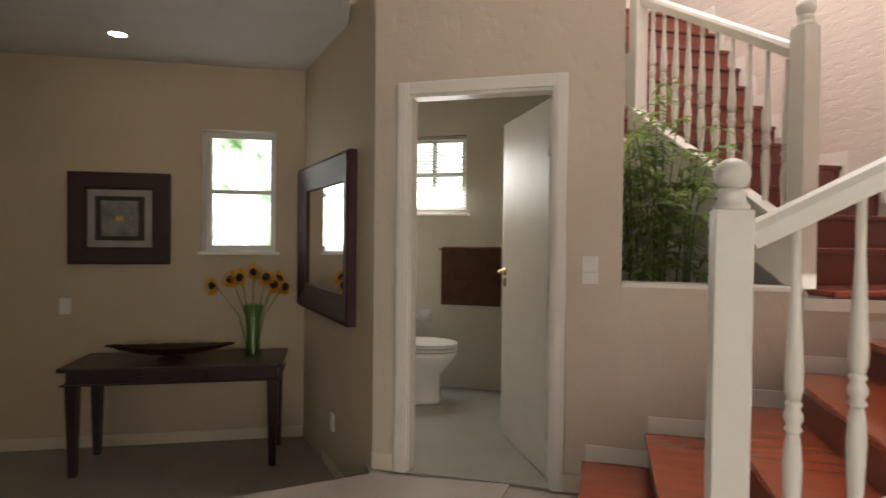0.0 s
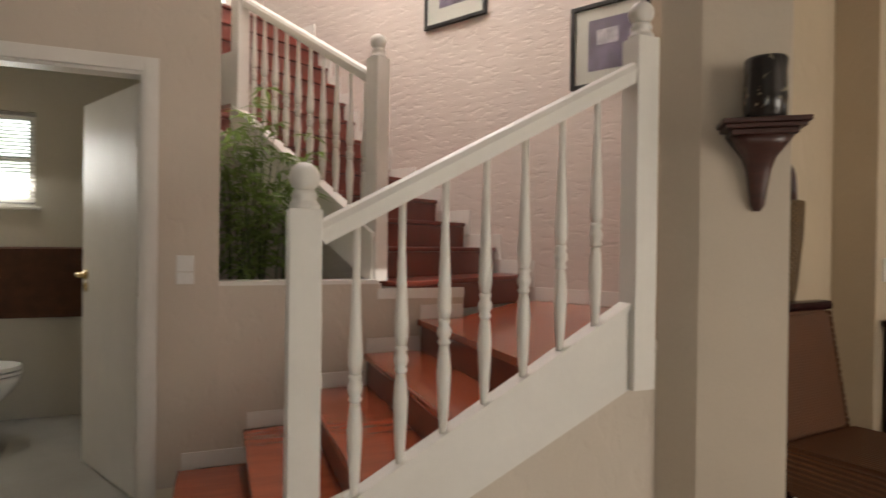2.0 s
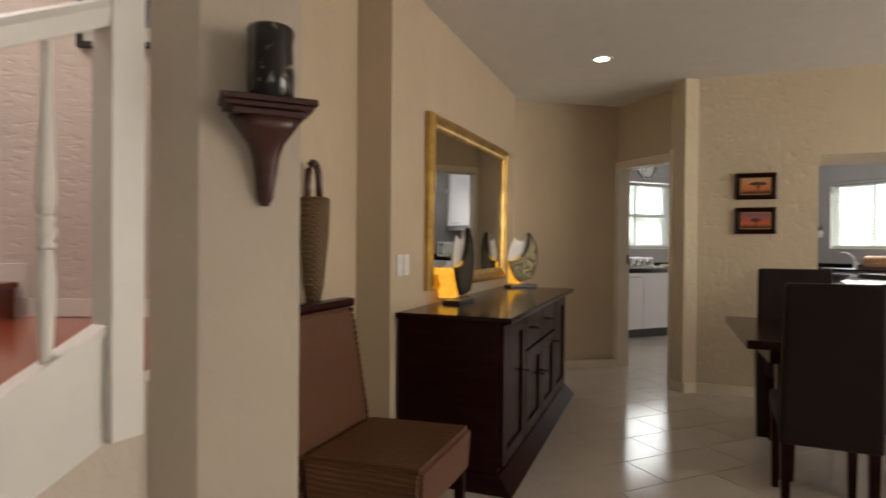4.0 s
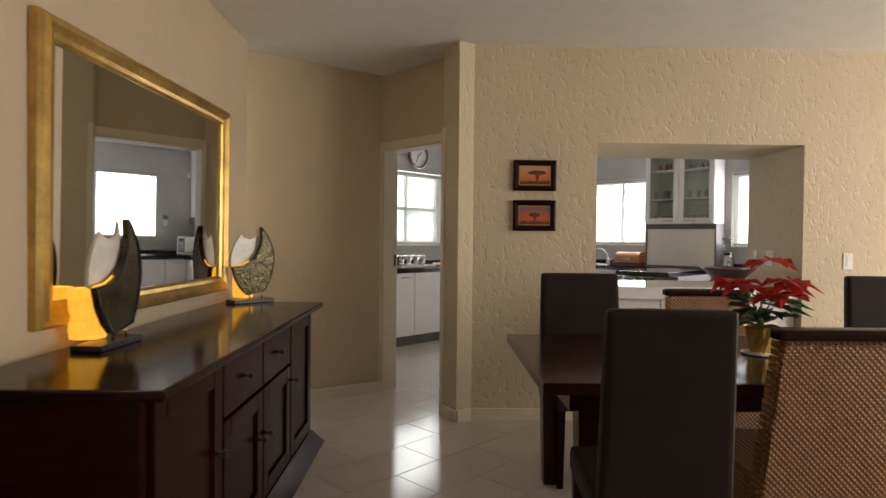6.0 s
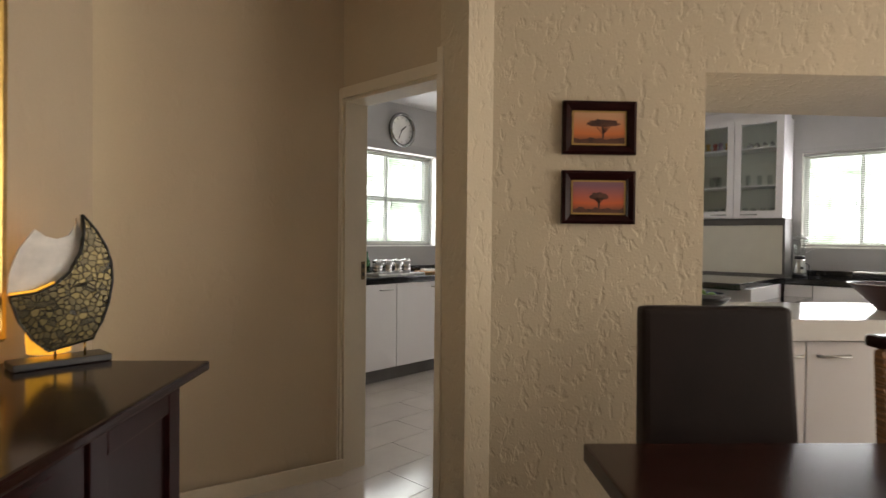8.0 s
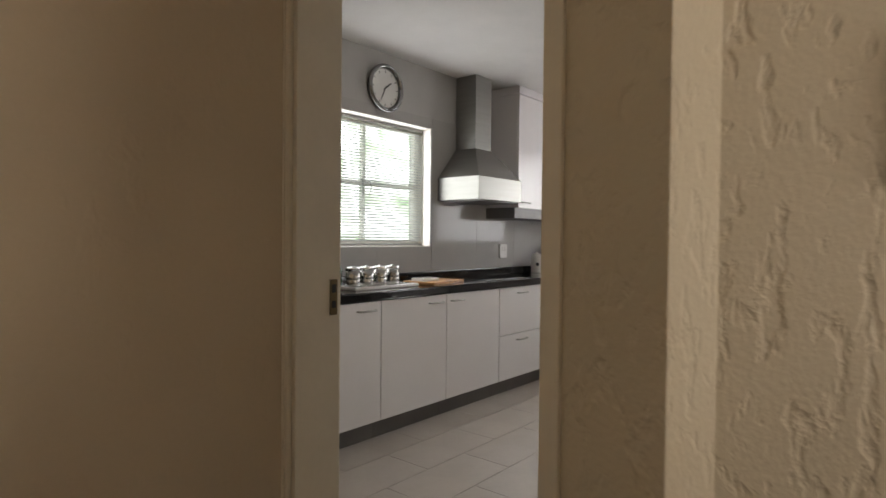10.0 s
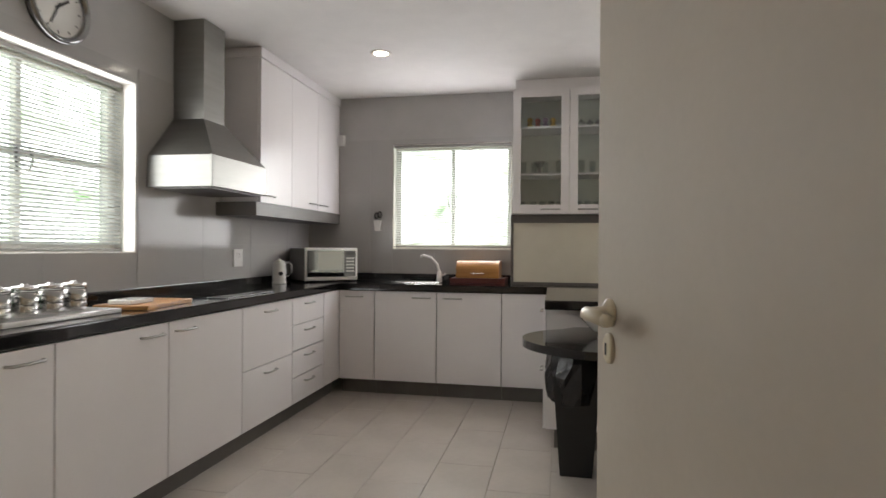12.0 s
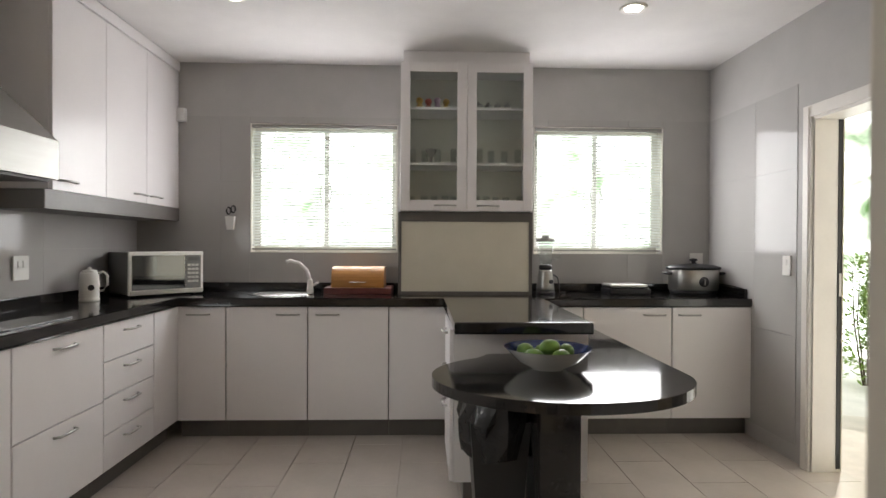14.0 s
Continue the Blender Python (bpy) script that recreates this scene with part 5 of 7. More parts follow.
# planter and its bamboo-like plant
bm = B()
prism(bm, [(0.287, 0.142), (1.05, 0.142), (1.02, 0.9), (0.287, 1.2)], 0.0, 0.96)
structure("planter_bed", bm, material("dark_soil", (0.06, 0.045, 0.035), 0.95, vary=0.4, scale=20, bump=0.8, depth=0.02), "dark soil in the built-in planter", "planter", STAIR)
e = thing("bamboo_plant", STAIR @ pose(0.52, 0.40, 0.96), "leafy green bamboo-like plant in the stairside planter", "plant")
rng = random.Random(11)
leaves = B()
M_CANE = material("plant_stem", (0.06, 0.08, 0.025), 0.6)
for k in range(20):
    bx, by = rng.uniform(-0.19, 0.10), rng.uniform(-0.2, 0.25)
    hgt = rng.uniform(0.55, 0.95) if k > 2 else rng.uniform(0.95, 1.1)
    lx, ly = rng.uniform(-0.16, 0.2), rng.uniform(-0.2, 0.12)
    line = [Vector((bx + lx * (t * t), by + ly * (t * t), hgt * t)) for t in (0, 0.25, 0.5, 0.75, 1.0)]
    part("stem", tube(B(), line, 0.006, 5, 0.002), M_CANE, e)
    for i in range(54):
        node = 0.14 + 0.86 * (i // 6) / 8.0
        if i % 6 == 0:
            twig = Vector((max(-0.2 - bx, rng.gauss(0, 0.055)), rng.gauss(0, 0.055), rng.gauss(0, 0.025)))
            fan = rng.uniform(0, 2 * math.pi)
        p = Vector((bx + lx * node * node, by + ly * node * node, hgt * node)) + twig
        a, dip, ln, wd = fan + (i % 6 - 2.5) * 0.55 + rng.uniform(-0.2, 0.2), rng.uniform(-0.35, 0.35), rng.uniform(0.09, 0.16), rng.uniform(0.011, 0.017)
        d = Vector((math.cos(a), math.sin(a), dip)).normalized()
        side = d.cross(Vector((0, 0, 1))).normalized() * wd
        mid = p + d * ln * 0.45 + Vector((0, 0, 0.006))
        v = [leaves.verts.new(q) for q in (p, mid + side, p + d * ln - Vector((0, 0, ln * 0.2)), mid - side)]
        c = leaves.verts.new(mid - Vector((0, 0, 0.004)))
        for i0, i1 in ((0, 1), (1, 2), (2, 3), (3, 0)):
            leaves.faces.new((v[i0], v[i1], c))
tagged(part("leaves", leaves, leafy("bamboo_leaf", (0.19, 0.27, 0.075), 0.4), e), kind="stuff")


def framed_picture(name, m, w, h, frame_w, mat, draw, label, mount=0.0, depth=0.03):
    """A picture hung with its centre at the local origin, its face toward -y; draw: rows of (x0, z0, x1, z1, material)."""
    e = thing(name, m, label, "picture")
    for bx in ((-w / 2, -h / 2, -w / 2 + frame_w, h / 2), (w / 2 - frame_w, -h / 2, w / 2, h / 2), (-w / 2 + frame_w, -h / 2, w / 2 - frame_w, -h / 2 + frame_w),
               (-w / 2 + frame_w, h / 2 - frame_w, w / 2 - frame_w, h / 2)):
        bm = B()
        box(bm, bx[0], -depth, bx[1], bx[2], 0, bx[3], 0.004)
        part("frame_side", bm, mat, e)
    bm = B()
    box(bm, -w / 2 + frame_w, -0.012, -h / 2 + frame_w, w / 2 - frame_w, -0.002, h / 2 - frame_w)
    part("mount", bm, material("mount_card", (0.66, 0.63, 0.58) if mount else (0.3, 0.3, 0.3), 0.8, vary=0.03), e)
    for k, (x0, z0, x1, z1, mm) in enumerate(draw):
        bm = B()
        box(bm, x0, -0.0135 - 0.0005 * k, z0, x1, -0.0125, z1)
        part("print", bm, mm, e)
    bm = B()
    box(bm, -w / 2 + frame_w, -0.0205, -h / 2 + frame_w, w / 2 - frame_w, -0.0185, h / 2 - frame_w)
    g = part("picture_glass", bm, M_GLASS, e)
    g.visible_shadow = False
    return e


M_LILAC = material("violet_print", (0.20, 0.15, 0.24), 0.6, vary=0.5, scale=6, fine=14)
M_BLOOM = material("white_bloom_print", (0.6, 0.55, 0.62), 0.6, vary=0.3, scale=18)
framed_picture("framed_print", FLIGHT @ pose(0.84, 0.004, 3.32, 0, 0, 180), 0.62, 0.66, 0.03, M_BLACK, [(-0.16, -0.18, 0.16, 0.18, M_LILAC), (-0.08, -0.05, 0.07, 0.12, M_BLOOM)],
               "black framed violet flower print on a white mount", 1)
framed_picture("framed_print", FLIGHT @ pose(-0.46, 0.004, 2.56, 0, 0, 180), 0.55, 0.56, 0.03, M_BLACK, [(-0.15, -0.17, 0.15, 0.17, M_LILAC), (-0.09, 0.0, 0.06, 0.10, M_BLOOM)],
               "black framed violet flower print on a white mount", 1)

# ---------------------------------------------------------------- dining room
def mitred_frame(parent, w, h, profile, mat, name="frame_side"):
    """Four mitred mouldings round a field, face toward -y; profile: (inset from the outer edge, depth)."""
    for ax, sg in ((0, -1), (0, 1), (1, -1), (1, 1)):
        ends = []
        for e_s in (-1, 1):
            pts = []
            for t, d in profile:
                a, b = e_s * ((w if ax == 0 else h) / 2 - t), sg * ((h if ax == 0 else w) / 2 - t)
                pts.append((a, -d, b) if ax == 0 else (b, -d, a))
            ends.append(pts)
        part(name, hull_between(B(), *ends), mat, parent)


def plate(bm, outline, y0, y1):
    """A flat shape in x and z with a thickness along y."""
    return hull_between(bm, [(x, y0, z) for x, z in outline], [(x, y1, z) for x, z in outline])


# sideboard
M_KNOB = material("dark_bronze_knob", (0.05, 0.035, 0.025), 0.35, 0.8)
SB = dining(-4.535, -6.80)
e = thing("sideboard", SB, "dark mahogany sideboard with panelled doors and two drawers", "sideboard")
bm = B()
box(bm, 0.0, 0.03, 0.09, 0.545, 2.07, 0.845, 0.003)
part("body", bm, M_DARK, e)
bm = B()
box(bm, 0.0, -0.005, 0.8455, 0.62, 2.12, 0.876, 0.008)
part("top", bm, M_DARKTOP, e, "polished dark top")
bm = B()
hull_between(bm, [(0, -0.01, 0), (0.63, -0.01, 0), (0.63, 2.14, 0), (0, 2.12, 0)], [(0, 0.02, 0.09), (0.56, 0.02, 0.09), (0.56, 2.08, 0.09), (0, 2.08, 0.09)])
part("plinth", bm, M_DARK, e)


def panel_door(parent, y0, y1, z0, z1, knob=None):
    s = 0.075
    bm = B()
    for b in ((y0, z0, y0 + s, z1), (y1 - s, z0, y1, z1), (y0 + s, z0, y1 - s, z0 + s), (y0 + s, z1 - s, y1 - s, z1)):
        box(bm, 0.547, b[0] + 0.002, b[1] + 0.002, 0.566, b[2] - 0.0, b[3] - 0.002, 0.003)
    d = part("door", bm, M_DARK, parent)
    bm = B()
    box(bm, 0.547, y0 + s, z0 + s, 0.554, y1 - s, z1 - s)
    part("panel", bm, M_DARK, d)
    if knob:
        bm = B()
        lathe(bm, [(0.006, 0), (0.006, 0.012), (0.014, 0.02), (0.012, 0.03), (0.0, 0.033)], 14, pose(0.566, knob[0], knob[1], 0, 90, 0), close=False)
        part("knob", bm, M_KNOB, d, "dark bronze knob")


panel_door(e, 0.06, 0.56, 0.11, 0.83, (0.52, 0.52))
panel_door(e, 1.54, 2.02, 0.11, 0.83, (1.585, 0.52))
for y0, y1, ky in ((0.575, 1.045, 1.005), (1.055, 1.525, 1.10)):
    panel_door(e, y0, y1, 0.11, 0.61, (ky, 0.40))
    bm = B()
    box(bm, 0.547, y0, 0.625, 0.565, y1, 0.825, 0.004)
    d = part("drawer_front", bm, M_DARK, e)
    bm = B()
    lathe(bm, [(0.006, 0), (0.006, 0.012), (0.014, 0.02), (0.012, 0.03), (0.0, 0.033)], 14, pose(0.565, (y0 + y1) / 2, 0.725, 0, 90, 0), close=False)
    part("knob", bm, M_KNOB, d, "dark bronze knob")

# gilt mirror
e = thing("wall_mirror", dining(-4.52, -5.60, 1.487, 88.0) @ pose(0, 0, 0, 0.5, 0, 0), "large gilt framed wall mirror over the sideboard", "mirror")
mitred_frame(e, 1.58, 1.06, [(0, 0.0), (0, 0.028), (0.012, 0.045), (0.035, 0.05), (0.06, 0.034), (0.078, 0.03), (0.09, 0.02), (0.09, 0.0)], M_GOLD)
bm = B()
box(bm, -0.708, -0.014, -0.448, 0.708, -0.004, 0.448)
part("glass", bm, M_MIRROR, e, "clear mirror glass")

# shell lamps
def shard_mosaic():
    """Shards of dark gold shell in black grout."""
    m = material("gold_shell_mosaic", (0.15, 0.115, 0.055), 0.25, 0.6, vary=0.5, scale=26, fine=40, bump=0.5, depth=0.003)
    n, l = m.node_tree.nodes, m.node_tree.links
    co, tone, edge = n.new("ShaderNodeTexCoord"), n.new("ShaderNodeTexVoronoi"), n.new("ShaderNodeTexVoronoi")
    edge.feature = "DISTANCE_TO_EDGE"
    sep, ramp, line, mul = n.new("ShaderNodeSeparateColor"), n.new("ShaderNodeValToRGB"), n.new("ShaderNodeValToRGB"), n.new("ShaderNodeMix")
    for v in (tone, edge):
        v.inputs["Scale"].default_value = 58
        l.new(co.outputs["Object"], v.inputs["Vector"])
    l.new(tone.outputs["Color"], sep.inputs[0])
    l.new(sep.outputs[0], ramp.inputs[0])
    ramp.color_ramp.elements[0].color, ramp.color_ramp.elements[1].color = (0.035, 0.027, 0.009, 1), (0.10, 0.074, 0.024, 1)
    l.new(edge.outputs["Distance"], line.inputs[0])
    line.color_ramp.elements[0].color = (0.15, 0.15, 0.15, 1)
    line.color_ramp.elements[0].position, line.color_ramp.elements[1].position = 0.03, 0.09
    mul.data_type, mul.blend_type = "RGBA", "MULTIPLY"
    mul.inputs["Factor"].default_value = 1.0
    l.new(ramp.outputs[0], mul.inputs["A"])
    l.new(line.outputs[0], mul.inputs["B"])
    l.new(mul.outputs["Result"], n["Principled BSDF"].inputs["Base Color"])
    l.new(line.outputs[0], [k for k in n if k.type == "BUMP"][0].inputs["Height"])
    return m


M_MOSAIC = shard_mosaic()
M_SHELL = material("white_capiz_shell", (0.72, 0.68, 0.63), 0.3, vary=0.15, scale=16, fine=40, bump=0.1)
M_AMBER = material("lit_amber_shell", (0.80, 0.45, 0.08), 0.4, vary=0.4, scale=16, emit=(1.0, 0.47, 0.04), power=0.9)
EYE = [(0.049, 0.46), (0.087, 0.412), (0.115, 0.362), (0.131, 0.312), (0.134, 0.253), (0.123, 0.184), (0.103, 0.124), (0.079, 0.075), (-0.042, 0.05),
       (-0.082, 0.09), (-0.114, 0.144), (-0.133, 0.208)]
INNER = [(-0.134, 0.218), (-0.070, 0.225), (-0.022, 0.248), (0.018, 0.287), (0.046, 0.346), (0.054, 0.401)]
WHITE = [(0.042, 0.45), (0.041, 0.426), (0.023, 0.396), (-0.006, 0.383), (-0.038, 0.391), (-0.066, 0.413), (-0.106, 0.352), (-0.130, 0.283), (-0.133, 0.223),
         (-0.07, 0.20), (-0.02, 0.225), (0.03, 0.27), (0.062, 0.34), (0.058, 0.40)]


def shell_lamp(m, label):
    """A crescent of mosaic, a white shell leaf behind it and a lit amber drum at the back; the front faces -y."""
    e = thing("table_lamp", m, label, "lamp", "shell lamps")
    bm = B()
    box(bm, -0.13, -0.055, 0.0, 0.13, 0.055, 0.022, 0.004)
    part("base", bm, M_BLACK, e, "black lacquered base")
    part("moon_shell", plate(B(), EYE + INNER, -0.045, -0.02), M_MOSAIC, e, "dark gold mosaic crescent")
    rim = [Vector((x, -0.0475, z)) for x, z in EYE + INNER]
    part("rim", tube(B(), rim + rim[:1], 0.0035, 6), M_BLACK, e, "thin dark metal rim")
    part("white_shell", plate(B(), WHITE, -0.012, 0.0), M_SHELL, e, "pale capiz shell leaf")
    bm = lathe(B(), [(0.058, 0.03), (0.061, 0.06), (0.061, 0.21), (0.057, 0.21), (0.057, 0.05)], 26, pose(-0.012, 0.066, 0), close=False)
    part("amber_shade", bm, M_AMBER, e, "glowing amber shell drum")
    part("lit_slot", tube(B(), [Vector((x, -0.03, z + 0.006)) for x, z in INNER[:3]], 0.004, 6), M_AMBER, e, "amber light along the slot")
    for x in (-0.02, 0.06):
        part("pin", tube(B(), [(x, -0.03, 0.02), (x, -0.03, 0.075)], 0.004), M_BRASS, e)
    data = bpy.data.lights.new("lamp_bulb", "POINT")
    data.energy, data.color, data.shadow_soft_size = 1.0, (1.0, 0.58, 0.2), 0.03
    b = new("lamp_bulb", data)
    b.matrix_basis = m @ pose(-0.012, 0.066, 0.16)
    return e


shell_lamp(dining(-4.40, -6.19, 0.8765, 88), "crescent shell lamp with a lit amber drum on the sideboard")
shell_lamp(dining(-4.35, -4.74, 0.8765, 46), "crescent shell lamp with a lit amber drum beside the mirror")
e = wall_plate(dining(-4.548, -4.47, 1.12, 90), 0.075, 0.12, [(0, 0)], "bronze switch plate beside the gilt mirror")
e.children[0].data.materials[0] = M_GOLD
for dv in (-6.66, -6.745):
    wall_plate(dining(-4.548, dv, 1.12, 90), 0.07, 0.115, [(0, 0.02)], "white switch plate beside the gilt mirror")
wall_plate(dining(-0.293, -4.212, 1.145), 0.07, 0.115, [(0, 0.02), (0, -0.02)], "white switch plate on the rough plaster")
for dv, w in ((-3.60, 0.06), (-3.80, 0.10)):
    wall_plate(dining(-0.603, dv, 1.15, -90), w, 0.12, [(0, 0)], "white socket in the side of the serving opening", "socket", "socket")

# small sunset pictures
def sky_print(name, low, high):
    m = bpy.data.materials.new(name)
    m.use_nodes = True
    n, l = m.node_tree.nodes, m.node_tree.links
    b = n["Principled BSDF"]
    b.inputs["Roughness"].default_value = 0.5
    co, sep, ramp, nz, mx = n.new("ShaderNodeTexCoord"), n.new("ShaderNodeSeparateXYZ"), n.new("ShaderNodeValToRGB"), n.new("ShaderNodeTexNoise"), n.new("ShaderNodeMath")
    l.new(co.outputs["Generated"], sep.inputs[0])
    nz.inputs["Scale"].default_value = 5
    l.new(co.outputs["Object"], nz.inputs["Vector"])
    mx.operation = "MULTIPLY_ADD"
    l.new(nz.outputs["Fac"], mx.inputs[0])
    mx.inputs[1].default_value = 0.25
    l.new(sep.outputs["Z"], mx.inputs[2])
    el = ramp.color_ramp.elements
    el[0].position, el[0].color = 0.2, (0.10, 0.04, 0.02, 1)
    el[1].position, el[1].color = 1.05, (*high, 1)
    k = el.new(0.45)
    k.color = (*low, 1)
    l.new(mx.outputs[0], ramp.inputs[0])
    l.new(ramp.outputs[0], b.inputs["Base Color"])
    return m


M_SUN1, M_SUN2 = sky_print("sunset_print", (0.62, 0.17, 0.04), (0.55, 0.30, 0.16)), sky_print("dusk_print", (0.60, 0.12, 0.03), (0.22, 0.10, 0.14))
M_INK = material("brown_print_ink", (0.11, 0.036, 0.018), 0.6, vary=0.4, scale=40)
M_LINER = material("gilt_liner", (0.45, 0.30, 0.10), 0.4, 0.6)
for z, mm, blob, label in ((1.727, M_SUN1, (-0.055, -0.006, 0.085, 0.036), "small dark framed sunset picture over the table"),
                           (1.447, M_SUN2, (-0.04, -0.022, 0.045, 0.022), "small dark framed dusk picture below another")):
    e = thing("small_picture", dining(-2.528, -4.216, z), label, "picture", "small sunset pictures")
    mitred_frame(e, 0.30, 0.215, [(0, 0), (0, 0.022), (0.012, 0.03), (0.030, 0.024), (0.038, 0.016), (0.038, 0)], M_DARK)
    bm = B()
    box(bm, -0.112, -0.013, -0.07, 0.112, -0.006, 0.07)
    part("liner", bm, M_LINER, e)
    bm = B()
    box(bm, -0.104, -0.0145, -0.062, 0.104, -0.0132, 0.062)
    part("print", bm, mm, e)
    bm = B()
    cx, cz = (blob[0] + blob[2]) / 2, (blob[1] + blob[3]) / 2
    rng = random.Random(int(z * 1000))
    hw, hh = (blob[2] - blob[0]) / 2, (blob[3] - blob[1]) / 2
    crown = []
    for v in range(0, 360, 10):
        a, k = radians(v), rng.uniform(0.82, 1.1)
        crown.append((cx + hw * k * math.cos(a), cz + hh * k * math.sin(a) * (1.0 if v < 180 else 0.45)))
    plate(bm, crown, -0.0155, -0.0147)
    box(bm, cx - 0.004, -0.0155, -0.042, cx + 0.004, -0.0147, cz)
    for k in range(9):
        x = cx + rng.uniform(-0.6, 0.6) * hw
        tube(bm, [(cx, -0.015, -0.025), (x, -0.015, cz)], 0.0012, 4)
    part("painted_tree", bm, M_INK, e)
    bm = B()
    ridge = [(-0.104, -0.062), (0.104, -0.062)] + [(0.104 - 0.208 * k / 16, -0.045 + rng.uniform(-0.006, 0.008)) for k in range(17)]
    plate(bm, ridge, -0.0152, -0.0147)
    part("painted_ground", bm, M_INK, e)

# serving counter
e = thing("serving_counter", dining(0, 0), "white serving counter in the opening, glossy top", "counter")
bm = B()
box(bm, -2.088, -4.19, 0.86, -0.62, -3.50, 0.95, 0.006)
part("top", bm, M_CERAMIC, e)
for k in range(3):
    a = -2.085 + 0.488 * k
    bm = B()
    box(bm, a, -4.13, 0.10, a + 0.487, -3.60, 0.859)
    part("body", bm, M_CAB, e)
    bm = B()
    box(bm, a + 0.003, -4.15, 0.12, a + 0.484, -4.132, 0.85, 0.002)
    d = part("door", bm, M_CAB, e)
    bm = B()
    x = a + (0.40 if k == 0 else 0.12)
    tube(bm, [(x - 0.07, -4.15, 0.79), (x - 0.06, -4.175, 0.79), (x + 0.06, -4.175, 0.79), (x + 0.07, -4.15, 0.79)], 0.006)
    part("handle", bm, M_STEEL, d)
bm = B()
box(bm, -2.085, -4.09, 0, -0.62, -3.65, 0.099)
part("plinth", bm, M_KICK, e)
M_BOWL = material("oxblood_wood_bowl", (0.07, 0.018, 0.014), 0.3, vary=0.3, scale=5, coat=0.3)
e = thing("serving_bowl", dining(-0.965, -3.86, 0.951), "wide dark red wooden bowl on the serving counter", "bowl")
bm = B()
lathe(bm, [(0.075, 0), (0.08, 0.008), (0.12, 0.05), (0.185, 0.115), (0.20, 0.128), (0.19, 0.128), (0.11, 0.05), (0.0, 0.02)], 36, close=False)
part("bowl_shell", bm, M_BOWL, e)
e = thing("small_bowl", dining(-1.86, -3.80, 0.951), "small black bowl on the serving counter", "bowl")
bm = B()
lathe(bm, [(0.04, 0), (0.09, 0.035), (0.11, 0.055), (0.104, 0.055), (0.03, 0.01)], 26, close=False)
part("bowl_shell", bm, M_BLACK, e)

# dining table
e = thing("dining_table", dining(-2.82, -6.19), "long dark brown dining table with a polished top", "table")
bm = B()
box(bm, 0, 0, 0.705, 2.05, 1.10, 0.752, 0.006)
part("tabletop", bm, M_WENGE, e)
bm = B()
box(bm, 0.12, 0.10, 0.62, 1.93, 1.0, 0.7045)
part("apron", bm, M_WENGE, e)
for x in (0.16, 1.79):
    for y in (0.12, 0.87):
        bm = B()
        hull_between(bm, [(x + 0.015, y + 0.015, 0), (x + 0.085, y + 0.015, 0), (x + 0.085, y + 0.085, 0), (x + 0.015, y + 0.085, 0)],
                     [(x, y, 0.62), (x + 0.10, y, 0.62), (x + 0.10, y + 0.10, 0.62), (x, y + 0.10, 0.62)])
        part("leg", bm, M_WENGE, e)


def soft_chair(m, w, label, group):
    """A high-backed upholstered dining chair; it faces -y, its back at +y."""
    e = thing("dining_chair", m, label, "chair", group)
    bm = B()
    box(bm, -w / 2, -0.44, 0.40, w / 2, 0.0, 0.50, 0.025)
    part("seat", bm, M_LEATHER, e)
    bm = B()
    a, b = [(-0.005, 0.36), (0.075, 0.36)], [(0.065, 1.08), (0.125, 1.08)]
    hull_between(bm, [(-w / 2, a[0][0], 0.36), (w / 2, a[0][0], 0.36), (w / 2, a[1][0], 0.36), (-w / 2, a[1][0], 0.36)],
                 [(-w / 2 + 0.012, b[0][0], 1.08), (w / 2 - 0.012, b[0][0], 1.08), (w / 2 - 0.012, b[1][0], 1.08), (-w / 2 + 0.012, b[1][0], 1.08)])
    bmesh.ops.bevel(bm, geom=list(bm.edges), offset=0.022, segments=3, profile=0.6, affect="EDGES")
    part("backrest", bm, M_LEATHER, e)
    for x in (-w / 2 + 0.03, w / 2 - 0.03):
        for y in (-0.40, 0.02):
            bm = B()
            hull_between(bm, [(x - 0.016, y - 0.016, 0), (x + 0.016, y - 0.016, 0), (x + 0.016, y + 0.016, 0), (x - 0.016, y + 0.016, 0)],
                         [(x - 0.022, y - 0.022, 0.41), (x + 0.022, y - 0.022, 0.41), (x + 0.022, y + 0.022, 0.41), (x - 0.022, y + 0.022, 0.41)])
            part("leg", bm, M_DARK, e)
    return e


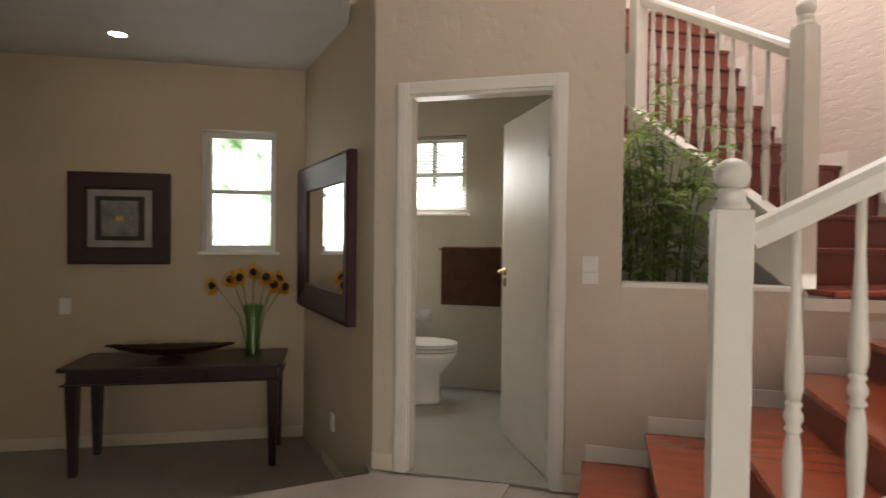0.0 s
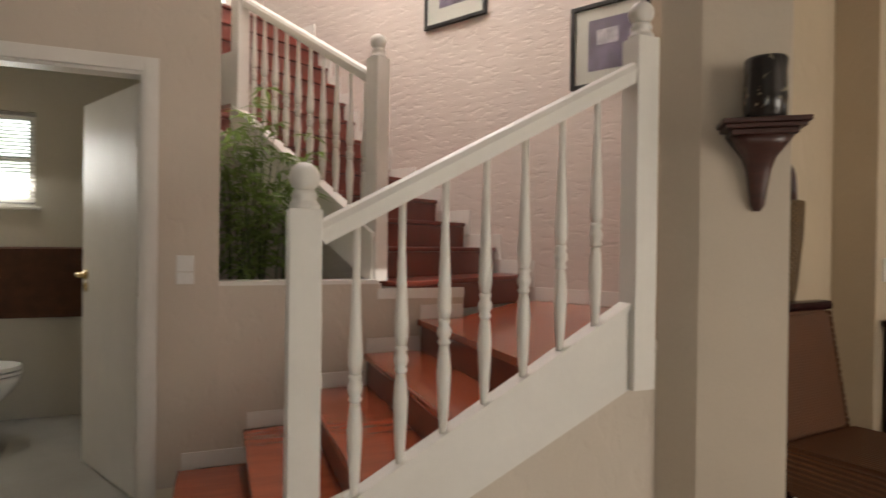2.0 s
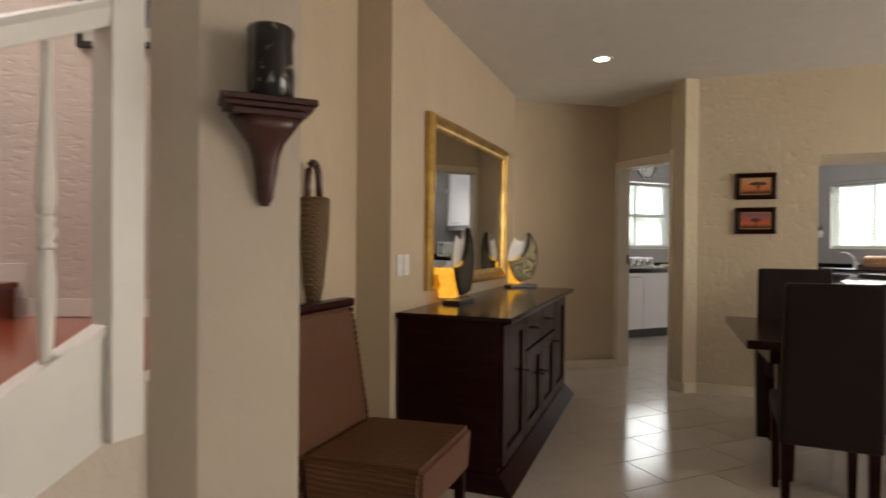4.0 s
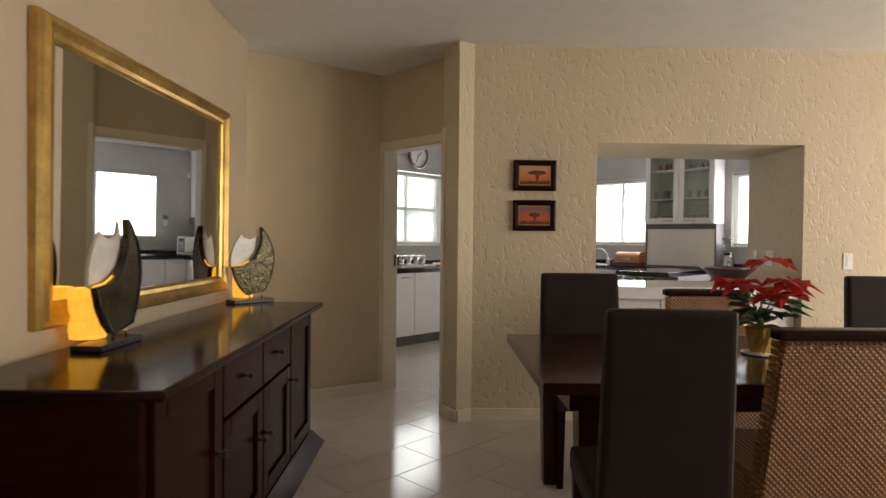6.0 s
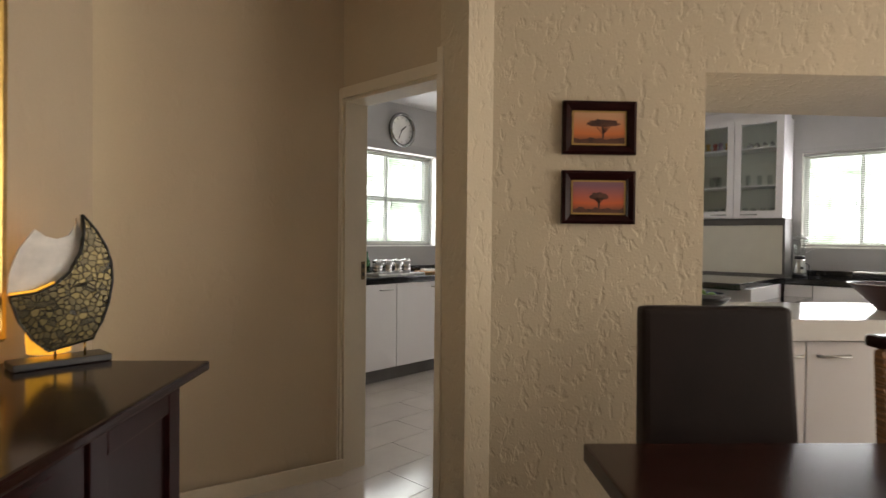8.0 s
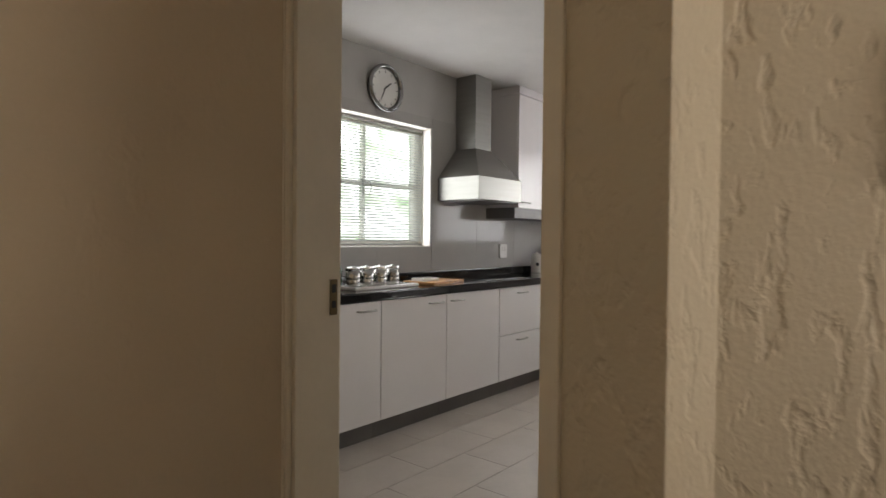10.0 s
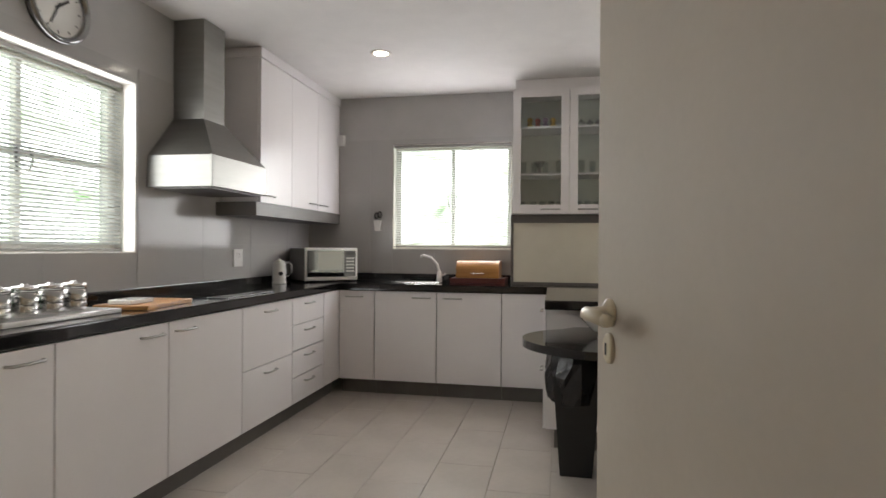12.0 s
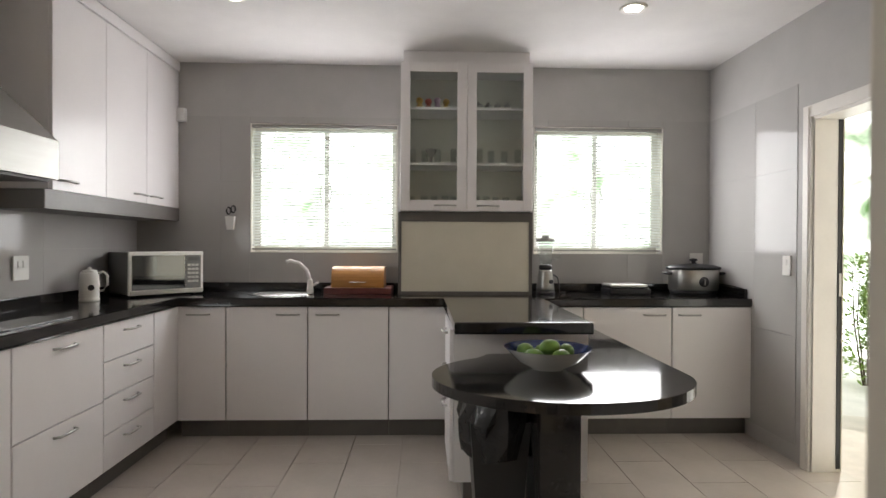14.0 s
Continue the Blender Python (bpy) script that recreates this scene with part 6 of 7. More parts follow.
def wicker(name, color):
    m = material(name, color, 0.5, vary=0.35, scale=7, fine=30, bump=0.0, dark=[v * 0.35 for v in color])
    n, l = m.node_tree.nodes, m.node_tree.links
    co, br, bp = n.new("ShaderNodeTexCoord"), n.new("ShaderNodeTexWave"), n.new("ShaderNodeBump")
    br.wave_type, br.bands_direction = "BANDS", "Z"
    br.inputs["Scale"].default_value, br.inputs["Distortion"].default_value, br.inputs["Detail"].default_value = 20, 0.6, 2
    b2, mx = n.new("ShaderNodeTexWave"), n.new("ShaderNodeMath")
    b2.bands_direction = "X"
    b2.inputs["Scale"].default_value, b2.inputs["Distortion"].default_value = 20, 0.6
    mx.operation = "MULTIPLY"
    turn = n.new("ShaderNodeMapping")
    turn.inputs["Rotation"].default_value = (0, radians(45), 0)
    l.new(co.outputs["Object"], turn.inputs["Vector"])
    for t in (br, b2):
        l.new(turn.outputs[0], t.inputs["Vector"])
    l.new(br.outputs["Fac"], mx.inputs[0])
    l.new(b2.outputs["Fac"], mx.inputs[1])
    l.new(mx.outputs[0], bp.inputs["Height"])
    bp.inputs["Strength"].default_value, bp.inputs["Distance"].default_value = 0.9, 0.006
    # shade between the strands is put into the colour by the bump's mask
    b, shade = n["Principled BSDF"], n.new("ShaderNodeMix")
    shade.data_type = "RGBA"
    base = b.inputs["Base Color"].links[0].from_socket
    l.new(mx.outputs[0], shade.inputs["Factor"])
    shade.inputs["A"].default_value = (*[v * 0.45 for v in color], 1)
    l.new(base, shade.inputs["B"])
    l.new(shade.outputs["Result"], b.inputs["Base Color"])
    l.new(bp.outputs[0], n["Principled BSDF"].inputs["Normal"])
    return m


# the rattan's brown is taken darker for the pillar's shade in the recess
M_WICKER, M_RATTAN = wicker("straw_brown_wicker", (0.42, 0.185, 0.05)), wicker("brown_rattan_with_recess_shade", (0.21, 0.078, 0.027))


def wicker_chair(m, w, label, group="", weave=M_WICKER):
    """A woven chair with a low skirt and a dark top rail; it faces -y."""
    e = thing("wicker_chair", m, label, "chair", group)
    bm = B()
    rows = [(0.0, 0.25), (0.07, 0.25)], [(0.075, 0.945), (0.13, 0.945)]
    hull_between(bm, [(-w / 2, 0.0, 0.25), (w / 2, 0.0, 0.25), (w / 2, 0.06, 0.25), (-w / 2, 0.06, 0.25)],
                 [(-w / 2 + 0.035, 0.10, 0.945), (w / 2 - 0.035, 0.10, 0.945), (w / 2 - 0.035, 0.15, 0.945), (-w / 2 + 0.035, 0.15, 0.945)])
    bmesh.ops.bevel(bm, geom=list(bm.edges), offset=0.014, segments=2, affect="EDGES")
    part("backrest", bm, weave, e)
    bm = B()
    box(bm, -w / 2 + 0.022, 0.09, 0.9455, w / 2 - 0.022, 0.165, 0.987, 0.016)
    part("top_rail", bm, M_DARK, e, "dark wooden top rail")
    bm = B()
    top = [(-w / 2, -0.47, 0.46), (w / 2, -0.47, 0.46), (w / 2, 0.02, 0.445), (-w / 2, 0.02, 0.445)]
    low = [(-w / 2 + 0.01, -0.46, 0.27), (w / 2 - 0.01, -0.46, 0.27), (w / 2 - 0.01, 0.0, 0.25), (-w / 2 + 0.01, 0.0, 0.25)]
    hull_between(bm, low, top)
    bmesh.ops.bevel(bm, geom=list(bm.edges), offset=0.018, segments=3, affect="EDGES")
    part("seat", bm, weave, e)
    for x in (-w / 2 + 0.04, w / 2 - 0.04):
        for y in (-0.43, 0.0):
            bm = B()
            box(bm, x - 0.02, y - 0.02, 0.0, x + 0.02, y + 0.02, 0.28, 0.004)
            part("leg", bm, M_DARK, e)
    for s in (-1, 1):
        bm = B()
        for k in range(26):
            z = 0.28 + 0.65 * k / 25
            yy = 0.0 + 0.10 * (z - 0.25) / 0.695
            xx = w / 2 - 0.035 * (z - 0.25) / 0.695
            box(bm, s * (xx - 0.006), yy - 0.004, z - 0.011, s * (xx + 0.001 + 0.002 * (k % 2)), yy + 0.03, z + 0.0112)
        tagged(part("braided_edge", bm, weave, e), kind="stuff")
    return e


soft_chair(dining(-2.54, -6.56, 0, 176), 0.39, "tall dark leather dining chair tucked under the table", "leather dining chairs")
soft_chair(dining(-2.36, -4.94, 0, 0), 0.48, "tall dark leather dining chair on the far side of the table", "leather dining chairs")
soft_chair(dining(-0.55, -4.98, 0, -8), 0.48, "tall dark leather dining chair near the serving opening", "leather dining chairs")
wicker_chair(dining(-1.575, -4.93, 0, 0), 0.56, "brown wicker dining chair with a dark top rail", "wicker chairs")
wicker_chair(dining(-1.79, -6.24, 0, 180), 0.62, "brown wicker dining chair with its back to the room", "wicker chairs")
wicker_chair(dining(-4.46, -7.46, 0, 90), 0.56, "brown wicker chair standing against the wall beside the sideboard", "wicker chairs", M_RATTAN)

# poinsettia
e = thing("poinsettia", dining(-1.70, -5.62, 0.7525), "red poinsettia in a gold wrapped pot on a saucer", "plant")
bm = B()
lathe(bm, [(0.07, 0), (0.085, 0.006), (0.082, 0.012)], 24)
part("saucer", bm, M_CERAMIC, e)
bm = B()
rng = random.Random(3)
rows = []
for r, z in ((0.045, 0.013), (0.05, 0.04), (0.056, 0.08), (0.064, 0.12), (0.075, 0.135)):
    rows.append([bm.verts.new((r * (1 + rng.uniform(-0.08, 0.08)) * math.cos(a), r * (1 + rng.uniform(-0.08, 0.08)) * math.sin(a), z + rng.uniform(-0.004, 0.004))) for a in [2 * math.pi * i / 26 for i in range(26)]])
for a, b in zip(rows, rows[1:]):
    for i in range(26):
        bm.faces.new((a[i], a[(i + 1) % 26], b[(i + 1) % 26], b[i]))
part("pot_wrap", bm, M_GOLD, e, "crinkled gold foil wrap")


def leaf(bm, p, d, ln, wd, droop):
    d = d.normalized()
    side = d.cross(Vector((0, 0, 1))).normalized() * wd
    q = [p, p + d * ln * 0.35 + side * 0.9, p + d * ln * 0.65 + side, p + d * ln - Vector((0, 0, droop)), p + d * ln * 0.65 - side, p + d * ln * 0.35 - side * 0.9]
    c0, c1 = p + d * ln * 0.35 - Vector((0, 0, 0.006)), p + d * ln * 0.65 - Vector((0, 0, 0.006 + droop * 0.3))
    v = [bm.verts.new(x) for x in q]
    a, b = bm.verts.new(c0), bm.verts.new(c1)
    for f in ((v[0], v[1], a), (v[1], v[2], b, a), (v[2], v[3], b), (v[3], v[4], b), (v[4], v[5], a, b), (v[5], v[0], a)):
        bm.faces.new(f)


M_LEAF, M_BRACT = leafy("poinsettia_leaf", (0.04, 0.09, 0.03)), leafy("poinsettia_bract", (0.48, 0.025, 0.02))
for k in range(34):
    a = rng.uniform(0, 2 * math.pi)
    p = Vector((0.03 * math.cos(a), 0.03 * math.sin(a), rng.uniform(0.13, 0.27)))
    bm = B()
    leaf(bm, p, Vector((math.cos(a), math.sin(a), rng.uniform(-0.1, 0.5))), rng.uniform(0.11, 0.19), rng.uniform(0.024, 0.038), 0.03)
    part("leaf", bm, M_LEAF, e)
for cx, cy, cz in ((0.03, 0.0, 0.44), (-0.11, -0.05, 0.33), (0.09, -0.07, 0.35), (0.14, 0.08, 0.31), (-0.07, 0.11, 0.34), (0.01, -0.13, 0.29)):
    for k in range(9):
        a = 2 * math.pi * k / 9 + rng.uniform(-0.2, 0.2)
        bm = B()
        leaf(bm, Vector((cx, cy, cz)), Vector((math.cos(a), math.sin(a), rng.uniform(-0.25, 0.25))), rng.uniform(0.09, 0.15), rng.uniform(0.030, 0.044), 0.035)
        part("bract", bm, M_BRACT, e, "bright red bract")
for k in range(6):
    a = k * 1.05
    bm = tube(B(), [(0, 0, 0.10), (0.02 * math.cos(a), 0.02 * math.sin(a), 0.2), (0.08 * math.cos(a), 0.08 * math.sin(a), 0.31)], 0.005, 6)
    part("stem", bm, M_LIME, e)

# pillar bracket with a stone vase; basket on the recess wall
e = thing("wall_bracket", pose(2.80, -8.832, 1.335, 0, 0, 90), "carved mahogany wall bracket on the pillar", "bracket")
M_BRACKET = material("red_mahogany", (0.065, 0.018, 0.012), 0.42, vary=0.35, scale=6, stretch=(1, 1, 5), coat=0.3)
bm = B()
for w, d, z0, z1 in ((0.122, 0.125, 0.264, 0.280), (0.112, 0.116, 0.250, 0.2638), (0.094, 0.10, 0.232, 0.2498)):
    box(bm, -w, -d, z0, w, 0, z1, 0.004)
part("shelf", bm, M_BRACKET, e)
rings = []
for w, d, z in ((0.010, 0.012, 0.0), (0.020, 0.022, 0.02), (0.026, 0.030, 0.07), (0.034, 0.042, 0.13), (0.046, 0.055, 0.168), (0.068, 0.075, 0.20), (0.090, 0.095, 0.2315)):
    rings.append([(-w, 0, z), (-w, -d * 0.75, z), (-w * 0.6, -d, z), (w * 0.6, -d, z), (w, -d * 0.75, z), (w, 0, z)])
part("corbel", loft(B(), rings), M_BRACKET, e)
bm = B()
lathe(bm, [(0.054, 0), (0.060, 0.008), (0.062, 0.06), (0.058, 0.14), (0.062, 0.178), (0.058, 0.186), (0.045, 0.185), (0.045, 0.14), (0.0, 0.14)], 30, close=False)
tagged(solid("stone_vase", bm, material("black_veined_marble", (0.035, 0.03, 0.028), 0.15, vary=0.3, scale=9, fine=22, bump=0.0, dark=(0.012, 0.011, 0.010)), m=pose(2.87, -8.827, 1.6155)),
       "black marble cylinder vase with pale veins on the bracket", "vase")
mv = bpy.data.materials["black_veined_marble"]
vn, rp, mxn = mv.node_tree.nodes.new("ShaderNodeTexNoise"), mv.node_tree.nodes.new("ShaderNodeValToRGB"), mv.node_tree.nodes.new("ShaderNodeMix")
vn.inputs["Scale"].default_value, vn.inputs["Detail"].default_value, vn.inputs["Distortion"].default_value = 14, 5, 1.5
tc = mv.node_tree.nodes.new("ShaderNodeTexCoord")
mv.node_tree.links.new(tc.outputs["Object"], vn.inputs["Vector"])
rp.color_ramp.elements[0].position, rp.color_ramp.elements[1].position = 0.56, 0.66
mv.node_tree.links.new(vn.outputs["Fac"], rp.inputs[0])
mxn.data_type = "RGBA"
mxn.inputs["A"].default_value, mxn.inputs["B"].default_value = (0.02, 0.017, 0.016, 1), (0.30, 0.26, 0.18, 1)
mv.node_tree.links.new(rp.outputs[0], mxn.inputs["Factor"])
mv.node_tree.links.new(mxn.outputs["Result"], mv.node_tree.nodes["Principled BSDF"].inputs["Base Color"])
e = thing("hanging_basket", dining(-4.745, -7.36, 0.93, 90), "long woven hanging basket with a carved dark handle", "basket")
bm = B()
lathe(bm, [(0.025, 0.0), (0.045, 0.12), (0.065, 0.34), (0.07, 0.50), (0.06, 0.505)], 18, pose(0, -0.072, 0))
part("woven_body", bm, wicker("straw_wicker", (0.22, 0.13, 0.05)), e)
bm = B()
tube(bm, [(-0.05, -0.07, 0.50)] + [(-0.045 * math.cos(a), -0.07, 0.56 + 0.10 * math.sin(a)) for a in [radians(v) for v in range(0, 181, 20)]] + [(0.05, -0.07, 0.50)], 0.016, 8)
part("handle", bm, M_BRACKET, e)

# ---------------------------------------------------------------- hall
M_TABLE = material("deep_mahogany", (0.032, 0.009, 0.009), 0.35, vary=0.3, scale=4, stretch=(6, 1, 1), coat=0.1)
e = thing("console_table", HALL @ pose(0.80, 0.36, 0), "dark mahogany console table on square legs under the window", "table")
bm = B()
box(bm, -0.69, -0.27, 0.684, 0.69, 0.27, 0.712, 0.006)
part("tabletop", bm, M_TABLE, e)
bm = B()
box(bm, -0.65, -0.235, 0.604, 0.65, 0.235, 0.6835, 0.003)
part("apron", bm, M_TABLE, e)
bm = B()
box(bm, -0.675, -0.26, 0.594, 0.675, 0.26, 0.6035, 0.003)
part("moulding", bm, M_TABLE, e)
for x in (-0.62, 0.62):
    for y in (-0.20, 0.20):
        bm = B()
        hull_between(bm, [(x - 0.022, y - 0.022, 0), (x + 0.022, y - 0.022, 0), (x + 0.022, y + 0.022, 0), (x - 0.022, y + 0.022, 0)],
                     [(x - 0.036, y - 0.036, 0.5935), (x + 0.036, y - 0.036, 0.5935), (x + 0.036, y + 0.036, 0.5935), (x - 0.036, y + 0.036, 0.5935)])
        part("leg", bm, M_TABLE, e)
for x in (-0.2, 0.2):
    bm = B()
    lathe(bm, [(0.008, 0), (0.012, 0.01), (0.0, 0.014)], 10, pose(x, 0.235, 0.645, -90, 0, 0), close=False)
    part("knob", bm, M_BRASS, e)
e = thing("boat_bowl", HALL @ pose(0.88, 0.36, 0.713), "long dark carved wooden boat-shaped bowl on a foot", "bowl")
bm = B()
prev = None
N = 17
for k in range(N):
    t = -1 + 2 * k / (N - 1)
    hw, zz = 0.115 * (1 - abs(t) ** 1.6) + 0.006, 0.082 + 0.018 * t * t + 0.004 * (k % 2)
    dep = 0.055 * (1 - t * t) + 0.010
    ring = [(t * 0.42, -hw, zz), (t * 0.42, -hw * 0.7, zz - dep * 0.75), (t * 0.42, 0, zz - dep), (t * 0.42, hw * 0.7, zz - dep * 0.75), (t * 0.42, hw, zz),
            (t * 0.42, hw * 0.8, zz - 0.004), (t * 0.42, 0, zz - dep + 0.012), (t * 0.42, -hw * 0.8, zz - 0.004)]
    if prev:
        hull_between(bm, prev, ring)
    prev = ring
bmesh.ops.remove_doubles(bm, verts=bm.verts, dist=0.0005)
part("bowl_shell", bm, M_TABLE, e)
bm = B()
lathe(bm, [(0.085, 0), (0.085, 0.010), (0.045, 0.018), (0.05, 0.032)], 20)
part("foot", bm, M_TABLE, e)
e = thing("flower_vase", HALL @ pose(0.33, 0.40, 0.713), "green glass vase of sunflowers on the console table", "vase")
bm = B()
lathe(bm, [(0.052, 0), (0.056, 0.012), (0.044, 0.12), (0.046, 0.24), (0.066, 0.37), (0.062, 0.37), (0.042, 0.24), (0.040, 0.12), (0.044, 0.02)], 26, close=False)
part("glass_vase", bm, thin_glass("pale_green_glass", (0.66, 0.86, 0.62), 0.10), e)
rng = random.Random(21)
M_STEM, M_PETAL = leafy("flower_stem", (0.12, 0.22, 0.05)), leafy("sunflower_petal", (0.55, 0.27, 0.02))
M_DISC = material("sunflower_disc", (0.03, 0.015, 0.008), 0.8, vary=0.3, fine=120, bump=0.6)
for hx, hy, hz, rx_, rz_ in ((-0.22, 0.06, 0.50, 80, 20), (-0.10, 0.10, 0.57, 75, -10), (0.0, 0.02, 0.60, 70, 40), (0.07, 0.12, 0.57, 80, -20), (0.26, 0.06, 0.51, 85, -30), (-0.17, -0.05, 0.55, 60, 160), (0.14, 0.06, 0.55, 70, 10), (-0.15, 0.10, 0.52, 85, 0)):
    f = part("sunflower", tube(B(), [(hx * 0.1, hy * 0.1, 0.02), (hx * 0.35, hy * 0.4, 0.3), (hx * 0.9, hy * 0.9, hz - 0.015), (hx, hy, hz)], 0.004, 6), M_STEM, e)
    bm = B()
    mm = pose(hx, hy + 0.012, hz, -rx_, 0, rz_)
    for k in range(22):
        a = 2 * math.pi * k / 22
        d = mm.to_3x3() @ Vector((math.cos(a), math.sin(a), 0.15 + 0.2 * rng.random()))
        leaf(bm, mm.translation + d * 0.018, d, rng.uniform(0.042, 0.062), 0.010, 0.006)
    part("petals", bm, M_PETAL, f)
    bm = B()
    lathe(bm, [(0.0, 0.014), (0.020, 0.013), (0.030, 0.005), (0.026, -0.004), (0.0, -0.006)], 16, mm, close=False)
    part("seed_disc", bm, M_DISC, f)

M_ART = material("grey_painting", (0.26, 0.25, 0.23), 0.6, vary=0.4, scale=9)
e = thing("framed_picture", HALL @ pose(1.321, 0.004, 1.684, 0, 0, 180), "square picture in a wide dark wooden frame", "picture")
mitred_frame(e, 0.69, 0.672, [(0, 0), (0, 0.03), (0.02, 0.036), (0.11, 0.03), (0.125, 0.012), (0.125, 0)], material("matt_mahogany", (0.04, 0.014, 0.011), 0.6, vary=0.25, scale=4, fine=40))
for w, h, y, mm, nm in ((0.44, 0.422, 0.010, material("grey_mount", (0.36, 0.335, 0.30), 0.8), "mount"), (0.335, 0.325, 0.013, M_TREE, "inner_border"), (0.25, 0.26, 0.016, M_ART, "painting"),
                        (0.05, 0.035, 0.018, M_LINER, "painted_mark")):
    bm = B()
    box(bm, -w / 2, -y, -h / 2, w / 2, -y + 0.0025, h / 2, 0.0)
    part(nm, bm, mm, e)
e = thing("wall_mirror", pose(3.126, -12.972, 1.227, 0, 0, 79.2), "mirror in a wide dark red wooden frame on the hall wall", "mirror")
mitred_frame(e, 1.27, 1.03, [(0, 0), (0, 0.05), (0.02, 0.06), (0.12, 0.035), (0.17, 0.03), (0.18, 0.012), (0.18, 0)], material("oxblood_frame_wood", (0.055, 0.014, 0.011), 0.55, vary=0.3, scale=5, fine=50))
bm = B()
box(bm, -0.45, -0.016, -0.335, 0.45, -0.006, 0.335)
part("glass", bm, M_MIRROR, e, "clear mirror glass")
wall_plate(STAIR @ pose(0.14, -0.001, 1.115), 0.075, 0.075, [(-0.015, 0), (0.015, 0)], "white double switch plate beside the cloakroom door")
wall_plate(STAIR @ pose(0.14, -0.001, 1.047), 0.075, 0.055, [(0, 0)], "white dimmer plate beside the cloakroom door")
wall_plate(HALL @ pose(1.69, 0.001, 1.04, 0, 0, 180), 0.075, 0.115, [(0, 0)], "white switch plate on the hall wall")
wall_plate(pose(3.152, -12.817, 0.02, 0, 0, 79.2), 0.07, 0.115, [(0, 0)], "white socket low on the hall wall", "socket", "socket")

bm = B()
prism(bm, [(3.345, -11.985), (9.15, -13.19), (9.15, -12.55), (3.12, -11.30), (2.86, -11.46)], -0.01, 0.003)
structure("step_edge", bm, M_TILE, "cream tiled edge of the upper floor", "step")
# two steps between the hall and the upper floor
bm = B()
prism(bm, [(3.33, -11.99), (3.26, -12.22), (6.4, -12.95), (6.4, -12.6)], -0.33, -0.165)
structure("step", bm, M_TILE, "tiled step down to the hall", "step")

# ---------------------------------------------------------------- cloakroom
e = thing("toilet", STAIR @ pose(-1.50, 1.32, 0, 0, 0, -4), "white ceramic toilet with a closed lid", "toilet")
rings = []
for a, b, cx, z in ((0.20, 0.13, 0.34, 0), (0.20, 0.13, 0.34, 0.03), (0.19, 0.12, 0.34, 0.10), (0.195, 0.13, 0.345, 0.22), (0.225, 0.165, 0.39, 0.29), (0.25, 0.18, 0.41, 0.36), (0.25, 0.18, 0.41, 0.395)):
    rings.append([(cx + a * math.cos(t), b * math.sin(t), z) for t in [2 * math.pi * i / 28 for i in range(28)]])
part("pan", loft(B(), rings), M_CERAMIC, e)
for z0, z1, nm in ((0.402, 0.42, "seat"), (0.430, 0.455, "lid")):
    bm = B()
    ring = [(0.41 + 0.255 * math.cos(t), 0.188 * math.sin(t)) for t in [2 * math.pi * i / 32 for i in range(32)]]
    prism(bm, ring, z0, z1)
    part(nm, bm, M_PLASTIC, e)
bm = B()
box(bm, 0.0, -0.2, 0.40, 0.18, 0.2, 0.78, 0.02)
part("cistern", bm, M_CERAMIC, e)
M_TOWEL = material("brown_towel", (0.085, 0.035, 0.018), 0.95, vary=0.25, scale=12, fine=180, bump=0.7, depth=0.004)
e = thing("towel_rail", STAIR @ pose(-0.83, 1.748, 1.145, 0, 0, 0), "chrome towel rail on the cloakroom wall", "towel rail")
bm = B()
tube(bm, [(-0.27, 0, 0), (-0.27, -0.06, 0), (0.30, -0.06, 0), (0.30, 0, 0)], 0.008)
part("rail", bm, M_BRASS, e)
bm = B()
prof = [(-0.048, -0.44), (-0.046, 0.006), (-0.060, 0.013), (-0.074, 0.006), (-0.078, -0.45), (-0.088, -0.45), (-0.084, 0.012), (-0.060, 0.024), (-0.036, 0.012), (-0.038, -0.44)]
hull_between(bm, [(-0.24, y, z) for y, z in prof], [(0.245, y, z) for y, z in prof])
tagged(solid("towel", bm, M_TOWEL, m=STAIR @ pose(-0.83, 1.748, 1.145)), "dark brown towel folded over the rail", "towel")
e = thing("toilet_roll_holder", STAIR @ pose(-1.22, 1.748, 0.60), "chrome toilet roll holder on the wall", "roll holder")
bm = B()
tube(bm, [(-0.09, 0, 0), (-0.09, -0.06, 0), (0.06, -0.06, 0)], 0.006)
part("holder_arm", bm, M_CHROME, e)
bm = B()
lathe(bm, [(0.02, -0.055), (0.052, -0.055), (0.052, 0.05), (0.02, 0.05)], 22, pose(0, -0.06, 0, 0, 90, 0))
tagged(solid("toilet_roll", bm, M_BLIND, m=STAIR @ pose(-1.22, 1.748, 0.60)), "white toilet paper roll on the holder", "toilet roll")

# ---------------------------------------------------------------- skirting and floor tiles
def skirting(p0, p1, z=0.0, h=0.085, mat=None):
    """A painted board along the foot of a wall, on the right of the way from p0 to p1."""
    d = Vector((p1[0] - p0[0], p1[1] - p0[1]))
    bm = B()
    box(bm, 0, -0.013, z, d.length, -0.0008, z + h, 0.003)
    return structure("baseboard", bm, mat or M_CREAM, "cream painted skirting board", "skirting", pose(p0[0], p0[1], 0, 0, 0, math.degrees(math.atan2(d.y, d.x))))


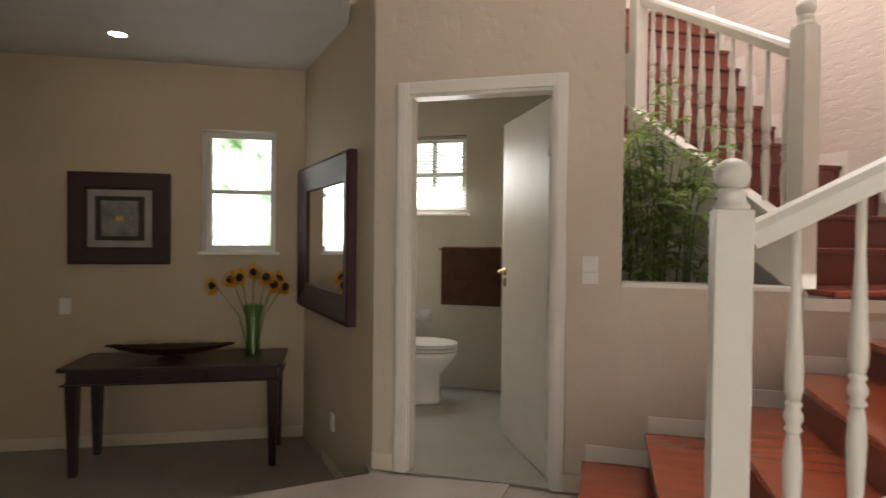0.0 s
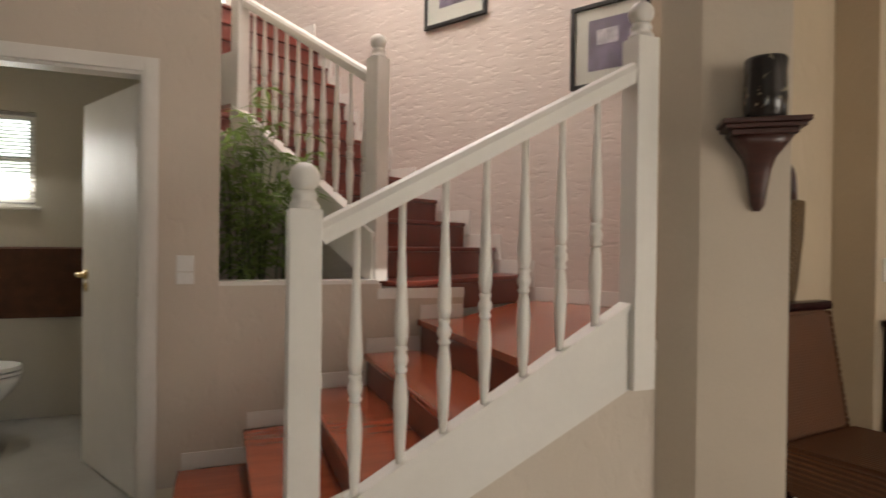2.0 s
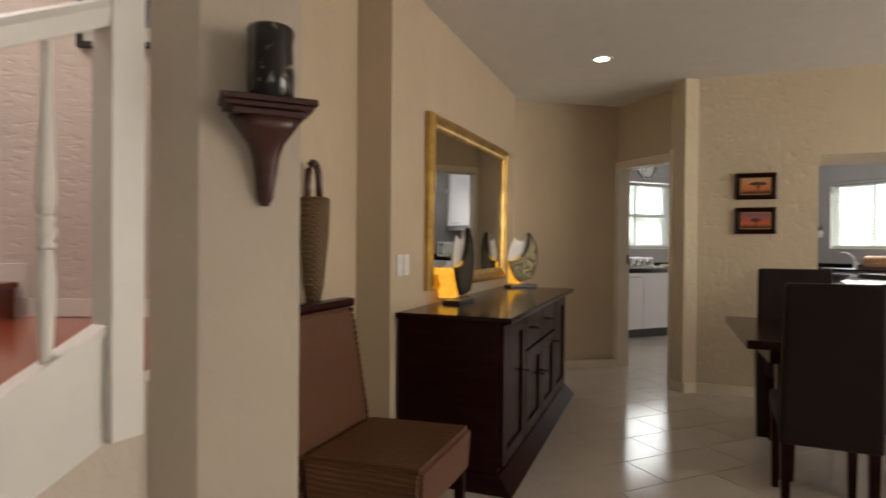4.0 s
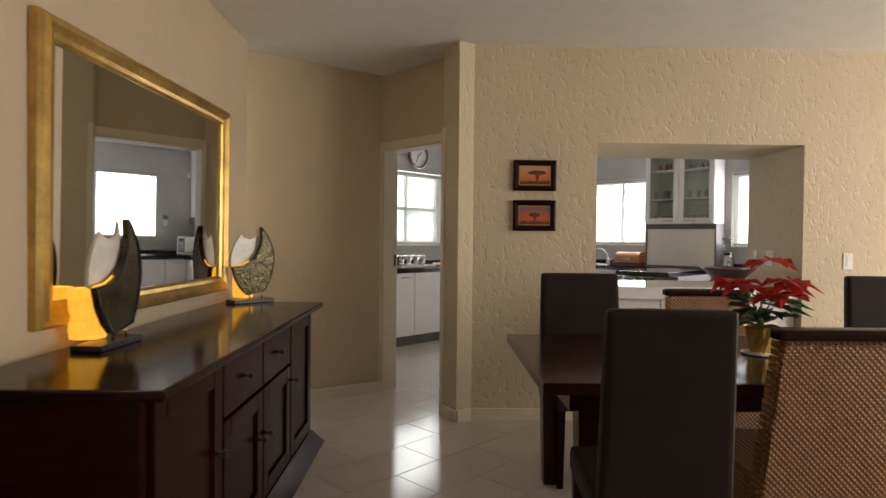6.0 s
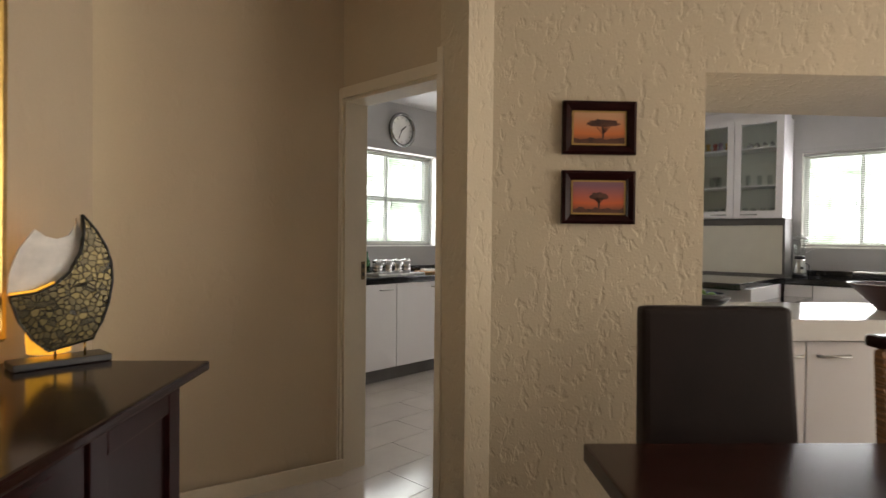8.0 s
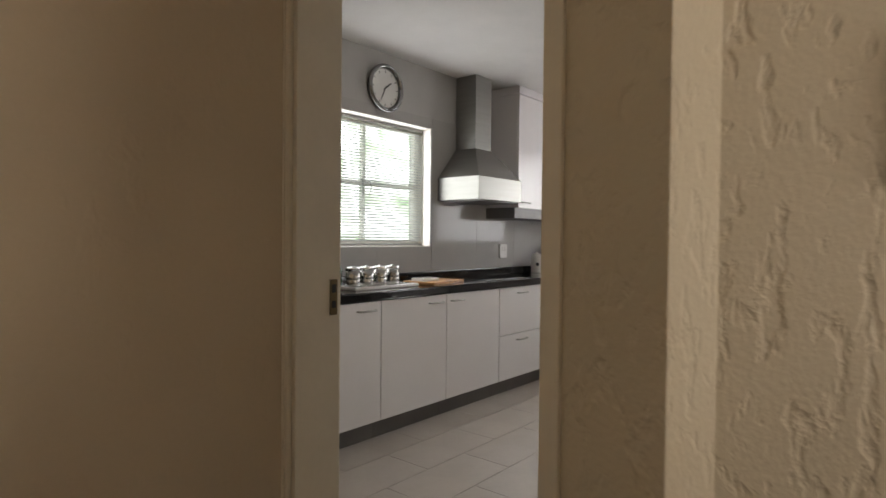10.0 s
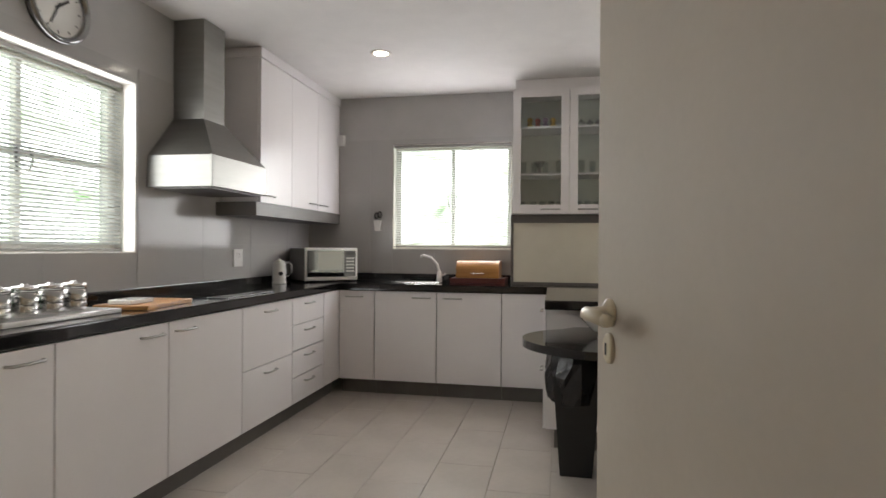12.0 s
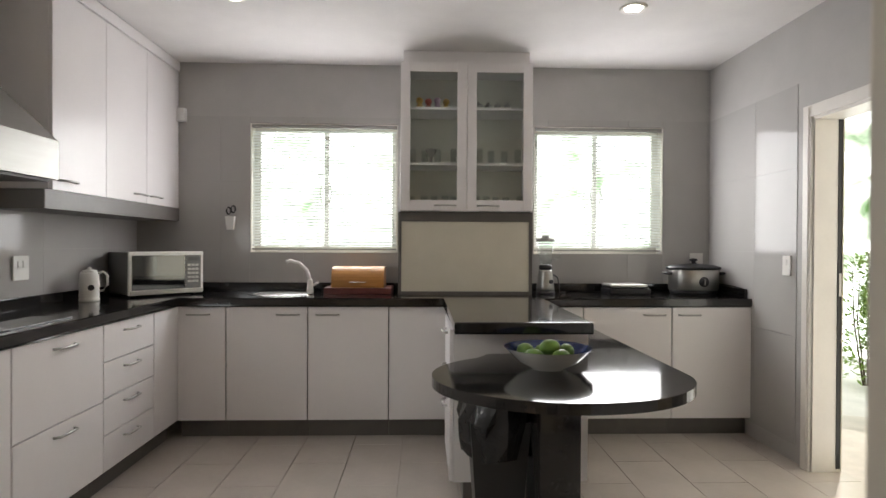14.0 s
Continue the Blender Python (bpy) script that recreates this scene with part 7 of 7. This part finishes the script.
skirting(on_dining(-4.55, -6.82), on_dining(-4.55, -4.30))
skirting((-0.42, -6.08), (-0.152, -5.02))
skirting((0.705, -5.164), (0.863, -5.20))
skirting((0.866, -5.196), (0.889, -5.078))
skirting((0.895, -5.07), (1.49, -4.472))
skirting((2.56, -3.40), (5.1, -0.86))
skirting(on_dining(-4.75, -7.9), on_dining(-4.75, -6.85))
skirting((2.814, -8.99), (2.814, -8.74))
skirting((6.4, -15.35), (3.0, -13.64), -0.33)
skirting((2.98, -13.6), (3.29, -12.1), -0.33)
skirting(stair_xy(-0.98, 0.0), stair_xy(-0.86, 0.0))
skirting(stair_xy(0.02, 0.0), stair_xy(0.125, 0.0))

# glossy grey wall tiles of the kitchen
def tile_wall(wall, m, length, rows, holes, wide=0.62):
    """Tiles set on a wall as parts of it: local x along the wall, y out of it (minus); holes: (x0, x1, z0, z1)."""
    for z0, z1 in zip(rows, rows[1:]):
        x = 0.0
        while x < length - 0.01:
            rects = [(x, z0, min(x + wide, length), z1)]
            for hx0, hx1, hz0, hz1 in holes:
                out = []
                for a, b, c, d in rects:
                    if hx0 >= c or hx1 <= a or hz0 >= d or hz1 <= b:
                        out.append((a, b, c, d))
                        continue
                    if a < hx0:
                        out.append((a, b, hx0, d))
                    if c > hx1:
                        out.append((hx1, b, c, d))
                    if b < hz0:
                        out.append((max(a, hx0), b, min(c, hx1), hz0))
                    if d > hz1:
                        out.append((max(a, hx0), hz1, min(c, hx1), d))
                rects = out
            for a, b, c, d in rects:
                if c - a > 0.02 and d - b > 0.02:
                    bm = B()
                    box(bm, a + 0.001, -0.0035, b + 0.001, c - 0.001, 0.0, d - 0.001)
                    ob = part("tile", bm, M_KTILE, wall)
                    ob.matrix_basis = wall.matrix_basis.inverted() @ m
            x += wide


objs = bpy.data.objects
tile_wall(objs["wall_north"], pose(-2.03, -0.0006, 0), 4.36, (0.991, 1.245, 1.745, 2.24), [(0.84, 1.95, 1.215, 2.19), (2.99, 3.995, 1.215, 2.19), (1.99, 2.91, 0.9, 2.3)])
tile_wall(objs["wall_west"], pose(-2.0294, -4.8, 0, 0, 0, 90), 4.79, (0.991, 1.245, 1.745, 2.24), [(1.26, 2.472, 1.19, 2.16)])
tile_wall(objs["wall_east"], pose(2.3294, -0.004, 0, 0, 0, -90), 1.06, (0.1, 0.745, 1.245, 1.745, 2.24), [])

# cream floor tiles, laid square to the kitchen
def inside(x, y, poly):
    hit = False
    for (x0, y0), (x1, y1) in zip(poly, poly[1:] + poly[:1]):
        if (y0 > y) != (y1 > y) and x < (x1 - x0) * (y - y0) / (y1 - y0) + x0:
            hit = not hit
    return hit


floor_ob = bpy.data.objects["floor"]
AREA = [(-1.45, 0.1), (-2.0, -6.4), (0.2, -7.3), (2.0, -9.0), (3.3, -11.45), (9.1, -12.65), (9.1, -5.0), (5.1, -0.9), (2.5, -2.4), (2.4, 0.1)]
TX, TY, GAP = 0.316, 0.632, 0.0032
GX, GY = TX / 2 - GAP / 2, TY / 2 - GAP / 2
tile_mesh = None
rest = B()
count = 0
for i in range(-7, 30):
    for j in range(-21, 4):
        x, y = 0.148 + TX * i, -0.714 + TY * (j + 0.5 * (i % 2))
        if not inside(x, y, AREA):
            continue
        if -1.7 < x < 2.6 and -7.6 < y < 0 and count < 300:
            if tile_mesh is None:
                ob = part("tile", box(B(), -GX, -GY, -0.012, GX, GY, 0.0, 0.0012), M_TILE, floor_ob)
                tile_mesh = ob.data
            else:
                ob = new("tile", tile_mesh)
                ob.parent = floor_ob
            ob.matrix_basis = pose(x, y, 0)
            count += 1
        else:
            box(rest, x - GX, y - GY, -0.012, x + GX, y + GY, 0.0)
tagged(part("tile", rest, M_TILE, floor_ob), kind="stuff")
